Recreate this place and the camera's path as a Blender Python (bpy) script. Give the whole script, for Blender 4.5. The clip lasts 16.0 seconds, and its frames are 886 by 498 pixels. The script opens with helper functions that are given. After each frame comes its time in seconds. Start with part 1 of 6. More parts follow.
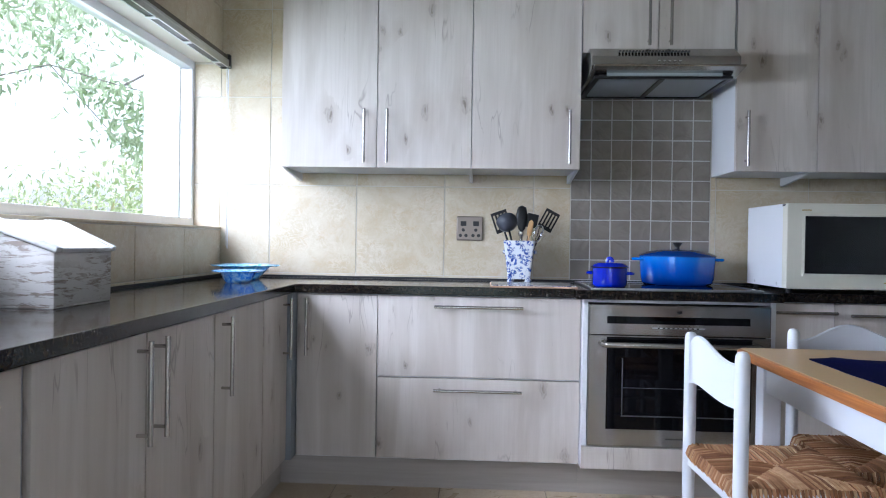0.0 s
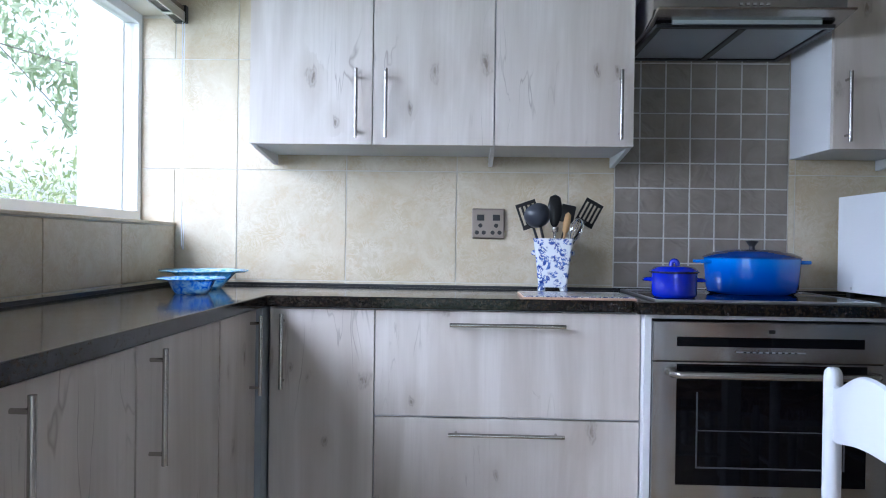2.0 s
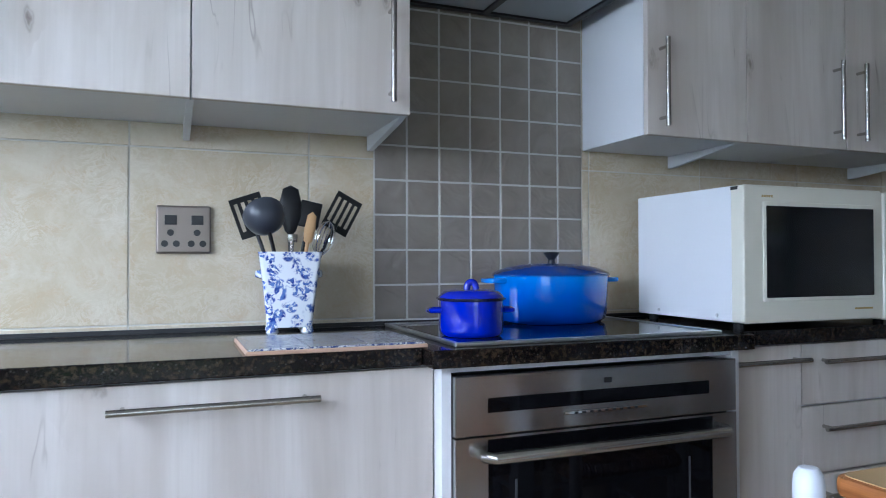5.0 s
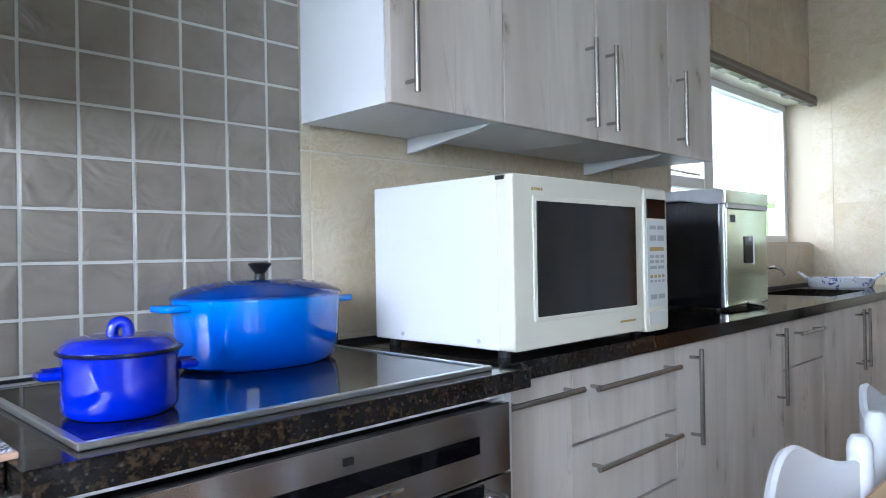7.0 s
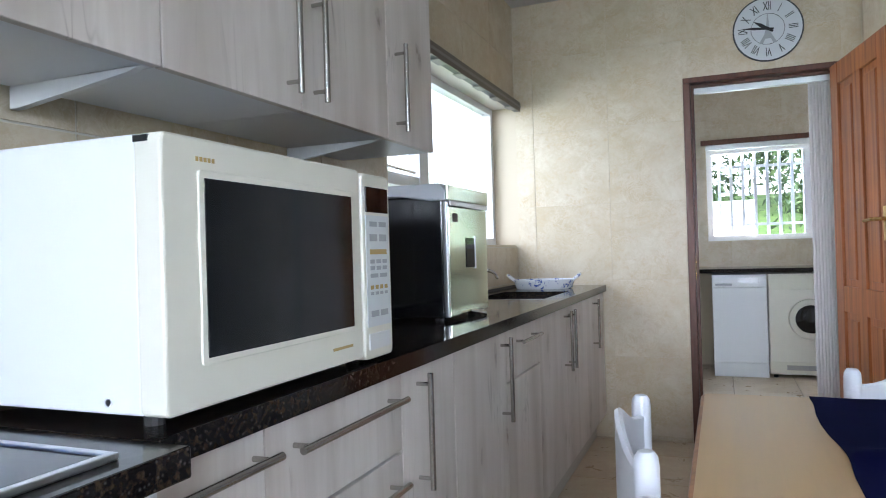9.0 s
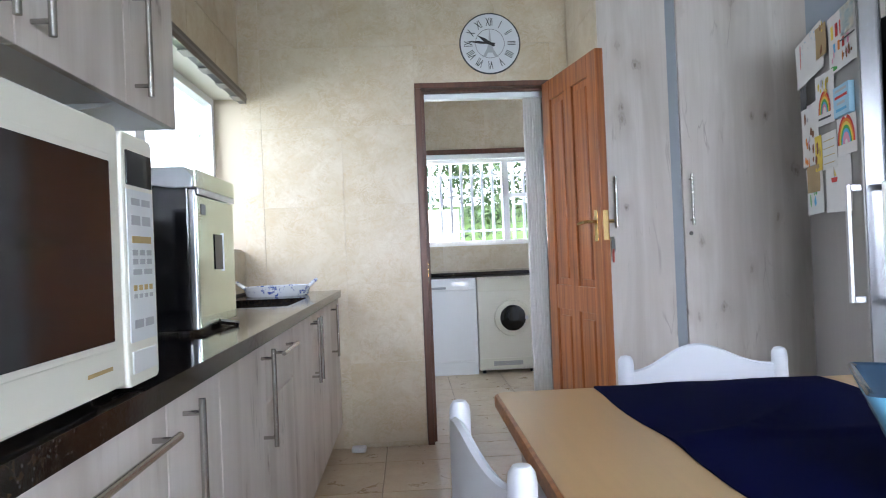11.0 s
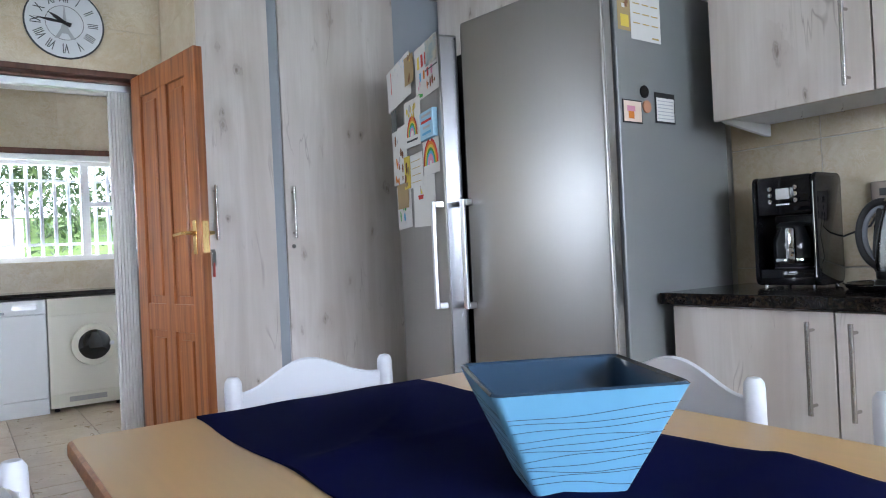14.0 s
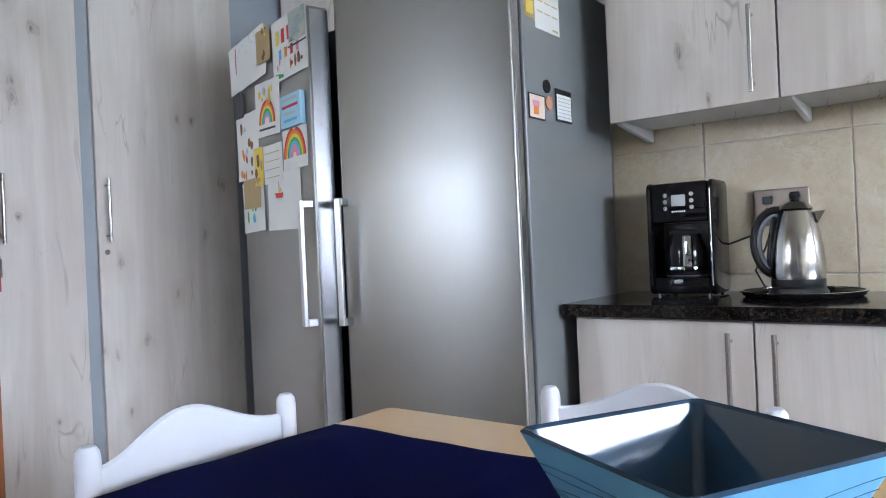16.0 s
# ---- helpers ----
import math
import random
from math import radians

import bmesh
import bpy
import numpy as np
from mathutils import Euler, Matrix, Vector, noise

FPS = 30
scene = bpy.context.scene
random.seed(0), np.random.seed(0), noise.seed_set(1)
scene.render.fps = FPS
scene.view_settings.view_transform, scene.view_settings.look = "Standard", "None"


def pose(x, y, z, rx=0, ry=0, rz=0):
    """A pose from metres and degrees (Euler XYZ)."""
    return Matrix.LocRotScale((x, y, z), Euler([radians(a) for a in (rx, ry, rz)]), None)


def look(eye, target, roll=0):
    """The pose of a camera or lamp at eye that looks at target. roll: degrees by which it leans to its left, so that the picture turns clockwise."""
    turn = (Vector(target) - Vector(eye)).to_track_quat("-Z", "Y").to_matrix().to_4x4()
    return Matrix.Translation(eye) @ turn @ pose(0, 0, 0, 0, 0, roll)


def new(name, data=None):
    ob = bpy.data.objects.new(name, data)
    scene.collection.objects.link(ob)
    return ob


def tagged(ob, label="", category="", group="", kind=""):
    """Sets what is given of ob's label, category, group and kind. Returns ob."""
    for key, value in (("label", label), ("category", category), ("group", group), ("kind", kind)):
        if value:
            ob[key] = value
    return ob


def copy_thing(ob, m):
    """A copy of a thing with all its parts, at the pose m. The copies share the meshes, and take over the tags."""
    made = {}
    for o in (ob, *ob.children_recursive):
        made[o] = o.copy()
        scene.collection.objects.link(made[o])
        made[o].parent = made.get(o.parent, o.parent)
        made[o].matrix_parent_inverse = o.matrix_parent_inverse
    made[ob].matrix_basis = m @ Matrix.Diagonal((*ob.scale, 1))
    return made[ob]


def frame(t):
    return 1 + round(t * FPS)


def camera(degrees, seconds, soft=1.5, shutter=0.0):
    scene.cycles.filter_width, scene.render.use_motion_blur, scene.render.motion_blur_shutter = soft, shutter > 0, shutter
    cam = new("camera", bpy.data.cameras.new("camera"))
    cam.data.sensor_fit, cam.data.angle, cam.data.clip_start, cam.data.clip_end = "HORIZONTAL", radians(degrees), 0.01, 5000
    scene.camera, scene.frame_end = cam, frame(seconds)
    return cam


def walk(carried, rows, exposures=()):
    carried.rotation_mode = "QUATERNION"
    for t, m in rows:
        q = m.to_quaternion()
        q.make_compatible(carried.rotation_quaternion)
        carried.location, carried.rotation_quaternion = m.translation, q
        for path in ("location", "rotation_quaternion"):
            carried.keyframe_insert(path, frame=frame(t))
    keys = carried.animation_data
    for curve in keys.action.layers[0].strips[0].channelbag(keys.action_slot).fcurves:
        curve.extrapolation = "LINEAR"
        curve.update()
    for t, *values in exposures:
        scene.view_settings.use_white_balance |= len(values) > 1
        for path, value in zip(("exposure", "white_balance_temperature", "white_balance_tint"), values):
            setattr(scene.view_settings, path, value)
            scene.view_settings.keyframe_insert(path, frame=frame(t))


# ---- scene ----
cam = camera(65.0, 16.0, soft=1.0, shutter=0.12)
SKY = 0.15
PATH = [
    (0, (0.458, 0.548, 1.094), (0.354, 2.545, 1.073), 0.9),
    (0.5, (0.431, 0.731, 1.072), (0.332, 2.728, 1.062), 0.9),
    (1, (0.401, 0.916, 1.075), (0.304, 2.913, 1.067), 1.0),
    (1.5, (0.342, 1.087, 1.073), (0.267, 3.086, 1.07), 0.8),
    (2, (0.321, 1.252, 1.078), (0.254, 3.251, 1.064), 0.8),
    (2.5, (0.306, 1.427, 1.067), (0.247, 3.426, 1.054), 0.7),
    (3, (0.279, 1.575, 1.086), (0.301, 3.575, 1.072), 0.6),
    (3.2, (0.277, 1.641, 1.086), (0.35, 3.639, 1.081), 0.5),
    (5.5, (0.453, 2.299, 1.081), (1.348, 4.087, 1.108), -0.5),
    (6, (0.535, 2.437, 1.107), (1.599, 4.13, 1.12), -0.7),
    (6.2, (0.549, 2.501, 1.118), (1.713, 4.127, 1.132), -0.5),
    (6.5, (0.605, 2.567, 1.12), (1.856, 4.127, 1.137), -0.9),
    (6.6, (0.601, 2.581, 1.123), (1.884, 4.114, 1.139), -0.8),
    (7, (0.673, 2.666, 1.119), (2.084, 4.084, 1.133), -1.0),
    (7.5, (0.777, 2.737, 1.119), (2.323, 4.005, 1.128), -1.2),
    (8, (0.891, 2.796, 1.125), (2.556, 3.905, 1.136), -1.5),
    (8.5, (0.986, 2.848, 1.128), (2.76, 3.772, 1.13), -1.3),
    (8.7, (1.026, 2.873, 1.121), (2.836, 3.725, 1.128), -1.4),
    (10.8, (1.256, 3.12, 1.105), (3.256, 3.119, 1.108), -2.5),
    (11, (1.274, 3.152, 1.084), (3.271, 3.053, 1.097), -2.3),
    (11.5, (1.298, 3.164, 1.085), (3.274, 2.847, 1.095), -2.6),
    (12, (1.307, 3.158, 1.068), (3.246, 2.662, 1.082), -2.6),
    (12.5, (1.315, 3.142, 1.06), (3.198, 2.466, 1.072), -2.7),
    (13, (1.339, 3.139, 1.063), (3.154, 2.3, 1.072), -2.7),
    (13.5, (1.378, 3.136, 1.071), (3.099, 2.117, 1.077), -2.8),
    (14, (1.431, 3.126, 1.067), (3.066, 1.973, 1.079), -2.7),
    (14.5, (1.511, 3.126, 1.079), (3.042, 1.838, 1.081), -2.7),
    (15, (1.622, 3.133, 1.077), (3.069, 1.753, 1.076), -2.7),
    (15.5, (1.757, 3.128, 1.093), (3.093, 1.64, 1.09), -2.6),
    (16, (1.881, 3.122, 1.089), (3.11, 1.544, 1.088), -2.6),
]
EXPOSURES = [(0, -0.46, 5450, 15), (3, -0.68, 5200, 14), (5.5, -0.3, 5250, 11), (7, 0.26, 5400, 11), (8.5, 0.24, 5550, 12), (11, 0.42, 5650, 14), (12.5, 0.55, 5650, 14), (13.5, 0.53, 5650, 14), (14.5, 0.44, 5650, 14), (16, 0.72, 5600, 14)]
walk(cam, [(t, look(eye, target, roll)) for t, eye, target, roll in PATH], EXPOSURES)

# ---- light ----
world = bpy.data.worlds.new("world")
scene.world = world
world.use_nodes = True
wn = world.node_tree.nodes
sky = wn.new("ShaderNodeTexSky")
sky.sky_type = "NISHITA"
sky.sun_disc = False
sky.sun_elevation = radians(52)
sky.sun_rotation = radians(250)
sky.air_density, sky.dust_density, sky.ozone_density = 1.0, 4.0, 1.0
hsv = wn.new("ShaderNodeHueSaturation")
hsv.inputs["Saturation"].default_value = 0.15
hsv.inputs["Value"].default_value = 4.6
world.node_tree.links.new(sky.outputs[0], hsv.inputs["Color"])
world.node_tree.links.new(hsv.outputs[0], wn["Background"].inputs[0])
wn["Background"].inputs[1].default_value = SKY
sun_data = bpy.data.lights.new("sun", "SUN")
sun_data.energy, sun_data.angle, sun_data.color = 2.2, radians(12), (1.0, 0.96, 0.9)
sun = new("sun", sun_data)
sun.matrix_world = look((-6, -3, 12), (0, 0, 0))


def area(name, eye, target, wide, high, watts, color=(1, 1, 1)):
    d = bpy.data.lights.new(name, "AREA")
    d.shape, d.size, d.size_y, d.energy, d.color = "RECTANGLE", wide, high, watts, color
    ob = new(name, d)
    ob.matrix_world = look(eye, target)
    return ob


# daylight that falls in through the openings (sky stand-ins just outside the walls)
area("west_window_daylight", (-1.55, 2.02, 1.85), (1.0, 2.1, 0.95), 2.4, 1.0, 84, (0.90, 0.96, 1.0))
area("north_window_daylight", (3.95, 5.1, 1.75), (3.95, 3.0, 1.3), 1.7, 1.1, 25, (0.90, 0.96, 1.0))
area("laundry_window_daylight", (9.1, 3.6, 1.8), (7.3, 2.3, 1.1), 1.2, 1.2, 540, (0.90, 0.96, 1.0))
# added fill lamp from the unseen south end; no known door stands there
area("unseen_south_fill", (0.1, -3.4, 1.3), (0.6, 1.0, 1.3), 1.7, 2.0, 30, (0.90, 0.96, 1.0))


# ---- materials ----
def material(name, base=(0.5, 0.5, 0.5), rough=0.5, metal=0.0, spec=0.5):
    m = bpy.data.materials.new(name)
    m.use_nodes = True
    b = m.node_tree.nodes["Principled BSDF"]
    b.inputs["Base Color"].default_value = (*base, 1)
    b.inputs["Roughness"].default_value = rough
    b.inputs["Metallic"].default_value = metal
    b.inputs["Specular IOR Level"].default_value = spec
    return m


class Web:
    """Short-hand for a material's node tree."""

    def __init__(self, m):
        self.t = m.node_tree
        self.b = self.t.nodes["Principled BSDF"]

    def node(self, kind, **given):
        n = self.t.nodes.new(kind)
        for k, v in given.items():
            key = k.replace("_", " ")
            if key in n.inputs:
                n.inputs[key].default_value = v
        return n

    def join(self, a, b):
        self.t.links.new(a, b)

    def coords(self, scale=(1, 1, 1), shift=True, turn=(0, 0, 0)):
        """Object coordinates in metres, shifted by chance from piece to piece."""
        tc = self.t.nodes.new("ShaderNodeTexCoord")
        mp = self.t.nodes.new("ShaderNodeMapping")
        mp.inputs["Scale"].default_value = scale
        mp.inputs["Rotation"].default_value = turn
        self.join(tc.outputs["Object"], mp.inputs["Vector"])
        if shift:
            oi = self.t.nodes.new("ShaderNodeObjectInfo")
            mul = self.t.nodes.new("ShaderNodeVectorMath")
            mul.operation = "SCALE"
            mul.inputs[0].default_value = (17.3, 9.1, 23.7)
            self.join(oi.outputs["Random"], mul.inputs["Scale"])
            self.join(mul.outputs[0], mp.inputs["Location"])
        return mp.outputs[0]

    def noise(self, vec, scale, detail=4.0, rough=0.55, warp=0.0):
        n = self.node("ShaderNodeTexNoise", Scale=scale, Detail=detail, Roughness=rough, Distortion=warp)
        self.join(vec, n.inputs["Vector"])
        return n.outputs["Fac"]

    def ramp(self, fac, *stops):
        r = self.t.nodes.new("ShaderNodeValToRGB")
        while len(r.color_ramp.elements) < len(stops):
            r.color_ramp.elements.new(0.5)
        for e, (p, c) in zip(r.color_ramp.elements, stops):
            e.position = p
            e.color = (c, c, c, 1) if isinstance(c, (int, float)) else (*c, 1)
        self.join(fac, r.inputs[0])
        return r.outputs[0]

    def mix(self, fac, a, b, mode="MIX"):
        x = self.t.nodes.new("ShaderNodeMix")
        x.data_type, x.blend_type = "RGBA", mode
        for s, v in ((x.inputs[0], fac), (x.inputs[6], a), (x.inputs[7], b)):
            if isinstance(v, (int, float)):
                s.default_value = v
            elif isinstance(v, tuple):
                s.default_value = (*v, 1)
            else:
                self.join(v, s)
        return x.outputs[2]

    def color(self, out):
        self.join(out, self.b.inputs["Base Color"])

    def rough(self, fac, low, high):
        self.join(self.ramp(fac, (0.3, low), (0.7, high)), self.b.inputs["Roughness"])

    def bump(self, fac, depth, strength=1.0):
        n = self.node("ShaderNodeBump", Strength=strength, Distance=depth)
        self.join(fac, n.inputs["Height"])
        self.join(n.outputs[0], self.b.inputs["Normal"])


def wood_laminate(name, light, mid, dark):
    """Pale oak print: soft clouds, fine grain, thin wavy cracks, smoky knots with halos."""
    m = material(name, mid, 0.42)
    w = Web(m)
    bands = w.noise(w.coords((7.0, 7.0, 0.7)), 1.0, 4, 0.55, 0.6)
    grain = w.noise(w.coords((90, 90, 2.2)), 1.0, 5, 0.65, 0.3)
    cloud = w.noise(w.coords((2.4, 2.4, 1.1)), 1.0, 3)
    c = w.mix(w.ramp(bands, (0.36, 0.0), (0.6, 1.0)), mid, light)
    c = w.mix(w.ramp(cloud, (0.47, 0.0), (0.7, 0.55)), c, mid)
    c = w.mix(w.ramp(grain, (0.46, 0.0), (0.74, 0.4)), c, mid)
    # thin cracks that follow the grain
    line = w.noise(w.coords((8.5, 8.5, 1.25)), 1.0, 3, 0.5, 0.7)
    thin = w.ramp(line, (0.489, 0.0), (0.5, 0.5), (0.511, 0.0))
    where = w.ramp(w.noise(w.coords((4.5, 4.5, 2.6)), 1.0, 2), (0.54, 0.0), (0.66, 1.0))
    c = w.mix(w.mix(1.0, thin, where, "MULTIPLY"), c, dark)
    # short flecks
    crack = w.ramp(w.noise(w.coords((30, 30, 5.0)), 1.0, 5, 0.6, 1.4), (0.65, 0.0), (0.74, 0.45))
    some = w.ramp(w.noise(w.coords((3.3, 3.3, 2.2)), 1.0, 2), (0.48, 0.0), (0.6, 0.9))
    c = w.mix(w.mix(1.0, crack, some, "MULTIPLY"), c, dark)
    # knots: a dark broken core in a smoky halo
    swirl = w.node("ShaderNodeTexNoise", Scale=14.0, Detail=4.0, Roughness=0.6)
    w.join(w.coords((1, 1, 0.45)), swirl.inputs["Vector"])
    for scale, odds in (((4.6, 4.6, 2.6), 0.55), ((8.0, 8.0, 4.0), 0.75)):
        knots = w.node("ShaderNodeTexVoronoi", Scale=1.0, Randomness=1.0)
        knots.voronoi_dimensions = "2D"
        bent = w.t.nodes.new("ShaderNodeVectorMath")
        bent.operation = "MULTIPLY_ADD"
        bent.inputs[1].default_value = (0.42, 0.42, 0.42)
        w.join(swirl.outputs["Color"], bent.inputs[0])
        w.join(w.coords(scale, True, (radians(90), 0, 0)), bent.inputs[2])
        w.join(bent.outputs[0], knots.inputs["Vector"])
        rare = w.ramp(knots.outputs["Color"], (odds, 0.0), (odds + 0.03, 1.0))
        halo = w.ramp(knots.outputs["Distance"], (0.03, 0.5), (0.12, 0.28), (0.36, 0.0))
        c = w.mix(w.mix(1.0, halo, rare, "MULTIPLY"), c, tuple(q * f for q, f in zip(mid, (0.74, 0.69, 0.63))))
        core = w.ramp(knots.outputs["Distance"], (0.0, 0.85), (0.03, 0.62), (0.05, 0.15), (0.065, 0.38), (0.1, 0.0))
        core = w.mix(1.0, core, w.ramp(w.noise(w.coords((60, 60, 14)), 1.0, 4, 0.7, 1.0), (0.38, 0.15), (0.56, 1.0)), "MULTIPLY")
        c = w.mix(w.mix(1.0, core, rare, "MULTIPLY"), c, dark)
    w.color(c)
    w.bump(grain, 0.0004, 0.3)
    w.rough(cloud, 0.36, 0.5)
    return m


M = {}
M["wood"] = wood_laminate("whitewashed_oak_laminate", (0.655, 0.605, 0.565), (0.51, 0.455, 0.41), (0.16, 0.12, 0.095))
M["white_board"] = material("white_melamine", (0.7, 0.71, 0.73), 0.4)
M["grey_board"] = material("blue_grey_melamine", (0.31, 0.335, 0.37), 0.45)
M["grey_plinth"] = material("taupe_plinth_board", (0.45, 0.41, 0.37), 0.5)
w = Web(M["grey_plinth"])
w.color(w.ramp(w.noise(w.coords((1.2, 1.2, 26)), 1.0, 4, 0.6, 0.4), (0.3, (0.40, 0.36, 0.32)), (0.7, (0.50, 0.46, 0.42))))


def stone_tile(name, a, b, c, rough=0.35):
    """Cloudy cream stone print: wide clouds, pale veils and fine flecks."""
    m = material(name, b, rough)
    w = Web(m)
    v = w.coords((1, 1, 1))
    big = w.noise(v, 4.2, 5, 0.62, 0.8)
    veil = w.noise(v, 7.5, 5, 0.68, 1.4)
    fine = w.noise(v, 60, 5, 0.7)
    col = w.mix(w.ramp(big, (0.36, 0.0), (0.66, 1.0)), b, a)
    col = w.mix(w.ramp(veil, (0.52, 0.0), (0.72, 0.45)), col, c)
    spot = w.noise(v, 19, 6, 0.75, 0.6)
    col = w.mix(w.ramp(spot, (0.5, 0.0), (0.68, 0.55)), col, tuple(q * f for q, f in zip(b, (1.02, 0.9, 0.78))))
    col = w.mix(w.ramp(fine, (0.6, 0.0), (0.75, 0.3)), col, c)
    lace = w.ramp(w.noise(v, 13, 6, 0.74, 2.2), (0.45, 0.0), (0.5, 0.42), (0.55, 0.0))
    patch = w.ramp(w.noise(v, 6.0, 3), (0.4, 0.15), (0.6, 1.0))
    col = w.mix(w.mix(1.0, lace, patch, "MULTIPLY"), col, tuple(min(0.8, q * 1.08 + 0.02) for q in c))
    oi = w.t.nodes.new("ShaderNodeObjectInfo")
    col = w.mix(w.ramp(oi.outputs["Random"], (0.0, 0.0), (1.0, 0.2)), col, b)
    w.color(col)
    w.bump(veil, 0.0015, 0.3)
    w.rough(veil, rough - 0.06, rough + 0.12)
    return m


M["tile"] = stone_tile("beige_travertine_tile", (0.61, 0.54, 0.415), (0.50, 0.41, 0.27), (0.68, 0.63, 0.54))
M["floor_tile"] = stone_tile("sand_floor_tile", (0.55, 0.45, 0.32), (0.47, 0.36, 0.24), (0.60, 0.52, 0.40), 0.3)
M["grout"] = material("pale_grout", (0.62, 0.59, 0.53), 0.85)
M["grout_beige"] = material("beige_grout", (0.56, 0.48, 0.36), 0.85)
M["grout_dark"] = material("floor_grout", (0.31, 0.26, 0.20), 0.9)
M["grout_white"] = material("grey_grout", (0.52, 0.50, 0.475), 0.8)

M["slate"] = material("grey_riven_tile", (0.22, 0.195, 0.17), 0.3)
w = Web(M["slate"])
v = w.coords((1, 1, 1))
ridge = w.noise(w.coords((9, 9, 16), True, (0.4, 0.9, 0.2)), 1.1, 2, 0.5, 1.3)
w.color(w.mix(w.ramp(ridge, (0.4, 0.0), (0.75, 0.4)), w.ramp(w.noise(v, 6, 3), (0.3, (0.20, 0.170, 0.140)), (0.7, (0.255, 0.220, 0.185))), (0.31, 0.278, 0.24)))
w.bump(ridge, 0.014, 0.75)

M["granite"] = material("black_brown_granite", (0.02, 0.016, 0.013), 0.06, 0, 0.24)
w = Web(M["granite"])
v = w.coords((1, 1, 1), False)
fleck = w.node("ShaderNodeTexVoronoi", Scale=95.0, Randomness=1.0)
w.join(v, fleck.inputs["Vector"])
c = w.mix(w.ramp(w.noise(v, 95, 4, 0.7), (0.5, 0.0), (0.62, 1.0)), (0.007, 0.006, 0.006), (0.042, 0.028, 0.017))
c = w.mix(w.ramp(fleck.outputs["Distance"], (0.0, 0.9), (0.24, 0.0)), c, (0.085, 0.077, 0.07))
w.color(c)
w.rough(w.noise(v, 14, 3), 0.05, 0.12)
w.bump(w.noise(v, 42, 4, 0.65), 0.0011, 0.2)

M["steel"] = material("brushed_steel", (0.45, 0.435, 0.415), 0.3, 1.0)
w = Web(M["steel"])
w.b.inputs["Roughness"].default_value = 0.2
w.b.inputs["Anisotropic"].default_value = 0.8
w.b.inputs["Anisotropic Rotation"].default_value = 0.25
round_z = w.t.nodes.new("ShaderNodeTangent")
round_z.direction_type, round_z.axis = "RADIAL", "Z"
w.join(round_z.outputs[0], w.b.inputs["Tangent"])
w.bump(w.noise(w.coords((3, 3, 900)), 1.0, 2, 0.5), 0.00004, 0.2)
M["steel_v"] = material("brushed_fridge_steel", (0.36, 0.352, 0.34), 0.3, 1.0)
w = Web(M["steel_v"])
brush = w.noise(w.coords((260, 260, 1.5)), 1.0, 3, 0.6)
w.rough(brush, 0.37, 0.44)
w.b.inputs["Anisotropic"].default_value = 0.4
w.b.inputs["Anisotropic Rotation"].default_value = 0.25
round_z = w.t.nodes.new("ShaderNodeTangent")
round_z.direction_type, round_z.axis = "RADIAL", "Z"
w.join(round_z.outputs[0], w.b.inputs["Tangent"])
w.b.inputs["Coat Weight"].default_value = 0.6
w.b.inputs["Coat Roughness"].default_value = 0.16
w.bump(w.noise(w.coords((1, 1, 1)), 3.0, 2), 0.004, 0.25)
M["fridge_side"] = material("silver_grey_paint", (0.23, 0.24, 0.245), 0.38, 0.4)
M["handle"] = material("satin_nickel", (0.46, 0.445, 0.42), 0.25, 1.0)
M["kettle_steel"] = material("satin_kettle_steel", (0.43, 0.415, 0.39), 0.17, 1.0)
M["chrome"] = material("chrome", (0.8, 0.8, 0.8), 0.08, 1.0)
M["brass"] = material("polished_brass", (0.75, 0.53, 0.22), 0.22, 1.0)
M["alu"] = material("anodised_aluminium", (0.62, 0.63, 0.65), 0.33, 1.0)
M["rail_metal"] = material("dull_rail_metal", (0.24, 0.225, 0.21), 0.45, 0.5)
M["rail_brown"] = material("brown_rail", (0.12, 0.095, 0.075), 0.4)
M["black"] = material("black_plastic", (0.013, 0.013, 0.014), 0.35)
M["gloss_black"] = material("gloss_black_plastic", (0.008, 0.008, 0.009), 0.07)
M["rubber"] = material("black_rubber", (0.02, 0.02, 0.02), 0.7)
M["hob"] = material("black_ceramic_glass", (0.006, 0.006, 0.008), 0.03)
M["dark_glass"] = material("dark_oven_glass", (0.003, 0.003, 0.004), 0.04, 0, 0.18)
M["mw_glass"] = material("dark_microwave_glass", (0.009, 0.0095, 0.011), 0.08)
M["cream"] = material("cream_plastic", (0.71, 0.695, 0.60), 0.38)
M["white_metal"] = material("white_painted_metal", (0.75, 0.77, 0.80), 0.35)
M["white_gloss"] = material("white_gloss_paint", (0.64, 0.66, 0.71), 0.28)
M["ceiling_paint"] = material("off_white_ceiling", (0.6, 0.58, 0.55), 0.8)
M["white_wall"] = material("white_wall_paint", (0.78, 0.77, 0.74), 0.75)
M["navy"] = material("navy_cotton_cloth", (0.003, 0.0044, 0.037), 0.9, 0, 0.05)
w = Web(M["navy"])
w.bump(w.noise(w.coords((900, 900, 900), False), 1.0, 2), 0.0006, 0.5)
M["beech"] = material("honey_beech_top", (0.56, 0.36, 0.165), 0.27)
w = Web(M["beech"])
g = w.noise(w.coords((3, 60, 60), False), 1.0, 3, 0.5, 0.2)
w.color(w.ramp(g, (0.2, (0.53, 0.345, 0.16)), (0.8, (0.585, 0.39, 0.19))))
w.rough(g, 0.29, 0.33)
M["pine_edge"] = material("orange_pine_edge", (0.42, 0.19, 0.05), 0.35)
w = Web(M["pine_edge"])
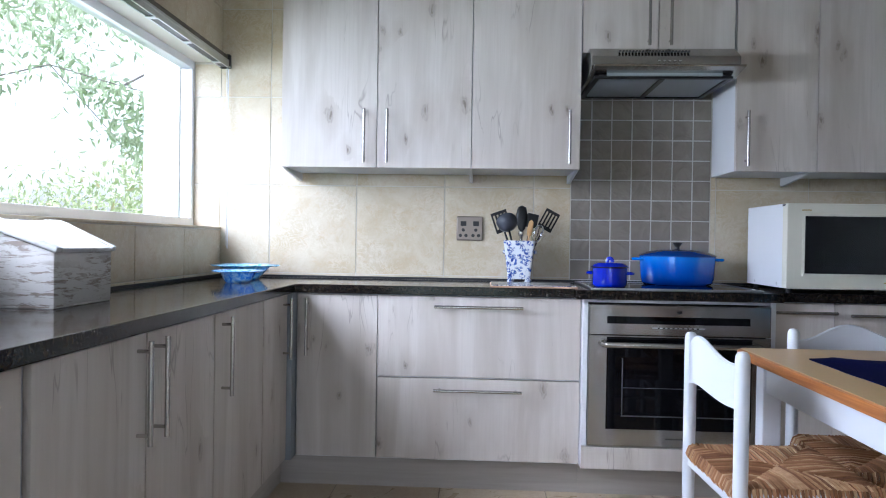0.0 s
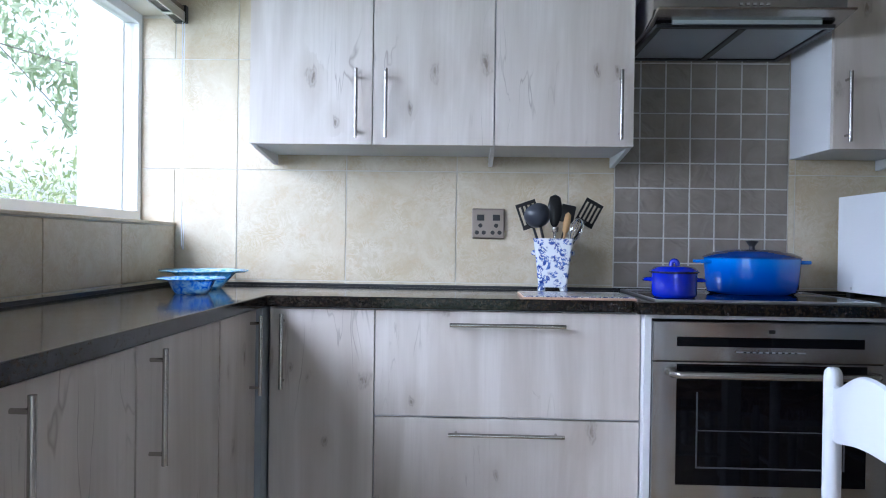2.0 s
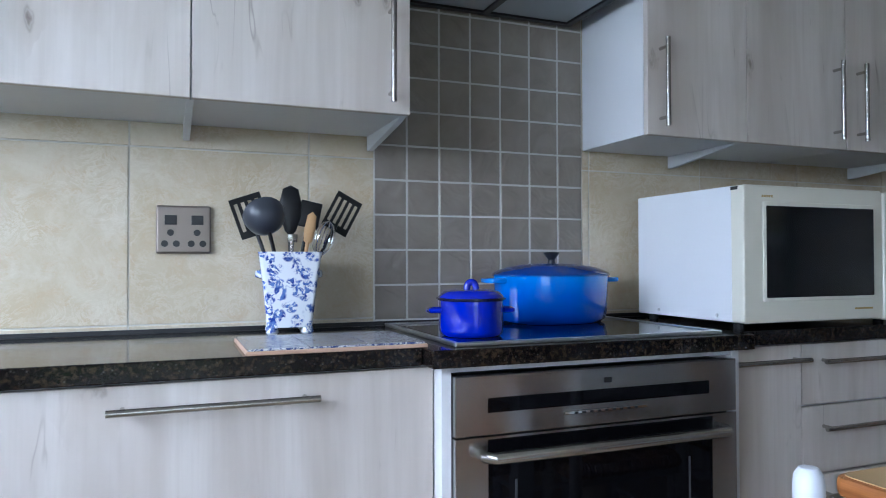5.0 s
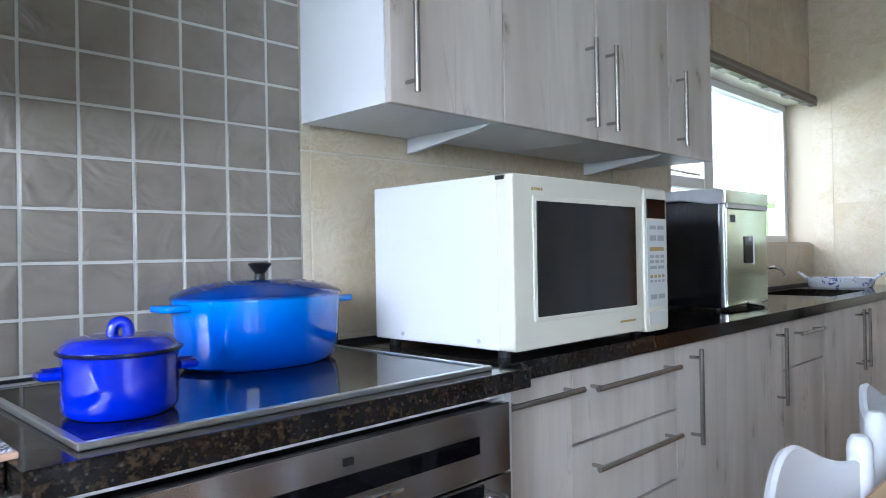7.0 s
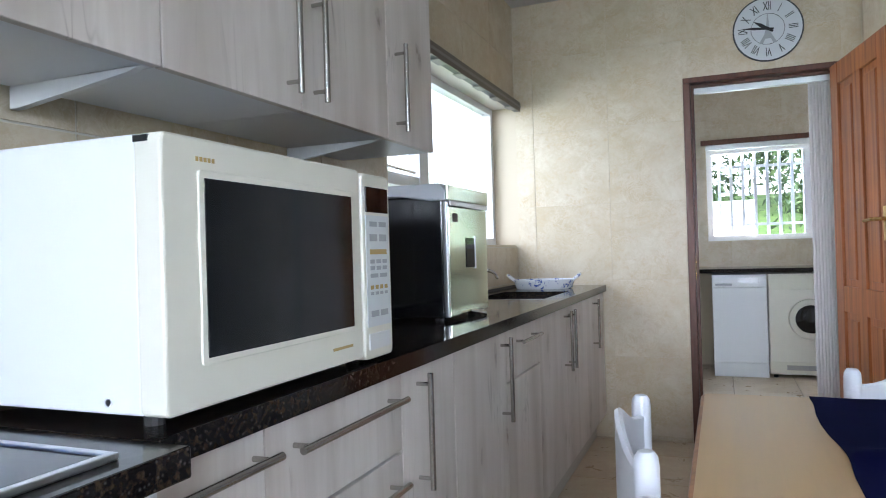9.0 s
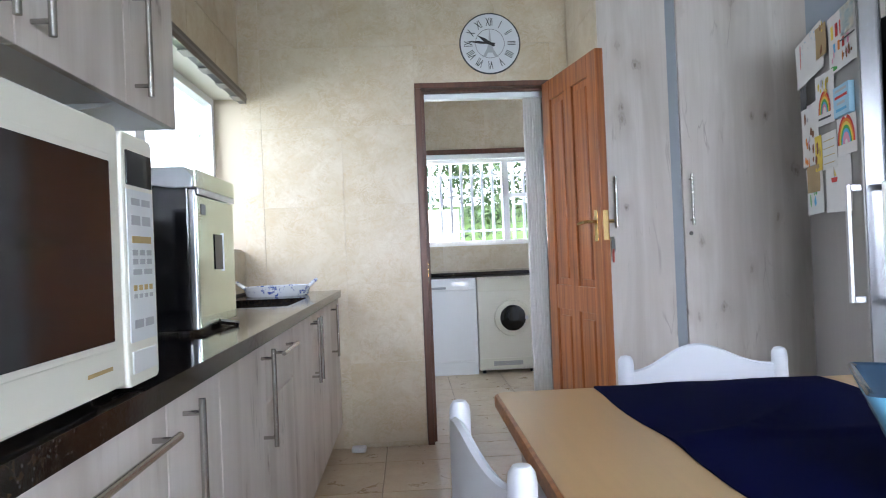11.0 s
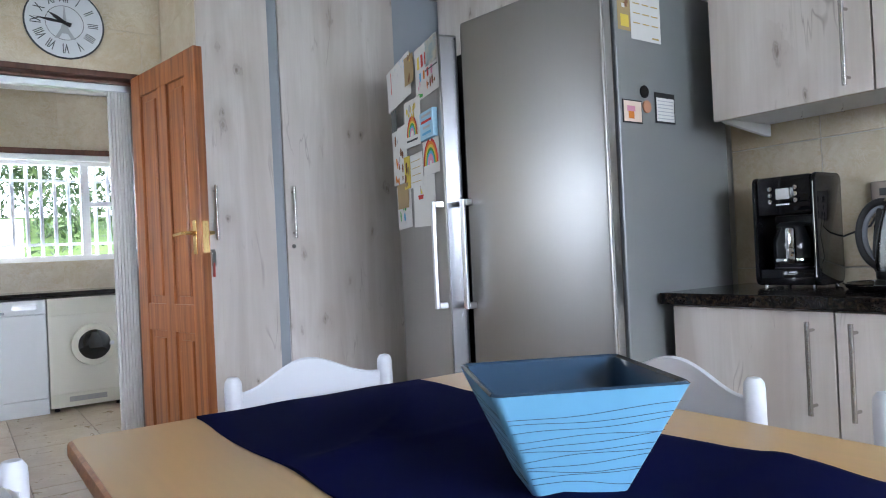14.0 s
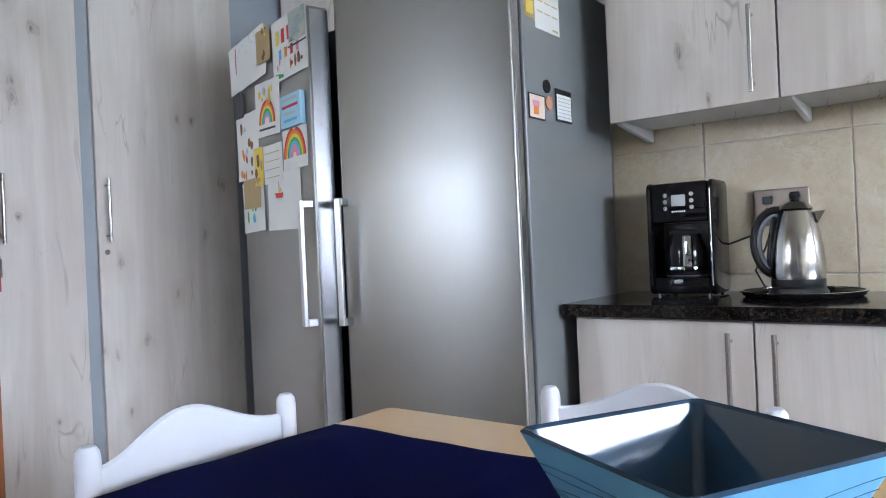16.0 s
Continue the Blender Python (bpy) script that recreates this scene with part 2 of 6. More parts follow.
w.color(w.ramp(w.noise(w.coords((30, 2.2, 60), False), 1.0, 5, 0.6, 0.8), (0.35, (0.25, 0.08, 0.018)), (0.65, (0.46, 0.175, 0.045))))
M["door_wood"] = material("reddish_meranti", (0.34, 0.13, 0.045), 0.33)
w = Web(M["door_wood"])
g = w.noise(w.coords((40, 40, 1.4), False), 1.0, 5, 0.62, 0.5)
w.color(w.ramp(g, (0.32, (0.16, 0.045, 0.013)), (0.68, (0.42, 0.15, 0.042))))
w.bump(g, 0.0005, 0.3)
M["frame_wood"] = material("dark_stained_frame", (0.10, 0.035, 0.018), 0.38)
w = Web(M["frame_wood"])
w.color(w.ramp(w.noise(w.coords((40, 40, 1.4), False), 1.0, 5), (0.3, (0.075, 0.026, 0.014)), (0.7, (0.135, 0.05, 0.024))))
M["rush"] = material("woven_rush", (0.42, 0.25, 0.10), 0.8)
w = Web(M["rush"])
g = w.noise(w.coords((28, 28, 28), False), 1.0, 4, 0.7)
strand = w.t.nodes.new("ShaderNodeNewGeometry")
c = w.ramp(strand.outputs["Random Per Island"], (0.0, (0.13, 0.05, 0.02)), (0.35, (0.30, 0.135, 0.055)), (0.7, (0.46, 0.26, 0.125)), (1.0, (0.62, 0.42, 0.24)))
w.color(w.mix(w.ramp(g, (0.35, 0.0), (0.65, 0.6)), c, (0.26, 0.115, 0.045)))
M["window_frame"] = material("white_window_frame", (0.74, 0.75, 0.77), 0.4)
M["glass"] = material("window_glass", (1, 1, 1), 0.0)
M["glass"].node_tree.nodes["Principled BSDF"].inputs["Transmission Weight"].default_value = 1.0
M["glass"].node_tree.nodes["Principled BSDF"].inputs["IOR"].default_value = 1.02
M["blue_enamel"] = material("cobalt_enamel", (0.003, 0.014, 0.42), 0.06)
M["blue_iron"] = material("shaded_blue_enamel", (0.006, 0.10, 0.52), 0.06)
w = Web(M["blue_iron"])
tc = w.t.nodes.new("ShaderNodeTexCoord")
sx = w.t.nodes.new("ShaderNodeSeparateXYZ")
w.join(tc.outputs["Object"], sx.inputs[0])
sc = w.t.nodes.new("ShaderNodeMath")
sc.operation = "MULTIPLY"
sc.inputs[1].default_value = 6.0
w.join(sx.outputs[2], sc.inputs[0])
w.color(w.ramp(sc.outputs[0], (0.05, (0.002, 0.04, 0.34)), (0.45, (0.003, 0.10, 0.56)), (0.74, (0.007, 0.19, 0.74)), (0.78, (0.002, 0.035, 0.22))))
for key in ("blue_enamel", "blue_iron"):
    M[key].node_tree.nodes["Principled BSDF"].inputs["Coat Weight"].default_value = 0.7
M["dark_rim"] = material("dark_enamel_rim", (0.006, 0.007, 0.03), 0.25)
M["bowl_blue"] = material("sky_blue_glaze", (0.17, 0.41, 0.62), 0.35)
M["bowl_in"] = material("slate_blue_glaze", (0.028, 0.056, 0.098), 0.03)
M["ink"] = material("grey_blue_ink", (0.035, 0.075, 0.14), 0.6)
M["paper"] = material("white_paper", (0.62, 0.61, 0.59), 0.85)


def leafy(m, colour, amount=0.45):
    """Lets light through a leaf."""
    w = Web(m)
    t = w.t.nodes.new("ShaderNodeBsdfTranslucent")
    t.inputs[0].default_value = (*colour, 1)
    x = w.t.nodes.new("ShaderNodeMixShader")
    x.inputs[0].default_value = amount
    out = w.t.nodes["Material Output"]
    w.join(w.b.outputs[0], x.inputs[1])
    w.join(t.outputs[0], x.inputs[2])
    w.join(x.outputs[0], out.inputs[0])


def part(name, bm, mat, parent=None, label="", smooth=False):
    me = bpy.data.meshes.new(name)
    bmesh.ops.recalc_face_normals(bm, faces=bm.faces)
    bm.to_mesh(me)
    bm.free()
    if smooth:
        me.shade_smooth()
        me.set_sharp_from_angle(angle=radians(38))
    if mat:
        me.materials.append(mat if not isinstance(mat, str) else M[mat])
    ob = new(name, me)
    if parent:
        ob.parent = parent
    if label:
        ob["label"] = label
    return ob


def thing(name, at, label, category, group="", kind="", rz=0):
    ob = new(name)
    ob.empty_display_size = 0.05
    ob.matrix_world = pose(*at, 0, 0, rz)
    return tagged(ob, label, category, group, kind)


def box(x0, x1, y0, y1, z0, z1, bevel=0.0, seg=2, bm=None):
    b = bmesh.new() if bm is None or bevel else bm
    r = bmesh.ops.create_cube(b, size=1)
    for q in r["verts"]:
        q.co = Vector((x0 + (q.co.x + 0.5) * (x1 - x0), y0 + (q.co.y + 0.5) * (y1 - y0), z0 + (q.co.z + 0.5) * (z1 - z0)))
    if bevel:
        bmesh.ops.bevel(b, geom=list(b.edges), offset=bevel, segments=seg, affect="EDGES", profile=0.5)
        if bm is not None:
            merge(bm, b)
            return bm
    return b


def merge(bm, other):
    me = bpy.data.meshes.new("tmp")
    other.to_mesh(me)
    other.free()
    bm.from_mesh(me)
    bpy.data.meshes.remove(me)
    return bm


def boxes(*list_of, bevel=0.0):
    bm = bmesh.new()
    for b in list_of:
        box(*b, bevel=bevel, bm=bm)
    return bm


def rod(a, b, r, n=10, bm=None, r2=None):
    """A round bar from a to b."""
    bm = bm or bmesh.new()
    a, b = Vector(a), Vector(b)
    d = b - a
    m = Matrix.Translation((a + b) / 2) @ d.to_track_quat("Z", "Y").to_matrix().to_4x4()
    bmesh.ops.create_cone(bm, cap_ends=True, segments=n, radius1=r, radius2=r if r2 is None else r2, depth=d.length, matrix=m)
    return bm


def lathe(profile, n=32, bm=None, at=(0, 0, 0), sx=1.0, sy=1.0, shut=False):
    """Turns (radius, height) pairs round the z axis; sx, sy make it oval."""
    bm = bm or bmesh.new()
    rings = []
    for r, z in profile:
        if r < 1e-6:
            rings.append([bm.verts.new((at[0], at[1], at[2] + z))])
        else:
            rings.append([bm.verts.new((at[0] + sx * r * math.cos(2 * math.pi * i / n), at[1] + sy * r * math.sin(2 * math.pi * i / n), at[2] + z)) for i in range(n)])
    for p, q in zip(rings, rings[1:]):
        for i in range(n):
            j = (i + 1) % n
            f = [p[i % len(p)], p[j % len(p)], q[j % len(q)], q[i % len(q)]]
            u = []
            for k in f:
                if k not in u:
                    u.append(k)
            if len(u) > 2:
                bm.faces.new(u)
    return bm


def tube(points, r, n=8, bm=None, taper=None):
    """A bent round bar along points."""
    bm = bm or bmesh.new()
    pts = [Vector(p) for p in points]
    rings = []
    last = None
    for i, p in enumerate(pts):
        d = (pts[min(i + 1, len(pts) - 1)] - pts[max(i - 1, 0)]).normalized()
        q = d.to_track_quat("Z", "Y") if last is None else last.rotation_difference(d) @ q
        last = d
        rr = r if taper is None else r + (taper - r) * i / (len(pts) - 1)
        rings.append([bm.verts.new(p + q @ Vector((rr * math.cos(2 * math.pi * k / n), rr * math.sin(2 * math.pi * k / n), 0))) for k in range(n)])
    for a, b in zip(rings, rings[1:]):
        for k in range(n):
            bm.faces.new((a[k], a[(k + 1) % n], b[(k + 1) % n], b[k]))
    bm.faces.new(rings[0])
    bm.faces.new(rings[-1])
    return bm


def arc(c, r, a0, a1, n, axis="xz"):
    out = []
    for i in range(n + 1):
        a = radians(a0 + (a1 - a0) * i / n)
        u, v = r * math.cos(a), r * math.sin(a)
        out.append({"xz": (c[0] + u, c[1], c[2] + v), "yz": (c[0], c[1] + u, c[2] + v), "xy": (c[0] + u, c[1] + v, c[2])}[axis])
    return out


def prism(outline, h0, h1, axis="z", bevel=0.0):
    """An outline of (u, v) pairs drawn out from h0 to h1 along an axis."""
    bm = bmesh.new()

    def put(u, v, h):
        return {"z": (u, v, h), "y": (u, h, v), "x": (h, u, v)}[axis]

    a = [bm.verts.new(put(u, v, h0)) for u, v in outline]
    b = [bm.verts.new(put(u, v, h1)) for u, v in outline]
    bm.faces.new(a)
    bm.faces.new(b[::-1])
    for i in range(len(a)):
        j = (i + 1) % len(a)
        bm.faces.new((a[i], b[i], b[j], a[j]))
    if bevel:
        bmesh.ops.recalc_face_normals(bm, faces=bm.faces)
        bmesh.ops.bevel(bm, geom=list(bm.edges), offset=bevel, segments=2, affect="EDGES", profile=0.5)
    return bm


def round_rect(x0, x1, y0, y1, r, n=5):
    out = []
    for cx, cy, a in ((x1 - r, y1 - r, 0), (x0 + r, y1 - r, 90), (x0 + r, y0 + r, 180), (x1 - r, y0 + r, 270)):
        for i in range(n + 1):
            t = radians(a + 90 * i / n)
            out.append((cx + r * math.cos(t), cy + r * math.sin(t)))
    return out


def words(text, size, at, rot, mat, parent, name="lettering", bold=0.0):
    """Flat letters in the built-in font, turned into a mesh."""
    cu = bpy.data.curves.new(name, "FONT")
    cu.body, cu.size, cu.align_x, cu.align_y, cu.extrude = text, size, "CENTER", "CENTER", 0.0003
    cu.offset = bold
    tmp = bpy.data.objects.new("tmp", cu)
    scene.collection.objects.link(tmp)
    me = bpy.data.meshes.new_from_object(tmp.evaluated_get(bpy.context.evaluated_depsgraph_get()))
    bpy.data.objects.remove(tmp)
    bpy.data.curves.remove(cu)
    me.materials.clear()
    me.materials.append(M[mat])
    ob = new(name, me)
    ob.parent = parent
    ob.matrix_basis = pose(*at, *rot)
    return ob

# ---- structure ----
WX, NY, EX, SY, CEIL = -0.88, 4.075, 5.246, 0.64, 2.62
FX, SY2 = 1.15, -2.6  # the kitchen opens southwards west of FX, down to SY2


def structure(name, bm, mat, label, category):
    return tagged(part(name, bm, mat), label, category, kind="structure")


floor = structure("floor", boxes((WX - 0.25, 8.3, SY2 - 0.2, NY + 0.25, -0.12, -0.006)), "grout_dark", "sand-coloured ceramic tile floor with dark joints", "floor")
ceiling = structure("ceiling", boxes((WX - 0.25, 8.3, SY2 - 0.2, NY + 0.25, CEIL, CEIL + 0.12)), "ceiling_paint", "plain off-white ceiling", "ceiling")
T = 0.19
# window in the west wall: y from WIN0 to the north wall
WIN0, SILL, HEAD = 0.9, 1.15, 2.0
wall_west = structure("wall_west", boxes(
    (WX - T, WX, SY2, NY, 0, SILL - 0.01), (WX - T, WX, SY2, NY, HEAD, CEIL), (WX - T, WX, SY2, WIN0, SILL - 0.01, HEAD)),
    "grout", "tiled wall under and over a long window", "wall")
# window in the north wall: x from 3.45 to the east wall
NW0 = 3.45
wall_north = structure("wall_north", boxes(
    (WX - T - 0.02, EX, NY, NY + T, 0, SILL - 0.01), (WX - T - 0.02, EX, NY, NY + T, HEAD, CEIL), (WX - T - 0.02, NW0, NY, NY + T, SILL - 0.01, HEAD)),
    "grout", "beige tiled kitchen wall behind the worktop", "wall")
# east wall with the doorway
D0, D1, DH = 2.33, 3.05, 2.03
wall_east = structure("wall_east", boxes(
    (EX, EX + 0.15, 2.19, D0 - 0.04, 0, CEIL), (EX, EX + 0.15, D1 + 0.035, NY + T, 0, CEIL), (EX, EX + 0.15, D0 - 0.04, D1 + 0.035, DH + 0.03, CEIL)),
    "grout_beige", "beige tiled wall with a doorway", "wall")
nib = structure("wall_nib", boxes((4.64, EX + 0.15, 2.04, 2.19, 0, CEIL)), "grout_beige", "short tiled return wall beside the tall cupboards", "wall")
wall_niche = structure("wall_niche", boxes((5.25, 5.4, SY - 0.15, 2.04, 0, CEIL)), "white_wall", "plain wall behind the cupboards", "wall")
wall_south = structure("wall_south", boxes((FX, 5.4, SY - 0.15, SY, 0, CEIL)), "grout", "beige tiled wall behind the coffee corner", "wall")
wall_return = structure("wall_return", boxes((FX, FX + 0.15, SY2, SY - 0.15, 0, CEIL)), "white_wall", "plain white return wall", "wall")
# unseen closing wall; its opening is made up so the south fill gets in
wall_back = structure("wall_back", boxes((WX - T, -0.75, SY2 - 0.15, SY2, 0, CEIL), (1.0, FX + 0.15, SY2 - 0.15, SY2, 0, CEIL), (-0.75, 1.0, SY2 - 0.15, SY2, 2.1, CEIL)), "white_wall", "unseen plain white wall with an added opening for fill light", "wall")

# laundry beyond the doorway
LX, LY0, LY1 = 8.03, 1.35, 3.55
structure("wall_laundry_south", boxes((EX + 0.15, LX, LY0 - 0.12, LY0, 0, CEIL)), "white_wall", "plain laundry side wall", "wall")
structure("wall_laundry_north", boxes((EX + 0.15, LX, LY1, LY1 + 0.12, 0, CEIL)), "white_wall", "plain laundry side wall", "wall")
wall_laundry = structure("wall_laundry", boxes((LX, LX + T, LY0 - 0.1, LY1 + 0.1, 0, 1.15), (LX, LX + T, LY0 - 0.1, LY1 + 0.1, 2.02, CEIL),
                         (LX, LX + T, LY0 - 0.1, 1.75, 1.15, 2.02), (LX, LX + T, 3.02, LY1 + 0.1, 1.15, 2.02)), "grout_beige", "beige tiled laundry wall with a window", "wall")
structure("cornice", boxes((LX - 0.06, LX, LY0, LY1, CEIL - 0.06, CEIL), bevel=0.02), "white_wall", "white plaster cornice", "cornice")

# west window
window_west = thing("window_1", (WX - T + 0.02, 0, 0), "long white framed kitchen window with a clear pane", "window", kind="structure")
part("window_frame", boxes((-0.03, 0.03, WIN0, NY - 0.004, SILL, SILL + 0.045), (-0.03, 0.03, WIN0, NY - 0.004, HEAD - 0.04, HEAD), (-0.03, 0.03, WIN0, WIN0 + 0.05, SILL + 0.045, HEAD - 0.04),
                           (-0.03, 0.03, NY - 0.035, NY - 0.004, SILL + 0.045, HEAD - 0.04), bevel=0.003), "window_frame", window_west)
p = part("pane", boxes((-0.003, 0.003, WIN0 + 0.05, NY - 0.035, SILL + 0.045, HEAD - 0.04)), "glass", window_west)
p.visible_shadow = False
part("window_sill", boxes((0.03, T - 0.012, WIN0, NY - 0.004, SILL - 0.010, SILL + 0.002), bevel=0.002), "tile", window_west)
# white outer reveal pier that closes the view at the window's north end
structure("wall_outer_pier", boxes((WX - T - 0.21, WX - T - 0.025, NY - 0.02, NY + 0.3, -0.3, 2.6)), "white_wall", "white plastered outer pier beside the window", "wall")

window_north = thing("window_2", (0, NY + T - 0.02, 0), "white framed window over the sink with a small side sash", "window", kind="structure")
part("window_frame", boxes((NW0, EX - 0.004, -0.03, 0.03, SILL, SILL + 0.045), (NW0, EX - 0.004, -0.03, 0.03, HEAD - 0.04, HEAD), (NW0, NW0 + 0.05, -0.03, 0.03, SILL + 0.045, HEAD - 0.04),
                           (EX - 0.05, EX - 0.004, -0.03, 0.03, SILL + 0.045, HEAD - 0.04), (4.085, 4.19, -0.03, 0.03, SILL + 0.045, HEAD - 0.04), bevel=0.003), "window_frame", window_north)
part("sash_bar", boxes((NW0 + 0.05, 4.085, -0.025, 0.035, 1.42, 1.475), bevel=0.004), "window_frame", window_north)
for x0, x1, z0, z1 in ((NW0 + 0.05, 4.085, SILL + 0.045, 1.42), (NW0 + 0.05, 4.085, 1.475, HEAD - 0.04), (4.19, EX - 0.05, SILL + 0.045, HEAD - 0.04)):
    p = part("pane", boxes((x0, x1, -0.003, 0.003, z0, z1)), "glass", window_north)
    p.visible_shadow = False
part("window_sill", boxes((NW0, EX - 0.004, -T + 0.032, -0.03, SILL - 0.010, SILL + 0.002), bevel=0.002), "tile", window_north)
part("sash_stay", rod((3.6, -0.05, 1.49), (3.98, -0.05, 1.485), 0.006), "chrome", window_north)

window_l = thing("window_3", (LX + T - 0.03, 0, 0), "white framed laundry window with white burglar bars", "window", kind="structure")
part("window_frame", boxes((-0.03, 0.03, 1.75, 3.02, 1.15, 1.2), (-0.03, 0.03, 1.75, 3.02, 1.97, 2.02), (-0.03, 0.03, 1.75, 1.8, 1.2, 1.97), (-0.03, 0.03, 2.97, 3.02, 1.2, 1.97),
                           (-0.03, 0.03, 2.13, 2.2, 1.2, 1.97), (-0.03, 0.03, 1.8, 2.13, 1.62, 1.66), bevel=0.003), "window_frame", window_l)
p = part("pane", boxes((-0.003, 0.003, 1.8, 2.97, 1.2, 1.97)), "glass", window_l)
p.visible_shadow = False
for i in range(11):
    y = 1.86 + 0.105 * i
    if abs(y - 2.165) > 0.04:
        part("burglar_bar", boxes((0.075, 0.09, y - 0.014, y + 0.014, 1.16, 2.01)), "white_gloss", window_l)
for z in (1.3, 1.85):
    part("burglar_rail", boxes((0.092, 0.104, 1.76, 3.01, z - 0.012, z + 0.012)), "white_gloss", window_l)

# roller-blind rails under the window heads
blind_w = thing("blind_rail", (WX + 0.0, 0, HEAD), "aluminium vertical-blind rail with dark carriers and a pull cord", "blind rail")
part("cover_strip", boxes((0.002, 0.046, WIN0, NY - 0.02, 0.004, 0.026), bevel=0.003), "rail_brown", blind_w)
part("rail", boxes((0.002, 0.05, WIN0, NY - 0.02, -0.012, 0.003), bevel=0.002), "alu", blind_w)
part("groove", boxes((0.012, 0.042, WIN0 + 0.02, NY - 0.04, -0.034, -0.0125)), "black", blind_w)
part("lip", boxes((0.043, 0.05, WIN0 + 0.02, NY - 0.04, -0.036, -0.0125)), "alu", blind_w)
part("lip", boxes((0.003, 0.011, WIN0 + 0.02, NY - 0.04, -0.036, -0.0125)), "alu", blind_w)
for i in range(9):
    y = WIN0 + 0.3 + 0.34 * i
    part("carrier", boxes((0.008, 0.052, y - 0.012, y + 0.012, -0.042, -0.0365), bevel=0.003), "alu", blind_w)
part("end_cap", boxes((0.0, 0.054, NY - 0.04, NY - 0.012, -0.038, 0.032), bevel=0.004), "black", blind_w)
part("pull_cord", tube([(0.045, NY - 0.03, -0.04), (0.046, NY - 0.035, -0.5), (0.05, NY - 0.03, -0.86), (0.055, NY - 0.045, -0.96), (0.06, NY - 0.075, -0.94), (0.05, NY - 0.06, -0.5), (0.045, NY - 0.05, -0.04)], 0.0022, 5), "white_gloss", blind_w)
blind_n = thing("blind_rail", (0, NY, HEAD), "aluminium vertical-blind rail with dark carriers", "blind rail")
part("cover_strip", boxes((NW0 - 0.1, EX - 0.02, -0.046, -0.002, 0.004, 0.026), bevel=0.003), "rail_brown", blind_n)
part("rail", boxes((NW0 - 0.1, EX - 0.02, -0.05, -0.002, -0.012, 0.003), bevel=0.002), "rail_metal", blind_n)
part("groove", boxes((NW0, EX - 0.04, -0.042, -0.012, -0.034, -0.0125)), "black", blind_n)
part("lip", boxes((NW0, EX - 0.04, -0.05, -0.043, -0.036, -0.0125)), "rail_brown", blind_n)
for i in range(6):
    x = NW0 + 0.2 + 0.28 * i
    part("carrier", boxes((x - 0.05, x + 0.05, -0.054, -0.008, -0.042, -0.0365), bevel=0.003), "rail_metal", blind_n)
blind_l = thing("blind_rail", (LX, 0, 2.05), "brown wooden blind headrail over the laundry window", "blind rail")
part("rail", boxes((-0.05, -0.002, 1.7, 3.06, -0.01, 0.035), bevel=0.004), "frame_wood", blind_l)
part("blind_pack", boxes((-0.045, -0.006, 1.74, 3.02, -0.06, -0.011), bevel=0.004), "alu", blind_l)

# door lining and architrave
door_frame = thing("door_frame", (EX, 0, 0), "dark-stained timber door frame", "door frame", kind="structure")
part("jamb", boxes((-0.015, 0.152, D1 - 0.005, D1 + 0.033, 0, DH), bevel=0.003), "frame_wood", door_frame)
part("jamb", boxes((-0.015, 0.152, D0 - 0.038, D0, 0, DH), bevel=0.003), "frame_wood", door_frame)
part("head", boxes((-0.015, 0.152, D0 - 0.038, D1 + 0.033, DH, DH + 0.03), bevel=0.003), "frame_wood", door_frame)
part("stop", boxes((0.05, 0.075, D1 - 0.022, D1 - 0.0055, 0, DH - 0.016), bevel=0.002), "frame_wood", door_frame)
part("stop", boxes((0.05, 0.075, D0, D1, DH - 0.016, DH - 0.0005), bevel=0.002), "frame_wood", door_frame)
part("strike_plate", boxes((0.005, 0.04, D1 - 0.0075, D1 - 0.005, 0.92, 1.04)), "brass", door_frame)
part("gate_track", boxes((0.085, 0.125, D0, D1 - 0.005, DH - 0.045, DH - 0.001), bevel=0.002), "alu", door_frame)

# open panelled door, hinged on the south jamb, local x along the leaf
leaf = thing("door_1", (EX - 0.02, D0 - 0.015, 0.008), "open reddish four-panel hardwood door", "door", kind="structure", rz=180 + 9.5)
LW, LH, LT = 0.715, 2.02, 0.04
part("stile", boxes((0, 0.105, -LT, 0, 0, LH), bevel=0.003), "door_wood", leaf)
part("stile", boxes((LW - 0.105, LW, -LT, 0, 0, LH), bevel=0.003), "door_wood", leaf)
part("mullion", boxes((LW / 2 - 0.05, LW / 2 + 0.05, -LT + 0.002, -0.002, 0.12, LH - 0.105), bevel=0.002), "door_wood", leaf)
for z0, z1 in ((0, 0.2), (0.75, 0.88), (LH - 0.11, LH)):
    part("rail", boxes((0.105, LW - 0.105, -LT + 0.001, -0.001, z0, z1), bevel=0.003), "door_wood", leaf)
for x0, x1 in ((0.105, LW / 2 - 0.05), (LW / 2 + 0.05, LW - 0.105)):
    for z0, z1 in ((0.2, 0.75), (0.88, LH - 0.11)):
        bm = boxes((x0, x1, -LT + 0.014, -0.014, z0, z1))
        box(x0 + 0.035, x1 - 0.035, -LT + 0.006, -0.006, z0 + 0.035, z1 - 0.035, bevel=0.007, bm=bm)
        part("panel", bm, "door_wood", leaf)
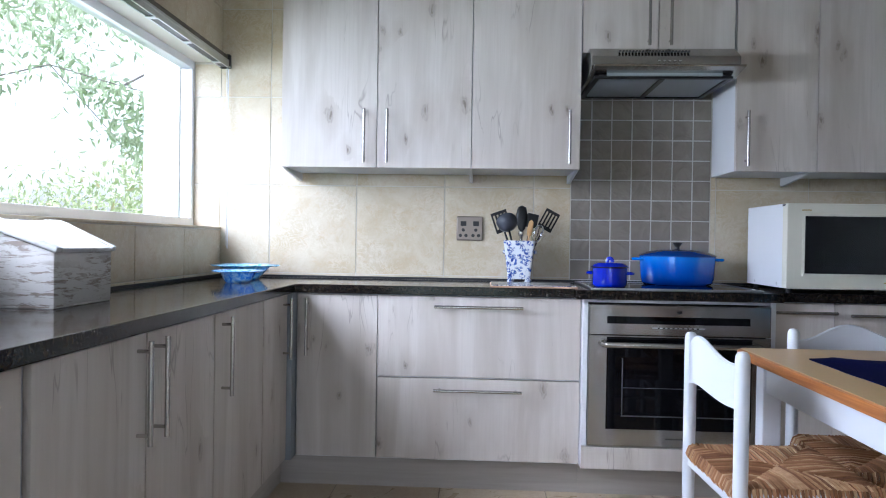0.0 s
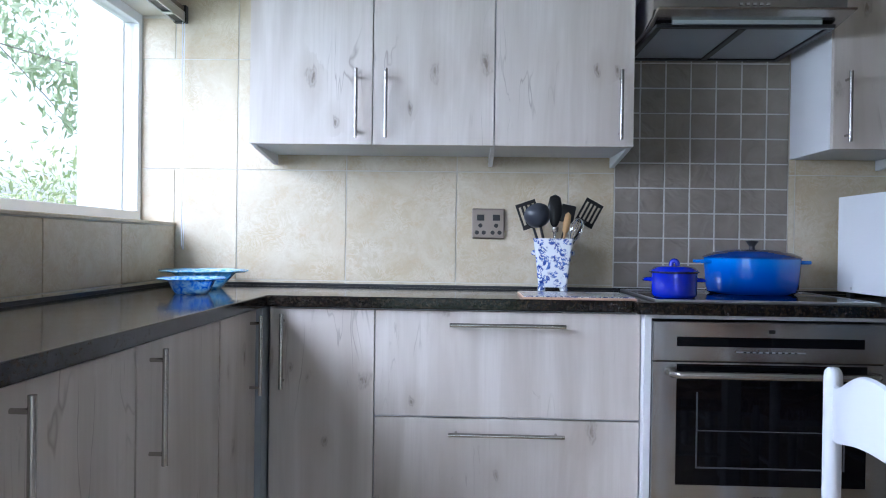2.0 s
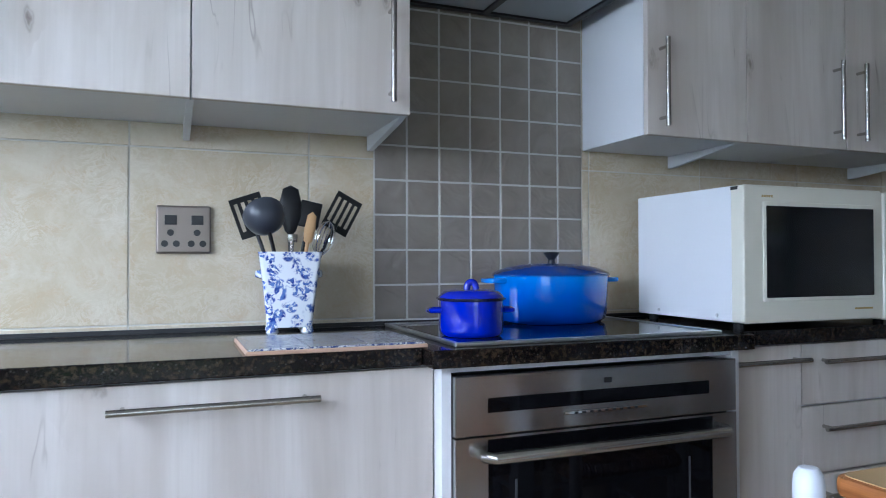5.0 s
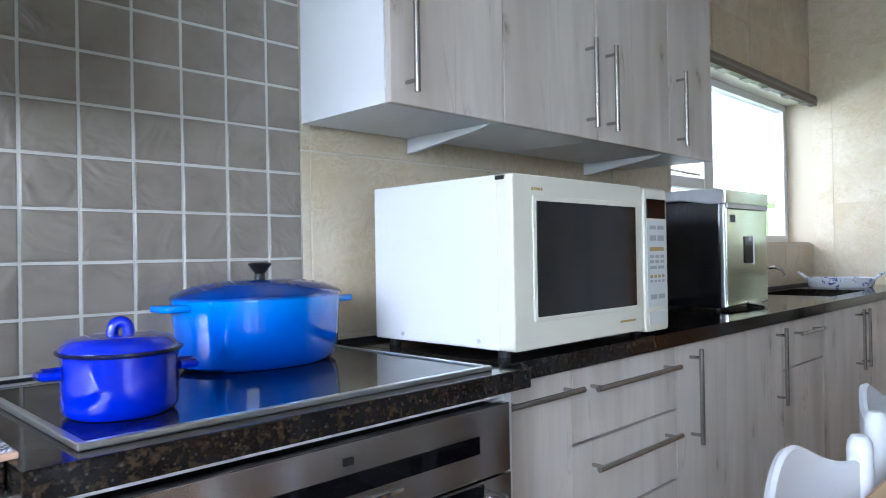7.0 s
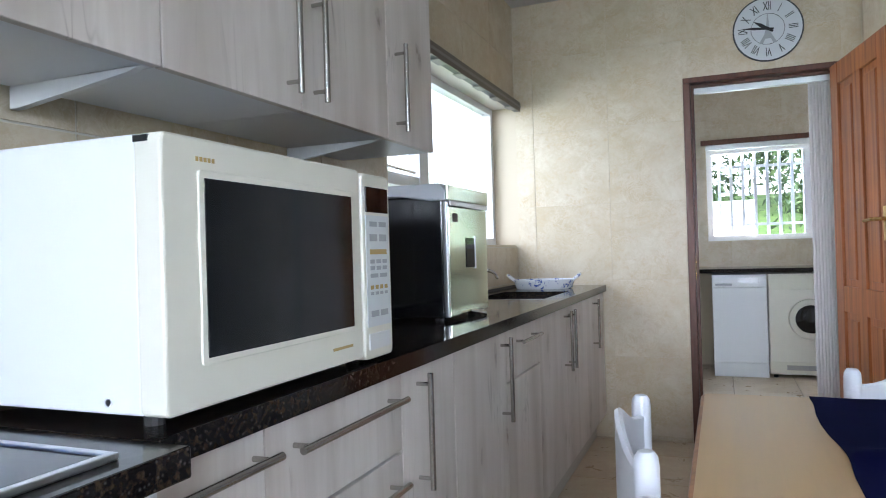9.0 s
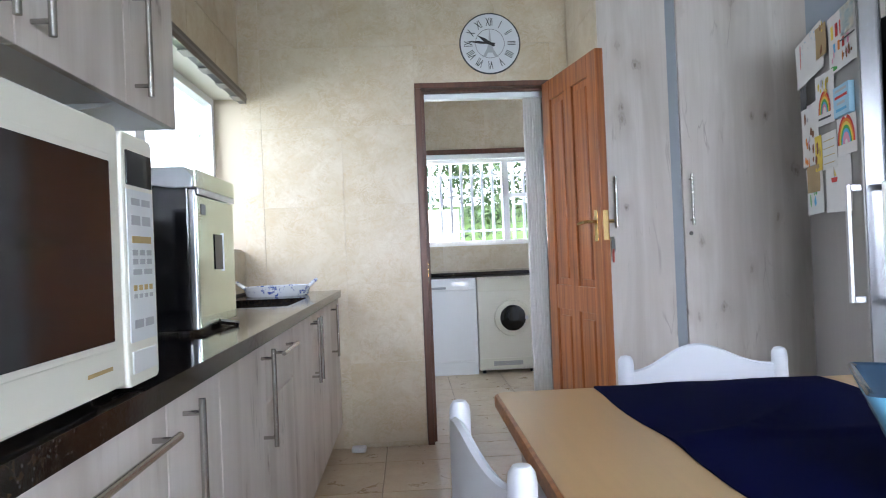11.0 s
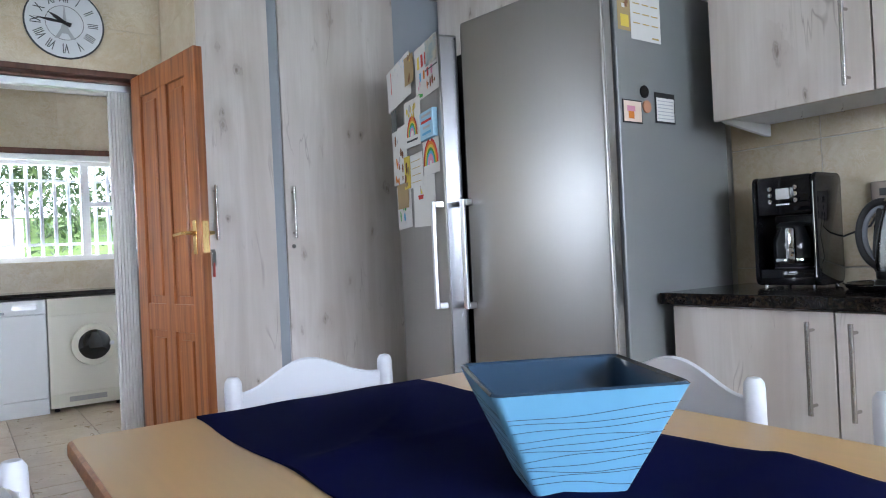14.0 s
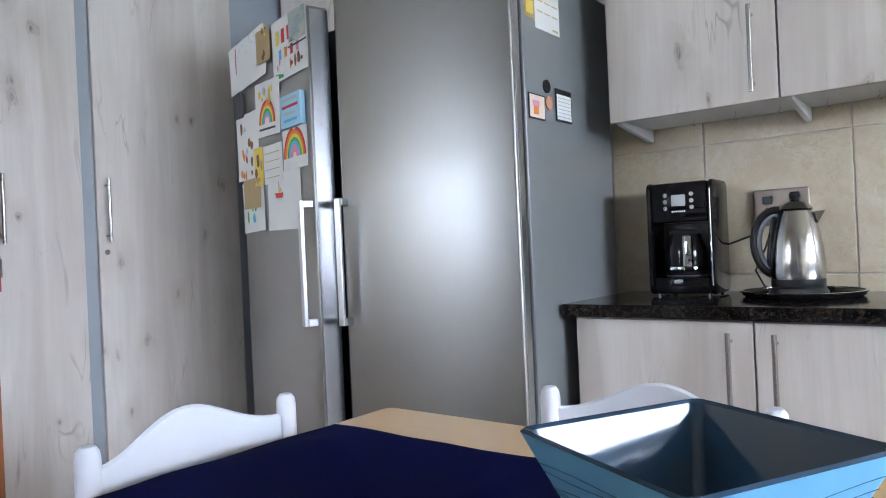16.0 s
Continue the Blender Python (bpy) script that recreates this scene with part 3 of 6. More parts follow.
for s in (-1, 1):
    yo = 0.0 if s > 0 else -LT
    plate = part("lock_plate", boxes((LW - 0.07, LW - 0.036, min(yo, yo + 0.006 * s), max(yo, yo + 0.006 * s), 1.105, 1.255), bevel=0.0015), "brass", leaf, "brass lever plate")
    part("lever", tube([(LW - 0.052, yo + 0.005 * s, 1.2), (LW - 0.052, yo + 0.045 * s, 1.2), (LW - 0.07, yo + 0.052 * s, 1.2), (LW - 0.16, yo + 0.05 * s, 1.195)], 0.0085, 8), "brass", plate)
part("lock_edge", boxes((LW - 0.001, LW + 0.003, -LT + 0.006, -0.006, 1.11, 1.25)), "brass", leaf)
keys = part("key", boxes((LW - 0.056, LW - 0.049, 0.004, 0.045, 1.115, 1.125), (LW - 0.055, LW - 0.05, 0.03, 0.05, 1.05, 1.115), bevel=0.001), "chrome", leaf)
part("key_tag", boxes((LW - 0.062, LW - 0.045, 0.036, 0.042, 1.0, 1.065), bevel=0.002), material("red_tag", (0.45, 0.05, 0.03), 0.5), leaf, "red key tag")

M["gate_paint"] = material("gate_paint", (0.56, 0.545, 0.51), 0.45)
# folded trellis security gate
gate = thing("security_gate", (EX + 0.06, D0 + 0.004, 0.0), "white folded trellis security gate", "gate")
for i in range(7):
    part("gate_bar", boxes((0.03, 0.055, 0.003 + 0.0155 * i, 0.0165 + 0.0155 * i, 0.012, DH - 0.047), bevel=0.003), "gate_paint", gate)



def leftover(r, holes):
    """The parts of the rectangle (u0, u1, v0, v1) that lie outside all holes."""
    todo = [r]
    for h in holes:
        out = []
        for a in todo:
            u0, u1, v0, v1 = max(a[0], h[0]), min(a[1], h[1]), max(a[2], h[2]), min(a[3], h[3])
            if u0 >= u1 or v0 >= v1:
                out.append(a)
                continue
            out += [q for q in ((a[0], u0, a[2], a[3]), (u1, a[1], a[2], a[3]), (u0, u1, a[2], v0), (u0, u1, v1, a[3])) if q[1] - q[0] > 0.012 and q[3] - q[2] > 0.012]
        todo = out
    return todo


TILE_MESH = {}


def tile_mesh(wide, high, mat, thick, edge):
    key = (round(wide, 3), round(high, 3), mat, thick)
    if key not in TILE_MESH:
        a, b, e = wide / 2, high / 2, edge
        vs = [(-a, -b, 0), (a, -b, 0), (a, b, 0), (-a, b, 0), (-a, -b, thick - e), (a, -b, thick - e), (a, b, thick - e), (-a, b, thick - e),
              (-a + e, -b + e, thick), (a - e, -b + e, thick), (a - e, b - e, thick), (-a + e, b - e, thick)]
        fs = [(8, 9, 10, 11)] + [(i, (i + 1) % 4, 4 + (i + 1) % 4, 4 + i) for i in range(4)] + [(4 + i, 4 + (i + 1) % 4, 8 + (i + 1) % 4, 8 + i) for i in range(4)]
        me = bpy.data.meshes.new("tile")
        me.from_pydata(vs, [], fs)
        me.materials.append(M[mat])
        TILE_MESH[key] = me
    return TILE_MESH[key]


def tiling(owner, u, v, n, origin, area_uv, pitch, holes, mat, joint=0.004, thick=0.006, edge=0.0015, jitter=0.0):
    """Single tiles over a rectangle of the plane through origin with axes u, v and normal n."""
    u, v, n, origin = Vector(u), Vector(v), Vector(n), Vector(origin)
    rot = Matrix((u, v, n)).transposed().to_4x4()
    u0, u1, v0, v1, pu, pv, ou, ov = *area_uv, *pitch
    i0, i1 = math.floor((u0 - ou) / pu), math.ceil((u1 - ou) / pu)
    j0, j1 = math.floor((v0 - ov) / pv), math.ceil((v1 - ov) / pv)
    for i in range(i0, i1):
        for j in range(j0, j1):
            r = (max(u0, ou + i * pu), min(u1, ou + (i + 1) * pu), max(v0, ov + j * pv), min(v1, ov + (j + 1) * pv))
            if r[1] - r[0] < 0.012 or r[3] - r[2] < 0.012:
                continue
            for a in leftover(r, holes):
                ob = new("tile", tile_mesh(a[1] - a[0] - joint, a[3] - a[2] - joint, mat, thick, edge))
                ob.parent = owner
                m = Matrix.Translation(origin + u * (a[0] + a[1]) / 2 + v * (a[2] + a[3]) / 2) @ rot
                if jitter:
                    m = m @ pose(0, 0, 0, random.uniform(-jitter, jitter), random.uniform(-jitter, jitter), 0)
                ob.matrix_basis = m


def lay_tiles():
    tp, to = 0.4495, 0.922
    n_holes = [(0.912, 1.60, 0.9, CEIL), (NW0, EX, SILL - 0.012, HEAD), (WX, EX, 0, 0.86)]
    tiling(wall_north, (1, 0, 0), (0, 0, 1), (0, -1, 0), (0, NY, 0), (WX - T + 0.05, EX - 0.008, 0.86, CEIL), (tp, tp, -0.62, to), n_holes + [(WX - T, WX, 0, SILL - 0.012), (WX - T, WX, HEAD - 0.01, CEIL)], "tile", 0.0045, 0.0035, 0.0008)
    gp = 0.1
    part("grout_bed", boxes((0.914, 1.598, NY - 0.0044, NY - 0.0002, 0.902, 1.998)), "grout_white", wall_north, "pale joints between grey tiles")
    tiling(wall_north, (1, 0, 0), (0, 0, 1), (0, -1, 0), (0, NY, 0), (0.912, 1.60, 0.9, 2.0), (gp, gp, 0.9104, 0.914), [], "slate", 0.005, 0.006, 0.002, 0.45)
    tiling(wall_west, (0, 1, 0), (0, 0, 1), (1, 0, 0), (WX, 0, 0), (SY2, NY - 0.008, 0.0, CEIL), (tp, tp, 0.03, to), [(WIN0, NY, SILL - 0.012, HEAD), (0.3, NY, 0, 0.86)], "tile")
    tiling(wall_east, (0, -1, 0), (0, 0, 1), (-1, 0, 0), (EX, 0, 0), (-NY + 0.008, -2.2, 0, CEIL), (tp, tp, -NY + 0.12, 0.03), [(-D1 - 0.034, -D0 + 0.038, 0, DH + 0.03), (-NY, -3.56, 0, 0.9)], "tile", 0.002, 0.003, 0.0004)
    tiling(nib, (1, 0, 0), (0, 0, 1), (0, 1, 0), (0, 2.19, 0), (4.642, EX - 0.008, 0, CEIL), (tp, tp, 4.6, 0.03), [], "tile", 0.002, 0.003, 0.0004)
    tiling(wall_south, (-1, 0, 0), (0, 0, 1), (0, 1, 0), (0, SY, 0), (-2.98, -FX, 0.86, 1.6), (tp, tp, -2.64, 0.955), [], "tile")
    tiling(wall_laundry, (0, 1, 0), (0, 0, 1), (-1, 0, 0), (LX, 0, 0), (LY0, LY1, 0.85, CEIL), (tp, tp, 0.12, 0.922), [(1.75, 3.02, 1.15, 2.02)], "tile", 0.002, 0.003, 0.0004)
    tiling(floor, (1, 0, 0), (0, 1, 0), (0, 0, 1), (0, 0, -0.006), (WX, EX, 1.0, 3.68), (0.465, 0.465, -0.165, 0.06), [(WX, -0.45, 0, 4), (3.0, 4.64, 0.6, 1.3), (4.75, EX, 0, 2.1)], "floor_tile", 0.005, 0.006)
    tiling(floor, (1, 0, 0), (0, 1, 0), (0, 0, 1), (0, 0, -0.006), (EX, 8.03, 1.35, 3.55), (0.465, 0.465, -0.165, 0.06), [], "floor_tile", 0.005, 0.006)
    tiling(floor, (1, 0, 0), (0, 1, 0), (0, 0, 1), (0, 0, -0.006), (-0.4, FX, SY2, 1.0), (0.465, 0.465, -0.165, 0.06), [], "floor_tile", 0.005, 0.006)


# ---- kitchen units ----
def window_ring(xs, zs, y0, y1):
    """One piece with an opening in its middle; faces along y."""
    bm = bmesh.new()
    g = [[bm.verts.new((x, y0, z)) for z in zs] for x in xs]
    for i in range(3):
        for j in range(3):
            if (i, j) != (1, 1):
                bm.faces.new((g[i][j], g[i + 1][j], g[i + 1][j + 1], g[i][j + 1]))
    e = bmesh.ops.extrude_face_region(bm, geom=list(bm.faces))
    for q in e["geom"]:
        if isinstance(q, bmesh.types.BMVert):
            q.co.y = y1
    return bm


def bar_handle(parent, u, v, length, up, y=0.0):
    """A bar handle before the front at local y; centred at u, v."""
    h = length / 2
    a, b = ((u, y - 0.034, v - h), (u, y - 0.034, v + h)) if up else ((u - h, y - 0.034, v), (u + h, y - 0.034, v))
    bm = rod(a, b, 0.0068, 10)
    k = h - 0.025
    for s in (-k, k):
        p = (u, y, v + s) if up else (u + s, y, v)
        rod(p, (p[0], y - 0.034, p[2]), 0.0048, 8, bm)
    return part("handle", bm, "handle", parent, "satin nickel bar handle", True)


def unit(name, at, rz, wide, z0, z1, deep, fronts, label, group, carcass="white_board", category="kitchen cabinet"):
    """A cabinet: carcass with its fronts; local x along the front, y into the cabinet."""
    t = thing(name, at, label, category, group, rz=rz)
    part("body", boxes((0.001, wide - 0.001, 0.019, deep, z0, z1)), carcass, t)
    for u0, u1, v0, v1, kind, hu, hv, hl, up in fronts:
        f = part(kind, box(u0 + 0.0018, u1 - 0.0018, 0, 0.018, v0 + 0.0018, v1 - 0.0018, bevel=0.0012, seg=1), "wood", t)
        if hl:
            bar_handle(f, hu, hv, hl, up)
    return t


BF = 3.562  # face of the north base fronts
GB, GU, GT = "base cabinets", "wall cabinets", "tall cupboards"
BL = "whitewashed wood-look base cabinet under the black granite"
UL = "whitewashed wood-look wall cabinet"


def base(x0, x1, fronts):
    unit("base_cabinet", (x0, BF, 0), 0, x1 - x0, 0.14, 0.86, 0.5, [(a - x0, b - x0, c, d, k, (hu - x0) if hu is not None else 0, hv, hl, up) for a, b, c, d, k, hu, hv, hl, up in fronts], BL, GB)


Z0, Z1 = 0.145, 0.858
base(-0.34, 0.02, [(-0.335, 0.02, Z0, Z1, "door", -0.287, 0.715, 0.25, True)])
base(0.02, 0.90, [(0.02, 0.9, 0.503, Z1, "drawer_front", 0.46, 0.813, 0.38, False), (0.02, 0.9, Z0, 0.5, "drawer_front", 0.46, 0.452, 0.38, False)])
base(1.705, 1.96, [(1.705, 1.96, Z0, Z1, "door", 1.832, 0.818, 0.25, False)])
base(1.96, 2.445, [(1.96, 2.445, 0.69, Z1, "drawer_front", 2.21, 0.81, 0.395, False), (1.96, 2.445, 0.503, 0.687, "drawer_front", 2.21, 0.63, 0.395, False),
                   (1.96, 2.445, Z0, 0.5, "drawer_front", 2.21, 0.45, 0.395, False)])
base(2.445, 2.765, [(2.445, 2.765, Z0, Z1, "door", 2.53, 0.712, 0.264, True)])
base(2.765, 3.235, [(2.765, 3.235, Z0, Z1, "door", 3.18, 0.712, 0.264, True)])
base(3.235, 3.675, [(3.235, 3.675, 0.69, Z1, "drawer_front", 3.46, 0.81, 0.25, False), (3.235, 3.675, Z0, 0.687, "door", 0, 0, 0, True)])
base(3.675, 4.17, [(3.675, 4.17, Z0, Z1, "door", 4.125, 0.712, 0.264, True)])
base(4.17, 4.66, [(4.17, 4.66, Z0, Z1, "door", 4.215, 0.712, 0.264, True)])
base(4.66, 5.22, [(4.66, 5.22, Z0, Z1, "door", 4.86, 0.712, 0.264, True)])

# west run, facing east: local x runs north
WF = -0.362


def west(y0, y1, hy):
    unit("base_cabinet", (WF, y0, 0), 90, y1 - y0, 0.14, 0.86, 0.5, [(0, y1 - y0, Z0, Z1, "door", hy - y0, 0.715, 0.255, True)], BL, GB)


west(3.17, 3.5, 3.44)
west(2.68, 3.165, 2.74)
west(2.235, 2.675, 2.275)
west(1.785, 2.23, 2.185)
west(1.30, 1.76, 1.36)
west(0.85, 1.295, 1.25)
west(0.35, 0.845, 0.42)
structure("corner_post", boxes((-0.385, -0.342, 3.505, 3.585, 0.14, 0.86)), "grey_board", "grey corner filler between two cabinet runs", "filler")
structure("plinth", boxes((-0.42, 0.905, 3.625, 3.64, 0, 0.139), (-0.43, -0.42, 0.35, 3.64, 0, 0.139), (1.7, 5.23, 3.625, 3.64, 0, 0.139), (0.905, 1.7, 3.62, 3.635, 0, 0.139)), "grey_plinth", "grey kickboard under the base cabinets", "plinth")

# oven housing
housing = thing("oven_housing", (0.902, 3.522, 0), "pale oven housing with a wood-look panel below", "kitchen cabinet", GB)
part("side", boxes((0, 0.022, 0, 0.5, 0.14, 0.86), bevel=0.001), "white_board", housing)
part("side", boxes((0.778, 0.80, 0, 0.5, 0.14, 0.86), bevel=0.001), "white_board", housing)
part("rail", boxes((0.022, 0.778, 0.004, 0.06, 0.847, 0.86)), "white_board", housing)
part("panel", boxes((0.0, 0.80, -0.018, -0.001, 0.145, 0.238), bevel=0.001), "wood", housing)

oven = thing("oven", (0.926, 3.505, 0.244), "stainless steel built-in oven with a dark glass door", "oven")
OW, OH = 0.75, 0.596
part("body", boxes((0.012, OW - 0.012, 0.02, 0.48, 0.004, OH - 0.004)), "black", oven)
panel = part("control_panel", box(0, OW, 0, 0.022, OH - 0.126, OH, bevel=0.002), "steel", oven)
part("display", boxes((0.075, OW - 0.085, -0.0015, 0.001, OH - 0.079, OH - 0.048)), "dark_glass", panel)
part("trim_strip", boxes((0.26, 0.48, -0.004, 0.001, OH - 0.098, OH - 0.091), bevel=0.001), "chrome", panel)
for k in range(9):
    part("button", boxes((0.285 + 0.02 * k, 0.293 + 0.02 * k, -0.0055, -0.004, OH - 0.0965, OH - 0.0925)), "black", panel)
part("badge", boxes((0.365, 0.385, -0.001, 0.001, OH - 0.034, OH - 0.022)), "black", panel)
odoor = part("oven_door", window_ring((0, 0.075, OW - 0.075, OW), (0.0, 0.072, OH - 0.175, OH - 0.13), 0, 0.022), "steel", oven)
part("glass", boxes((0.075, OW - 0.075, 0.004, 0.008, 0.072, OH - 0.175)), "dark_glass", odoor)
part("top_slot", boxes((0.075, OW - 0.075, -0.001, 0.0005, OH - 0.165, OH - 0.135)), "dark_glass", odoor)
part("inner_frame", boxes((0.14, OW - 0.14, 0.002, 0.0035, 0.125, 0.13), (0.14, OW - 0.14, 0.002, 0.0035, 0.245, 0.248), (0.14, 0.145, 0.002, 0.0035, 0.13, 0.37), (OW - 0.145, OW - 0.14, 0.002, 0.0035, 0.13, 0.37)), material("oven_print", (0.06, 0.06, 0.065), 0.3), odoor)
part("handle", tube([(0.06, 0.0, OH - 0.163), (0.055, -0.028, OH - 0.163), (0.07, -0.046, OH - 0.163), (OW / 2, -0.05, OH - 0.163), (OW - 0.07, -0.046, OH - 0.163), (OW - 0.055, -0.028, OH - 0.163), (OW - 0.06, 0.0, OH - 0.163)], 0.0125, 10), "steel", odoor, "", True)
for k in range(10):
    part("letter_bar", boxes((0.325 + 0.011 * k, 0.331 + 0.011 * k, -0.0008, 0.0005, 0.032, 0.038)), "black", odoor)

# granite worktops
CT0, CT1 = 0.862, 0.9


def worktop(name, bm, label):
    return tagged(part(name, bm, "granite", None, "", False), label, "worktop")


worktop("worktop", prism([(-0.342, 0.35), (-0.342, 3.545), (0.868, 3.545), (0.868, NY - 0.001), (WX + 0.001, NY - 0.001), (WX + 0.001, 0.35)], CT0, CT1, "z", 0.003), "polished black-brown granite corner worktop")
worktop("worktop", prism([(0.87, 3.488), (1.722, 3.488), (1.722, NY - 0.001), (0.87, NY - 0.001)], CT0, CT1, "z", 0.003), "polished black-brown granite slab under the hob")
# right-hand worktop with the sink cut out
bm = bmesh.new()
xs, ys = (1.724, 4.06, 4.62, EX - 0.002), (3.545, 3.64, 3.98, NY - 0.001)
vv = [[bm.verts.new((x, y, CT1)) for y in ys] for x in xs]
for i in range(3):
    for j in range(3):
        if (i, j) != (1, 1):
            bm.faces.new((vv[i][j], vv[i + 1][j], vv[i + 1][j + 1], vv[i][j + 1]))
slab = bmesh.ops.extrude_face_region(bm, geom=list(bm.faces))
for q in slab["geom"]:
    if isinstance(q, bmesh.types.BMVert):
        q.co.z = CT0
worktop("worktop", bm, "long polished black-brown granite worktop with a sink cut-out")
sink = thing("sink", (4.06, 3.64, 0.70), "undermounted steel kitchen sink bowl", "sink")
part("bowl", boxes((-0.01, 0.0, -0.01, 0.35, 0.0, 0.16), (0.56, 0.57, -0.01, 0.35, 0.0, 0.16), (0.0, 0.56, -0.01, 0.0, 0.0, 0.16), (0.0, 0.56, 0.34, 0.35, 0.0, 0.16), (-0.01, 0.57, -0.01, 0.35, -0.012, 0.0)), "steel", sink)
part("drain", lathe([(0.0, 0.001), (0.035, 0.001), (0.04, 0.004), (0.045, 0.0)], 20, at=(0.28, 0.17, 0.0)), "chrome", sink)
tap = thing("tap", (4.3, 4.02, 0.9), "chrome swan-neck kitchen tap", "tap")
part("base", lathe([(0.0, 0), (0.026, 0), (0.026, 0.02), (0.02, 0.05), (0.018, 0.09), (0.0, 0.09)], 18), "chrome", tap, "", True)
part("spout", tube([(0, 0, 0.08)] + arc((0, -0.065, 0.09), 0.065, 0, 150, 12, "yz") + [(0, -0.13, 0.105)], 0.011, 10), "chrome", tap, "", True)
part("lever", rod((0, 0, 0.09), (0.05, -0.01, 0.12), 0.006), "chrome", tap)
tap.scale = (0.8, 0.8, 0.8)
structure("joint_seal", boxes((WX + 0.001, EX - 0.002, NY - 0.014, NY - 0.0065, 0.9005, 0.912), (WX + 0.0065, WX + 0.014, 0.35, NY - 0.014, 0.9005, 0.912)), "black", "dark sealing strip along the back of the worktop", "trim")

# hob
hob = thing("hob", (0.935, 3.525, 0.9), "black ceramic glass hob with a steel frame", "hob")
part("glass", box(0.012, 0.705, 0.012, 0.505, 0.0, 0.006, bevel=0.001), "hob", hob)
part("frame_bar", boxes((0, 0.717, 0, 0.012, 0.0, 0.009), bevel=0.002), "alu", hob)
part("frame_bar", boxes((0, 0.717, 0.505, 0.517, 0.0, 0.009), bevel=0.002), "alu", hob)
part("frame_bar", boxes((0, 0.012, 0.012, 0.505, 0.0, 0.009), bevel=0.002), "alu", hob)
part("frame_bar", boxes((0.705, 0.717, 0.012, 0.505, 0.0, 0.009), bevel=0.002), "alu", hob)

# wall cabinets
UF, UZ, UT = 3.742, 1.43, 2.45


def upper(x0, x1, z0, doors, side_l=False):
    unit("wall_cabinet", (x0, UF, 0), 0, x1 - x0, z0 + 0.003, UT, NY - UF - 0.008, [(a - x0, b - x0, z0, UT - 0.002, "door", h - x0, hz, 0.245, True) for a, b, h, hz in doors], UL, GU)


upper(-0.47, -0.022, UZ, [(-0.47, -0.022, -0.078, 1.575)])
upper(-0.022, 0.415, UZ, [(-0.022, 0.415, 0.028, 1.575)])
upper(0.415, 0.91, UZ, [(0.415, 0.91, 0.858, 1.575)])
upper(0.912, 1.252, 1.96, [(0.912, 1.252, 1.205, 2.11)])
upper(1.252, 1.592, 1.96, [(1.252, 1.592, 1.30, 2.11)])
upper(1.6, 1.96, UZ, [(1.6, 1.96, 1.645, 1.575)])
upper(1.96, 2.368, UZ, [(1.96, 2.368, 2.315, 1.58)])
upper(2.368, 2.79, UZ, [(2.368, 2.79, 2.418, 1.58)])
upper(2.79, 3.108, UZ, [(2.79, 3.108, 2.845, 1.58)])
for x0, x1 in ((-0.466, -0.45), (0.405, 0.421), (0.89, 0.906), (1.935, 1.951), (2.78, 2.796)):
    b = tagged(part("shelf_bracket", prism([(UF + 0.022, UZ + 0.002), (NY - 0.009, UZ + 0.002), (NY - 0.009, UZ - 0.038), (NY - 0.03, UZ - 0.038), (UF + 0.05, UZ - 0.006)], x0, x1, "x", 0.001), "white_board"), "pale melamine gusset under the wall cabinet", "bracket", "gussets")

# extractor hood
hood = thing("extractor_hood", (0.93, 0, 1.83), "slim stainless steel extractor hood", "extractor hood")
HW = 0.632
part("body", prism([(NY - 0.008, 0.0), (3.72, 0.0), (3.60, 0.02), (3.585, 0.035), (3.585, 0.075), (3.66, 0.128), (NY - 0.008, 0.128)], 0, HW, "x", 0.002), "steel", hood)
part("visor", prism([(3.53, 0.025), (3.535, 0.02), (3.7, -0.005), (3.7, 0.0), (3.545, 0.032)], 0.004, HW + 0.004, "x"), "steel", hood)
part("rim", boxes((0.02, HW - 0.02, 3.62, 3.64, -0.012, -0.0), (0.02, HW - 0.02, 4.03, 4.05, -0.012, 0.0), (0.02, 0.04, 3.64, 4.03, -0.012, 0.0), (HW - 0.04, HW - 0.02, 3.64, 4.03, -0.012, 0.0)), "black", hood)
for x0, x1 in ((0.045, HW / 2 - 0.012), (HW / 2 + 0.012, HW - 0.045)):
    part("filter", boxes((x0, x1, 3.645, 4.025, -0.008, -0.001), bevel=0.002), material("filter_mesh", (0.42, 0.46, 0.50), 0.45, 0.6), hood)
part("filter_bar", boxes((HW / 2 - 0.01, HW / 2 + 0.01, 3.64, 4.03, -0.013, -0.0005)), "black", hood)
part("lamp_strip", boxes((0.07, HW - 0.07, 3.607, 3.618, -0.004, 0.01)), material("lamp_cover", (0.32, 0.36, 0.36), 0.25), hood)
for k in range(5):
    part("button", boxes((0.28 + 0.022 * k, 0.292 + 0.022 * k, 3.580, 3.5855, 0.05, 0.058), bevel=0.001), "chrome", hood)
for k in range(22):
    part("vent_slot", boxes((0.12 + 0.014 * k, 0.128 + 0.014 * k, 3.60, 3.62, 0.0995, 0.1035)), "black", hood)

# tall cupboards, facing west: local x runs south
TX = 4.63
tall = unit("tall_cupboard", (TX, 2.188, 0), -90, 0.342, 0.1, 2.5, 0.55, [(0, 0.342, 0.1, 2.498, "door", 0.05, 1.3, 0.25, True)], "tall whitewashed wood-look cupboard", GT, "white_board", "tall cupboard")
structure("filler_post", boxes((TX + 0.012, TX + 0.0185, 1.7955, 1.8445, 0.1, 2.5)), "grey_board", "narrow grey filler strip between tall cupboards", "filler")
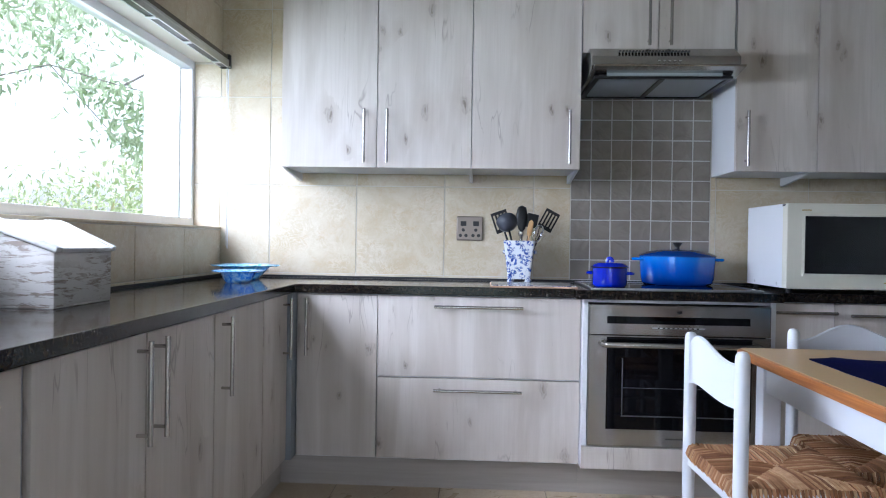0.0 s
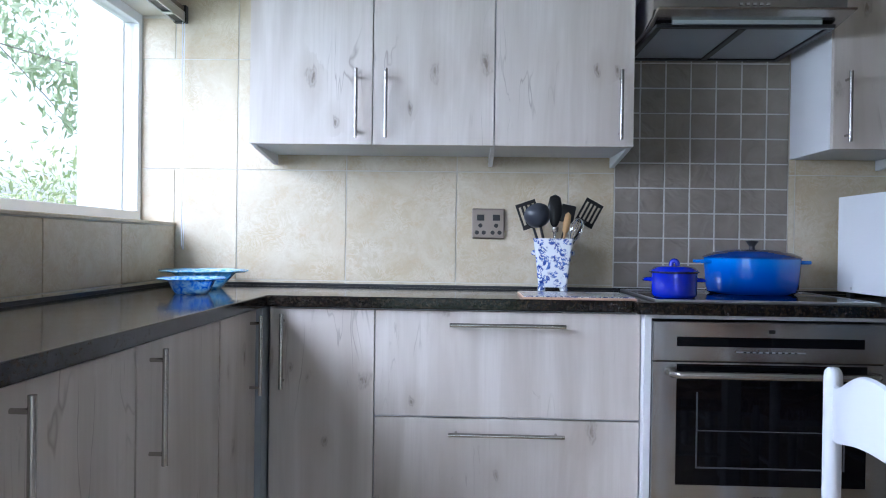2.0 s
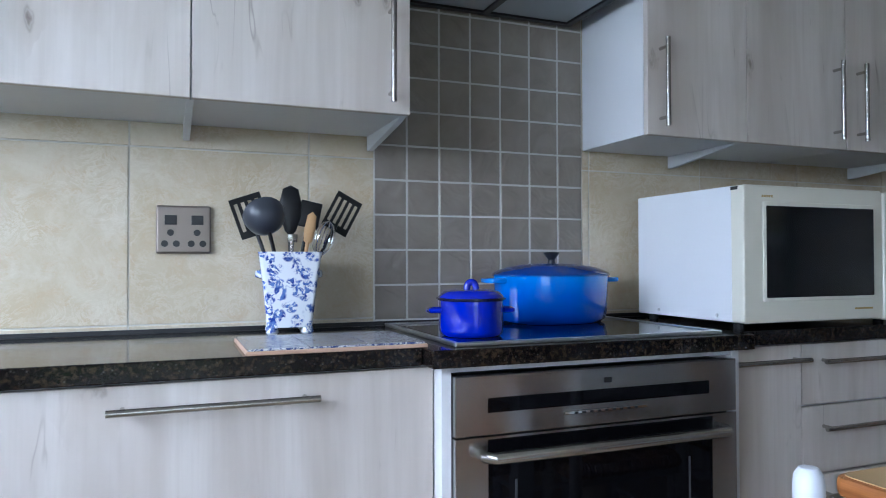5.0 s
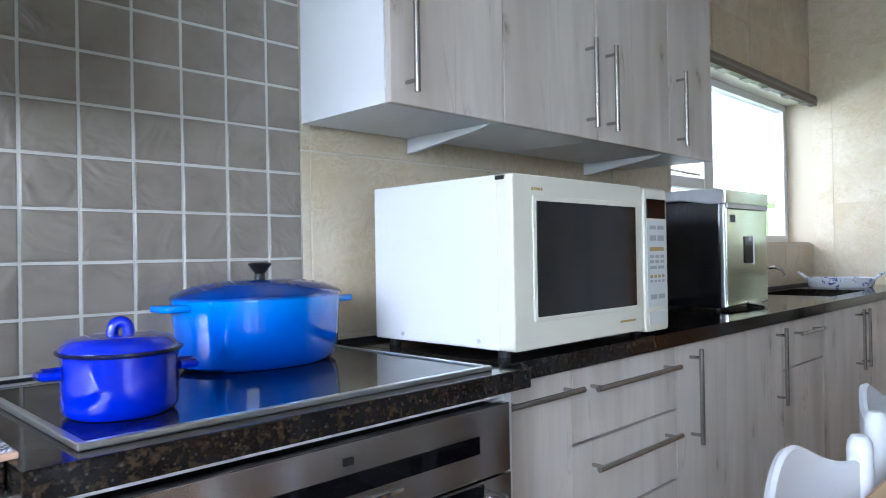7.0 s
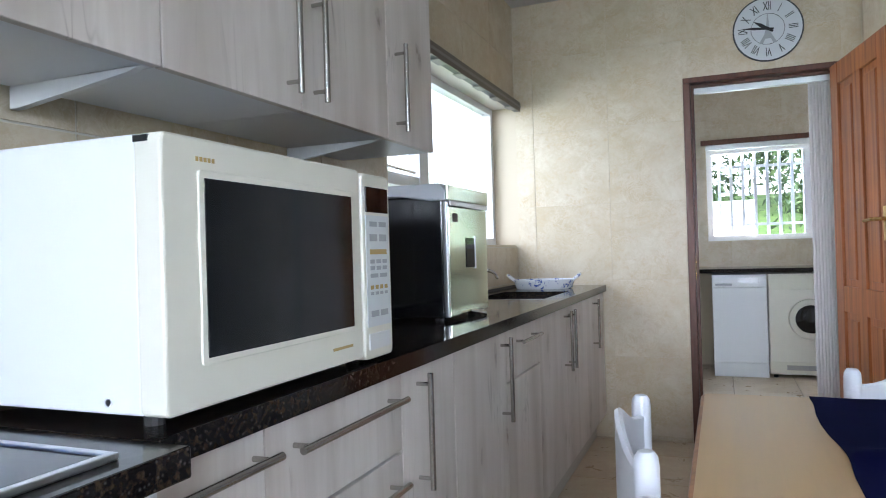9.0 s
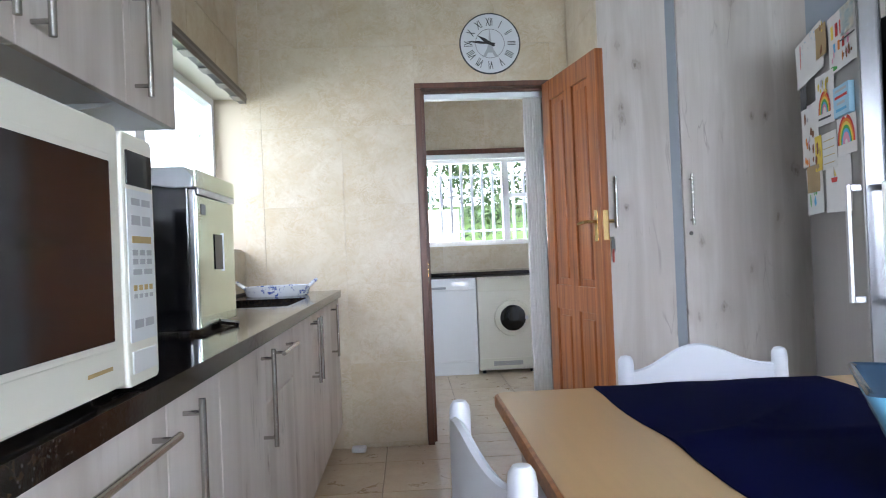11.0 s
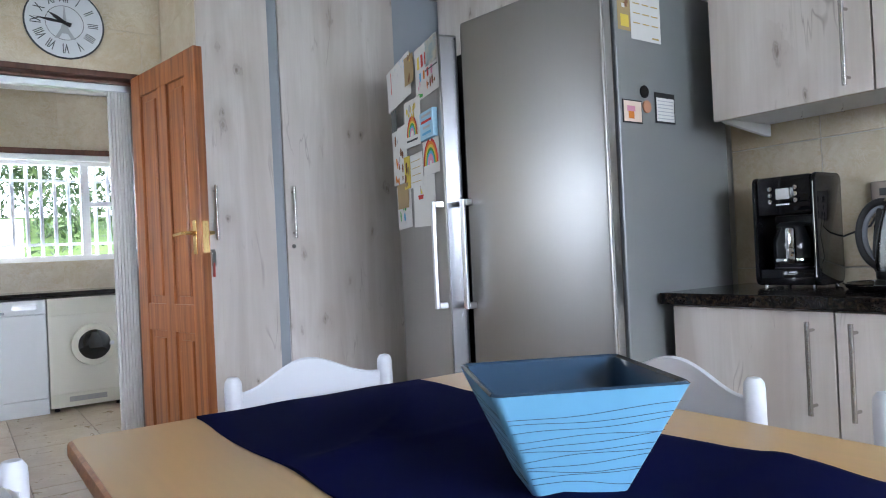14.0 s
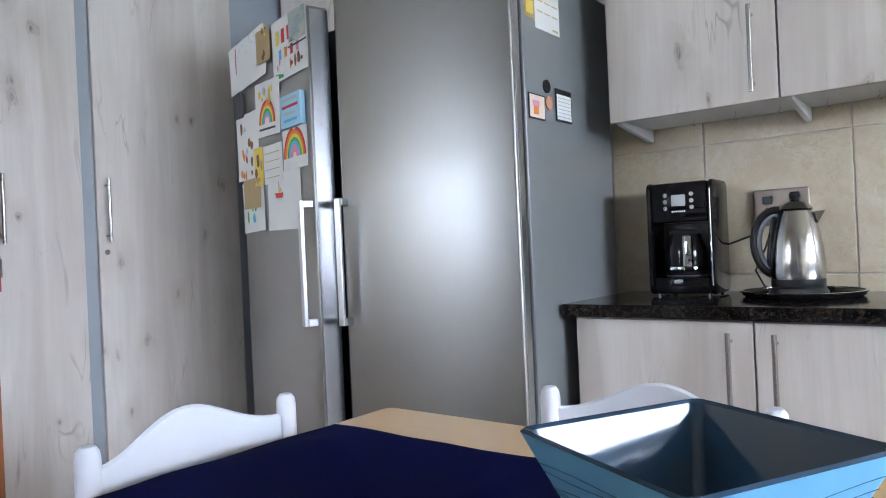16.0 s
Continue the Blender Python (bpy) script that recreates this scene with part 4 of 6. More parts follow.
tall2 = unit("tall_cupboard", (TX, 1.794, 0), -90, 0.66, 0.1, 2.5, 0.55, [(0, 0.66, 0.1, 2.498, "door", 0.035, 1.3, 0.25, True)], "tall whitewashed wood-look cupboard with a small lock", GT, "white_board", "tall cupboard")
part("lock", rod((0.032, 0.001, 1.135), (0.032, -0.006, 1.135), 0.01, 14), "handle", tall2)
structure("plinth", boxes((TX + 0.05, TX + 0.065, 1.135, 2.188, 0, 0.099)), "grey_plinth", "kickboard under the tall cupboards", "plinth")
tagged(part("end_panel", boxes((TX + 0.02, TX + 0.038, SY + 0.002, 1.132, 0.0, 2.5)), "grey_board"), "blue-grey niche side panel", "panel")
unit("wall_cabinet", (4.62, 0.84, 0), 180, 0.84, 2.02, 2.5, 0.19, [(0, 0.84, 2.02, 2.498, "door", 0, 0, 0, True)], "whitewashed wood-look cabinet over the fridges", GU)
unit("wall_cabinet", (3.78, 0.84, 0), 180, 0.84, 2.02, 2.5, 0.19, [(0, 0.84, 2.02, 2.498, "door", 0, 0, 0, True)], "whitewashed wood-look cabinet over the fridges", GU)

# south run, facing north: local x runs west
SF, SU, SUZ = 1.172, 0.972, 1.472


def south(x1, x0, hx):
    unit("base_cabinet", (x1, SF, 0), 180, x1 - x0, 0.14, 0.86, 0.5, [(0, x1 - x0, Z0, Z1, "door", x1 - hx, 0.7, 0.26, True)], BL, GB)


south(2.89, 2.372, 2.43)
south(2.37, 1.85, 2.315)
south(1.848, 1.33, 1.39)
structure("plinth", boxes((1.34, 2.89, 1.10, 1.115, 0, 0.139)), "grey_plinth", "grey kickboard under the south cabinets", "plinth")
worktop("worktop", prism([(1.3, SY + 0.0065), (2.925, SY + 0.0065), (2.925, 1.195), (1.3, 1.195)], CT0, CT1, "z", 0.003), "polished black-brown granite worktop of the coffee corner")
for x1, x0, hx in ((2.838, 2.325, 2.39), (2.323, 1.81, 1.86), (1.808, 1.3, 1.75)):
    unit("wall_cabinet", (x1, SU, 0), 180, x1 - x0, SUZ + 0.012, 2.5, SU - SY - 0.008, [(0, x1 - x0, SUZ, 2.498, "door", x1 - hx, SUZ + 0.15, 0.25, True)], UL, GU)
for x0 in (2.815, 2.3, 1.79):
    tagged(part("shelf_bracket", prism([(SU - 0.022, SUZ + 0.011), (SY + 0.008, SUZ + 0.011), (SY + 0.008, SUZ - 0.032), (SY + 0.03, SUZ - 0.032), (SU - 0.05, SUZ - 0.001)], x0, x0 + 0.016, "x", 0.001), "white_board"), "pale melamine gusset under the wall cabinet", "bracket", "gussets")

# ---- more materials ----
M["delft"] = material("blue_white_porcelain", (0.75, 0.77, 0.8), 0.12)
w = Web(M["delft"])
v = w.coords((1, 1, 1), False)
petal = w.node("ShaderNodeTexVoronoi", Scale=34.0, Randomness=0.8)
w.join(v, petal.inputs["Vector"])
blot = w.ramp(w.noise(v, 62, 4, 0.7, 1.2), (0.46, 0.0), (0.51, 1.0))
near = w.ramp(petal.outputs["Distance"], (0.46, 1.0), (0.58, 0.0))
ink_mix = w.mix(1.0, blot, near, "MULTIPLY")
w.color(w.mix(ink_mix, (0.72, 0.745, 0.78), w.ramp(w.noise(v, 90, 2), (0.4, (0.02, 0.05, 0.28)), (0.6, (0.12, 0.20, 0.50)))))
M["delft_dish"] = material("white_porcelain_blue_sprigs", (0.75, 0.77, 0.8), 0.12)
w = Web(M["delft_dish"])
v = w.coords((1, 1, 1), False)
sprig = w.mix(1.0, w.ramp(w.noise(v, 44, 4, 0.7, 1.0), (0.53, 0.0), (0.57, 1.0)), w.ramp(w.noise(v, 16, 2), (0.5, 0.0), (0.56, 1.0)), "MULTIPLY")
w.color(w.mix(sprig, (0.72, 0.745, 0.78), (0.05, 0.10, 0.38)))
M["delft_tile"] = material("blue_white_pattern_tile", (0.6, 0.6, 0.62), 0.15)
w = Web(M["delft_tile"])
v = w.coords((1, 1.6, 1), False)
w.color(w.mix(w.ramp(w.noise(v, 70, 4, 0.7, 2.0), (0.47, 0.0), (0.53, 1.0)), (0.62, 0.61, 0.60), (0.07, 0.09, 0.20)))
M["art_glass"] = material("blue_art_glass", (0.10, 0.32, 0.80), 0.08)
w = Web(M["art_glass"])
v = w.coords((1, 1, 1), False)
w.color(w.ramp(w.noise(v, 34, 5, 0.7, 1.0), (0.36, (0.02, 0.14, 0.85)), (0.46, (0.12, 0.42, 0.95)), (0.56, (0.6, 0.82, 0.97))))
w.b.inputs["Transmission Weight"].default_value = 0.5
M["lagoon_glass"] = material("turquoise_art_glass", (0.2, 0.55, 0.75), 0.08)
w = Web(M["lagoon_glass"])
w.color(w.ramp(w.noise(w.coords((1, 1, 1), False), 26, 5, 0.7, 1.0), (0.36, (0.05, 0.25, 0.85)), (0.46, (0.2, 0.6, 0.92)), (0.58, (0.7, 0.9, 0.96))))
w.b.inputs["Transmission Weight"].default_value = 0.5
M["worn_white"] = material("distressed_white_wood", (0.68, 0.67, 0.66), 0.6)
w = Web(M["worn_white"])
worn = w.noise(w.coords((9, 9, 52), False), 1.4, 5, 0.7, 0.6)
patch = w.noise(w.coords((3, 3, 3), False), 2.0, 3)
w.color(w.mix(w.mix(1.0, w.ramp(worn, (0.5, 0.0), (0.58, 0.9)), w.ramp(patch, (0.36, 0.15), (0.5, 1.0)), "MULTIPLY"), (0.63, 0.61, 0.595), (0.27, 0.215, 0.18)))
w.bump(worn, 0.001, 0.5)
# lid copy of the worn white: some wear, whitened for the glare on top
M["lit_worn_lid"] = material("light_blown_worn_lid", (0.7, 0.7, 0.695), 0.6)
w = Web(M["lit_worn_lid"])
worn = w.noise(w.coords((10, 3, 20), False), 1.5, 5, 0.7, 0.6)
w.color(w.ramp(worn, (0.55, (0.7, 0.7, 0.69)), (0.72, (0.42, 0.37, 0.33))))
M["kraft"] = material("brown_card", (0.36, 0.26, 0.13), 0.8)
M["photo_dark"] = material("dark_photo", (0.05, 0.055, 0.06), 0.4)
M["photo_sea"] = material("seaside_photo", (0.2, 0.26, 0.26), 0.3)
w = Web(M["photo_sea"])
w.color(w.ramp(w.noise(w.coords((6, 6, 14)), 1.5, 4), (0.35, (0.05, 0.06, 0.05)), (0.5, (0.22, 0.30, 0.32)), (0.65, (0.42, 0.38, 0.28))))
for key, col in {"red": (0.5, 0.04, 0.03), "orange": (0.62, 0.19, 0.02), "yellow": (0.66, 0.5, 0.07), "green": (0.08, 0.36, 0.08), "sky": (0.12, 0.38, 0.62), "pink": (0.6, 0.25, 0.36), "brown": (0.2, 0.09, 0.04), "grey": (0.3, 0.3, 0.3), "copper": (0.45, 0.22, 0.13), "pale_blue": (0.32, 0.52, 0.66)}.items():
    M["c_" + key] = material("crayon_" + key, col, 0.8)

# ---- things on the north and west worktops ----
bread = thing("bread_bin", (-0.866, 2.318, 0.9), "distressed white wooden bread bin with a sloping lid", "bread bin")
part("box", prism([(0.0, 0.004), (0.211, 0.004), (0.211, 0.15), (0.05, 0.205), (0.0, 0.205)], 0.0, 0.286, "y", 0.008), "worn_white", bread, "", True)
lid = part("lid", prism([(0.217, 0.1485), (0.221, 0.16), (0.05, 0.237), (0.0, 0.237), (0.0, 0.2055), (0.05, 0.2055)], 0.019, 0.267, "y", 0.003), "lit_worn_lid", bread)
for y in (-0.008, 0.2675):
    part("lid_end", prism([(0.218, 0.148), (0.225, 0.163), (0.05, 0.242), (0.0, 0.242), (0.0, 0.2055), (0.05, 0.2055)], y, y + 0.0265, "y", 0.006), "lit_worn_lid", lid, "", True)
part("finger_slot", boxes((0.012, 0.026, 0.10, 0.18, 0.2365, 0.239)), "black", lid)
part("base_rim", boxes((0.002, 0.209, 0.002, 0.284, 0.0, 0.008), bevel=0.003), "worn_white", bread)


def flared_bowl(name_label, at, rim, high, foot, mat):
    """Art-glass bowl with a wide, gently waved rim."""
    g = thing("glass_bowl", at, name_label, "bowl", "glass bowls")
    h = high
    bm = lathe([(0, 0), (foot, 0), (foot + 0.006, 0.006), (rim * 0.66, h * 0.74), (rim * 0.72, h * 0.85), (rim * 0.97, h * 0.9), (rim, h * 0.95), (rim * 0.97, h), (rim * 0.7, h * 0.94), (rim * 0.62, h * 0.78), (foot, 0.012), (0, 0.009)], 72)
    for q in bm.verts:
        r = math.hypot(q.co.x, q.co.y)
        if r > rim * 0.69:
            q.co.z += 0.0009 * math.sin(11 * math.atan2(q.co.y, q.co.x)) * (r / rim)
    part("bowl", bm, mat, g, "", True)


flared_bowl("flared blue art-glass bowl on the worktop", (-0.605, 3.57, 0.9), 0.113, 0.054, 0.052, "art_glass")
flared_bowl("wide turquoise art-glass dish with a waved rim", (-0.665, 3.845, 0.9), 0.164, 0.07, 0.06, "lagoon_glass")


def socket(at, rz, wide=0.132, high=0.122, label="double wall socket with a brushed bronze plate"):
    s = thing("wall_socket", at, label, "wall socket", rz=rz)
    M.setdefault("bronze", material("brushed_bronze_plate", (0.27, 0.225, 0.195), 0.36, 0.8))
    pl = part("plate", box(-wide / 2, wide / 2, -0.012, 0, -high / 2, high / 2, bevel=0.0055, seg=3), "bronze", s)
    for k in (-1, 1):
        part("switch", boxes((k * wide * 0.24 - 0.014, k * wide * 0.24 + 0.015, -0.017, -0.0118, 0.012, 0.036), bevel=0.001), "black", pl)
        for dx, dz in ((0, -0.008), (-0.014, -0.036), (0.014, -0.036)):
            part("pin_hole", rod((k * wide * 0.24 + dx, -0.0115, dz), (k * wide * 0.24 + dx, -0.0132, dz), 0.0085, 12), "black", pl)
    return s


socket((0.408, NY - 0.006, 1.163), 0)
socket((2.40, SY + 0.006, 1.175), 180, 0.17, 0.12)

holder = thing("utensil_pot", (0.655, 3.945, 0.9), "square blue and white porcelain utensil pot on feet", "utensil pot", rz=-6)


def square_pot(b, t, z0, z1, wall):
    bm = bmesh.new()
    rings = []
    for h, z in ((b, z0), (b + (t - b) * 0.5 - 0.003, (z0 + z1) / 2), (t - 0.004, z1 - 0.012), (t, z1), (t - wall, z1), (b - wall, z0 + wall)):
        o = round_rect(-h / 2, h / 2, -h / 2, h / 2, 0.01, 3)
        rings.append([bm.verts.new((x, y, z)) for x, y in o])
    for p, q in zip(rings, rings[1:]):
        for i in range(len(p)):
            bm.faces.new((p[i], p[(i + 1) % len(p)], q[(i + 1) % len(q)], q[i]))
    bm.faces.new(rings[0])
    bm.faces.new(rings[-1])
    return bm


part("pot", square_pot(0.108, 0.152, 0.02, 0.205, 0.006), "delft", holder, "", True)
for sx in (-1, 1):
    for sy in (-1, 1):
        part("foot", lathe([(0, 0), (0.010, 0), (0.016, 0.008), (0.013, 0.02), (0, 0.024)], 12, at=(sx * 0.042, sy * 0.042, 0)), "delft", holder, "", True)
    part("lion_mask", lathe([(0, -0.012), (0.012, -0.008), (0.014, 0), (0.012, 0.008), (0, 0.012)], 10, at=(sx * 0.070, 0, 0.15)), "delft", holder, "", True)


def utensil(name, label, dx, dy, lean_x, lean_y, length, head, mat, head_mat=None, turn=0):
    """A utensil that leans in the pot; local z runs along the handle."""
    u = thing(name, (0.655 + dx, 3.945 + dy, 0.945), label, "kitchen utensil", "utensils in the pot")
    u.matrix_world = pose(0.655 + dx, 3.945 + dy, 0.945, lean_y, lean_x, turn)
    part("shaft", rod((0, 0, 0), (0, 0, length), 0.005, 8), mat, u)
    part("head", head, head_mat or mat, u, "", True)
    return u


def slotted(wide, high, z, n):
    """Flat blade with n slots, as one connected sheet."""
    bar = wide / (2 * n + 1)
    xs = [-wide / 2 + bar * i for i in range(2 * n + 2)]
    zs = [z, z + 0.018, z + high - 0.014, z + high]
    bm = bmesh.new()
    v = {(i, j): bm.verts.new((x, 0, h)) for i, x in enumerate(xs) for j, h in enumerate(zs)}
    for i in range(2 * n + 1):
        for j in range(3):
            if j != 1 or i % 2 == 0:
                bm.faces.new((v[i, j], v[i + 1, j], v[i + 1, j + 1], v[i, j + 1]))
    back = bmesh.ops.solidify(bm, geom=bm.faces[:], thickness=0.004)
    return bm


utensil("slotted_turner", "black slotted nylon turner", 0.0, 0.0, 28, 0, 0.26, slotted(0.074, 0.1, 0.245, 4), "black", turn=4)
utensil("slotted_turner", "black slotted nylon turner", -0.005, 0.01, -19, -4, 0.23, slotted(0.08, 0.105, 0.215, 4), "black", turn=-4)
utensil("spatula", "plain black nylon spatula in the pot", 0.005, 0.025, 12, -4, 0.25, boxes((-0.028, 0.028, -0.003, 0.003, 0.23, 0.30), bevel=0.002), "black")
utensil("spoon", "black nylon serving spoon", 0.005, 0.02, 1, -4, 0.25, lathe([(0, 0.2), (0.014, 0.215), (0.026, 0.25), (0.028, 0.29), (0.02, 0.325), (0, 0.335)], 16, sy=0.3), "black")
ladle = lathe([(0, 0.0), (0.027, 0.005), (0.045, 0.023), (0.051, 0.05), (0.048, 0.05), (0.042, 0.026), (0.024, 0.01), (0, 0.005)], 24)
bmesh.ops.transform(ladle, matrix=pose(0, -0.02, 0.235, -60, 0, 0), verts=ladle.verts)
# black ladle; the slate-blue sheen of its bowl is painted as base colour
utensil("ladle", "black nylon ladle in the pot", 0.0, -0.02, -15, 8, 0.245, ladle, "black", material("black_nylon_with_sheen", (0.045, 0.05, 0.065), 0.32))
utensil("wooden_spoon", "pale wooden spoon in the pot", 0.012, -0.015, 9, 4, 0.20, lathe([(0, 0.18), (0.011, 0.19), (0.014, 0.22), (0.011, 0.255), (0, 0.265)], 12, sy=0.45), material("spoon_wood", (0.50, 0.31, 0.14), 0.6))
whisk = bmesh.new()
for k in range(4):
    a = math.pi * k / 4
    tube([(0.026 * math.sin(t) * math.cos(a), 0.026 * math.sin(t) * math.sin(a), 0.16 + 0.045 * (1 - math.cos(t))) for t in [i * math.pi / 6 for i in range(13)]], 0.0014, 5, whisk)
utensil("whisk", "steel balloon whisk in the pot", 0.02, -0.01, 18, 4, 0.16, whisk, "chrome")
utensil("serving_fork", "steel serving fork in the pot", -0.005, -0.02, 2, 6, 0.19, boxes((-0.012, 0.012, -0.0015, 0.0015, 0.185, 0.205), bevel=0.001), "steel")

trivet = thing("trivet_panel", (0.51, 3.548, 0.9), "framed panel of blue and white patterned tiles lying on the worktop", "trivet")
part("tray", box(0, 0.372, 0, 0.26, 0, 0.008, bevel=0.002), material("terracotta_edge", (0.5, 0.32, 0.22), 0.6), trivet)
for i in range(3):
    part("tile", box(0.004 + 0.1218 * i, 0.1238 + 0.1218 * i, 0.004, 0.256, 0.008, 0.012, bevel=0.001), "delft_tile", trivet)

# pots on the hob
sp = thing("small_pot", (1.04, 3.68, 0.907), "small cobalt blue enamel pot with a lid", "pot")
part("body", lathe([(0, 0), (0.072, 0), (0.079, 0.006), (0.081, 0.014), (0.081, 0.086), (0.085, 0.09), (0.079, 0.09), (0.077, 0.012), (0, 0.006)], 40), "blue_enamel", sp, "", True)
part("rim", lathe([(0.081, 0.085), (0.088, 0.089), (0.088, 0.092), (0.08, 0.0925)], 40), "dark_rim", sp, "", True)
lid = part("lid", lathe([(0.084, 0.0925), (0.083, 0.096), (0.07, 0.108), (0.045, 0.112), (0.0, 0.113)], 40), "blue_enamel", sp, "", True)
part("lid_handle", tube([(-0.012, 0, 0.112)] + arc((0, 0, 0.119), 0.011, 160, 20, 8) + [(0.012, 0, 0.112)], 0.0088, 10), "blue_enamel", lid, "", True)
for s in (-1, 1):
    part("side_handle", tube([(s * 0.079, -0.024, 0.062), (s * 0.103, -0.018, 0.062), (s * 0.108, 0, 0.062), (s * 0.103, 0.018, 0.062), (s * 0.079, 0.024, 0.062)], 0.0065, 8), "blue_enamel", sp, "", True)
sp.rotation_euler.z = radians(-12)
sp.scale = (0.94, 0.94, 0.96)

bp = thing("casserole", (1.405, 3.93, 0.907), "oval shaded-blue cast iron casserole with a lid", "casserole")
A, B = 0.178, 0.122
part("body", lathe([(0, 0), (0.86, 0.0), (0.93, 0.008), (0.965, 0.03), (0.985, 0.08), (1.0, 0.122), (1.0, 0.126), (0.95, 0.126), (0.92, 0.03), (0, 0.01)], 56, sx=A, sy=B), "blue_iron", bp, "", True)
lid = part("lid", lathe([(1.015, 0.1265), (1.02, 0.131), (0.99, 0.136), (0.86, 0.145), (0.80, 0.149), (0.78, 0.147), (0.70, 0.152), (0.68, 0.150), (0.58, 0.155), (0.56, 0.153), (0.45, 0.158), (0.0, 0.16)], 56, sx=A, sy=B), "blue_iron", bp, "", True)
part("knob", lathe([(0.012, 0.158), (0.010, 0.170), (0.02, 0.183), (0.024, 0.188), (0.02, 0.191), (0, 0.192)], 24), "black", lid, "", True)
for s in (-1, 1):
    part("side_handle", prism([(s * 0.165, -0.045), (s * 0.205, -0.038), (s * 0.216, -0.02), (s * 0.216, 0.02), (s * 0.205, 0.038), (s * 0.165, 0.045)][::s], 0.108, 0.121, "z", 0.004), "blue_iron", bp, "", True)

bp.scale = (1, 1, 1.05)

# microwave
mw = thing("microwave", (1.752, 3.552, 0.9), "cream and white microwave oven with a dark glass door", "microwave")
MW, MH = 0.632, 0.362
part("case", box(0.004, MW - 0.012, 0.045, 0.44, 0.018, 0.018 + MH, bevel=0.004), "white_metal", mw)
door = part("door", prism(round_rect(0, MW - 0.12, 0.018, 0.018 + MH, 0.01, 4), 0.0, 0.0445, "y", 0.004), "cream", mw)
part("bezel", prism(round_rect(0.064, MW - 0.148, 0.074, 0.018 + MH - 0.043, 0.006, 3), -0.003, 0.001, "y", 0.002), "cream", door)
part("glass", boxes((0.074, MW - 0.16, -0.0045, -0.0028, 0.084, 0.018 + MH - 0.054), bevel=0.0008), "mw_glass", door)
ctl = part("control_panel", prism(round_rect(MW - 0.118, MW, 0.012, 0.018 + MH - 0.004, 0.012, 4), -0.004, 0.0445, "y", 0.004), "cream", mw)
part("display", boxes((MW - 0.106, MW - 0.012, -0.0065, -0.0035, MH - 0.062, MH - 0.012), bevel=0.001), "dark_glass", ctl)
part("key_sheet", boxes((MW - 0.108, MW - 0.01, -0.0055, -0.0035, 0.075, MH - 0.068)), material("pale_key_sheet", (0.62, 0.65, 0.66), 0.35), ctl)
M["print_grey"] = material("grey_print", (0.36, 0.38, 0.40), 0.5)
M["print_gold"] = material("gold_print", (0.42, 0.30, 0.10), 0.5)
for z, n, mt, hh in ((0.277, 2, "print_grey", 0.010), (0.25, 2, "print_grey", 0.014), (0.222, 1, "print_gold", 0.010), (0.203, 3, "print_grey", 0.008), (0.19, 3, "print_grey", 0.008), (0.175, 2, "print_grey", 0.008), (0.152, 4, "print_gold", 0.008), (0.14, 4, "print_grey", 0.006), (0.10, 2, "print_grey", 0.012)):
    for k in range(n):
        wk = 0.08 / n
        part("key", boxes((MW - 0.098 + wk * k + 0.004, MW - 0.098 + wk * (k + 1) - 0.004, -0.0062, -0.0052, z - hh / 2, z + hh / 2)), mt, ctl)
part("open_button", box(MW - 0.104, MW - 0.014, -0.0065, -0.0035, 0.03, 0.062, bevel=0.001), material("button_white", (0.68, 0.69, 0.68), 0.4), ctl)
for k in range(5):
    part("logo_bar", boxes((0.062 + 0.008 * k, 0.067 + 0.008 * k, -0.001, 0.0005, MH - 0.014, MH - 0.008)), "print_gold", door)
part("model_print", boxes((0.40, 0.47, -0.001, 0.0005, 0.046, 0.051)), "print_gold", door)
part("hinge_cap", boxes((-0.001, 0.02, 0.02, 0.044, MH + 0.006, MH + 0.0145)), "black", mw)
for x, y in ((0.04, 0.06), (MW - 0.06, 0.06), (0.04, 0.41), (MW - 0.06, 0.41)):
    part("foot", rod((x, y, 0), (x, y, 0.019), 0.014, 12), "rubber", mw)
for y in (0.1, 0.34):
    part("screw", rod((0.0045, y, 0.034), (0.002, y, 0.034), 0.005, 8), "alu", mw)

# bread maker
bmk = thing("bread_maker", (3.09, 3.70, 0.9), "black and brushed-steel bread maker with a small viewing window", "bread maker")
part("body", box(0.006, 0.40, 0.014, 0.35, 0.009, 0.36, bevel=0.006), "gloss_black", bmk)
part("lid", prism([(0.0, 0.345), (0.0, 0.372), (0.02, 0.395), (0.33, 0.395), (0.355, 0.372), (0.355, 0.362), (0.16, 0.362), (0.05, 0.345)], 0.0, 0.406, "x", 0.003), material("silver_grey_lid", (0.50, 0.52, 0.55), 0.3, 0.4), bmk, "silver-grey lid")
# the greenish reflection on the polished front is put into its base colour
M["green_reflecting_steel"] = material("steel_with_green_reflection", (0.62, 0.68, 0.52), 0.13, 1.0)
part("front", prism([(0.018, 0.012), (0.388, 0.012), (0.388, 0.33), (0.018, 0.33)], -0.004, 0.012, "y", 0.003), "green_reflecting_steel", bmk)
part("lid_front", box(0.004, 0.402, -0.006, 0.0, 0.347, 0.39, bevel=0.002), "green_reflecting_steel", bmk)
part("edge_strip", boxes((0.0, 0.017, -0.003, 0.013, 0.012, 0.342), bevel=0.003), "alu", bmk)
part("viewing_window", boxes((0.165, 0.245, -0.0065, -0.0035, 0.15, 0.24), bevel=0.001), "dark_glass", bmk)
part("window_trim", boxes((0.245, 0.256, -0.008, -0.0035, 0.145, 0.245), bevel=0.001), "alu", bmk)
part("logo_plate", boxes((0.05, 0.09, -0.0055, -0.0035, 0.285, 0.31)), "black", bmk)
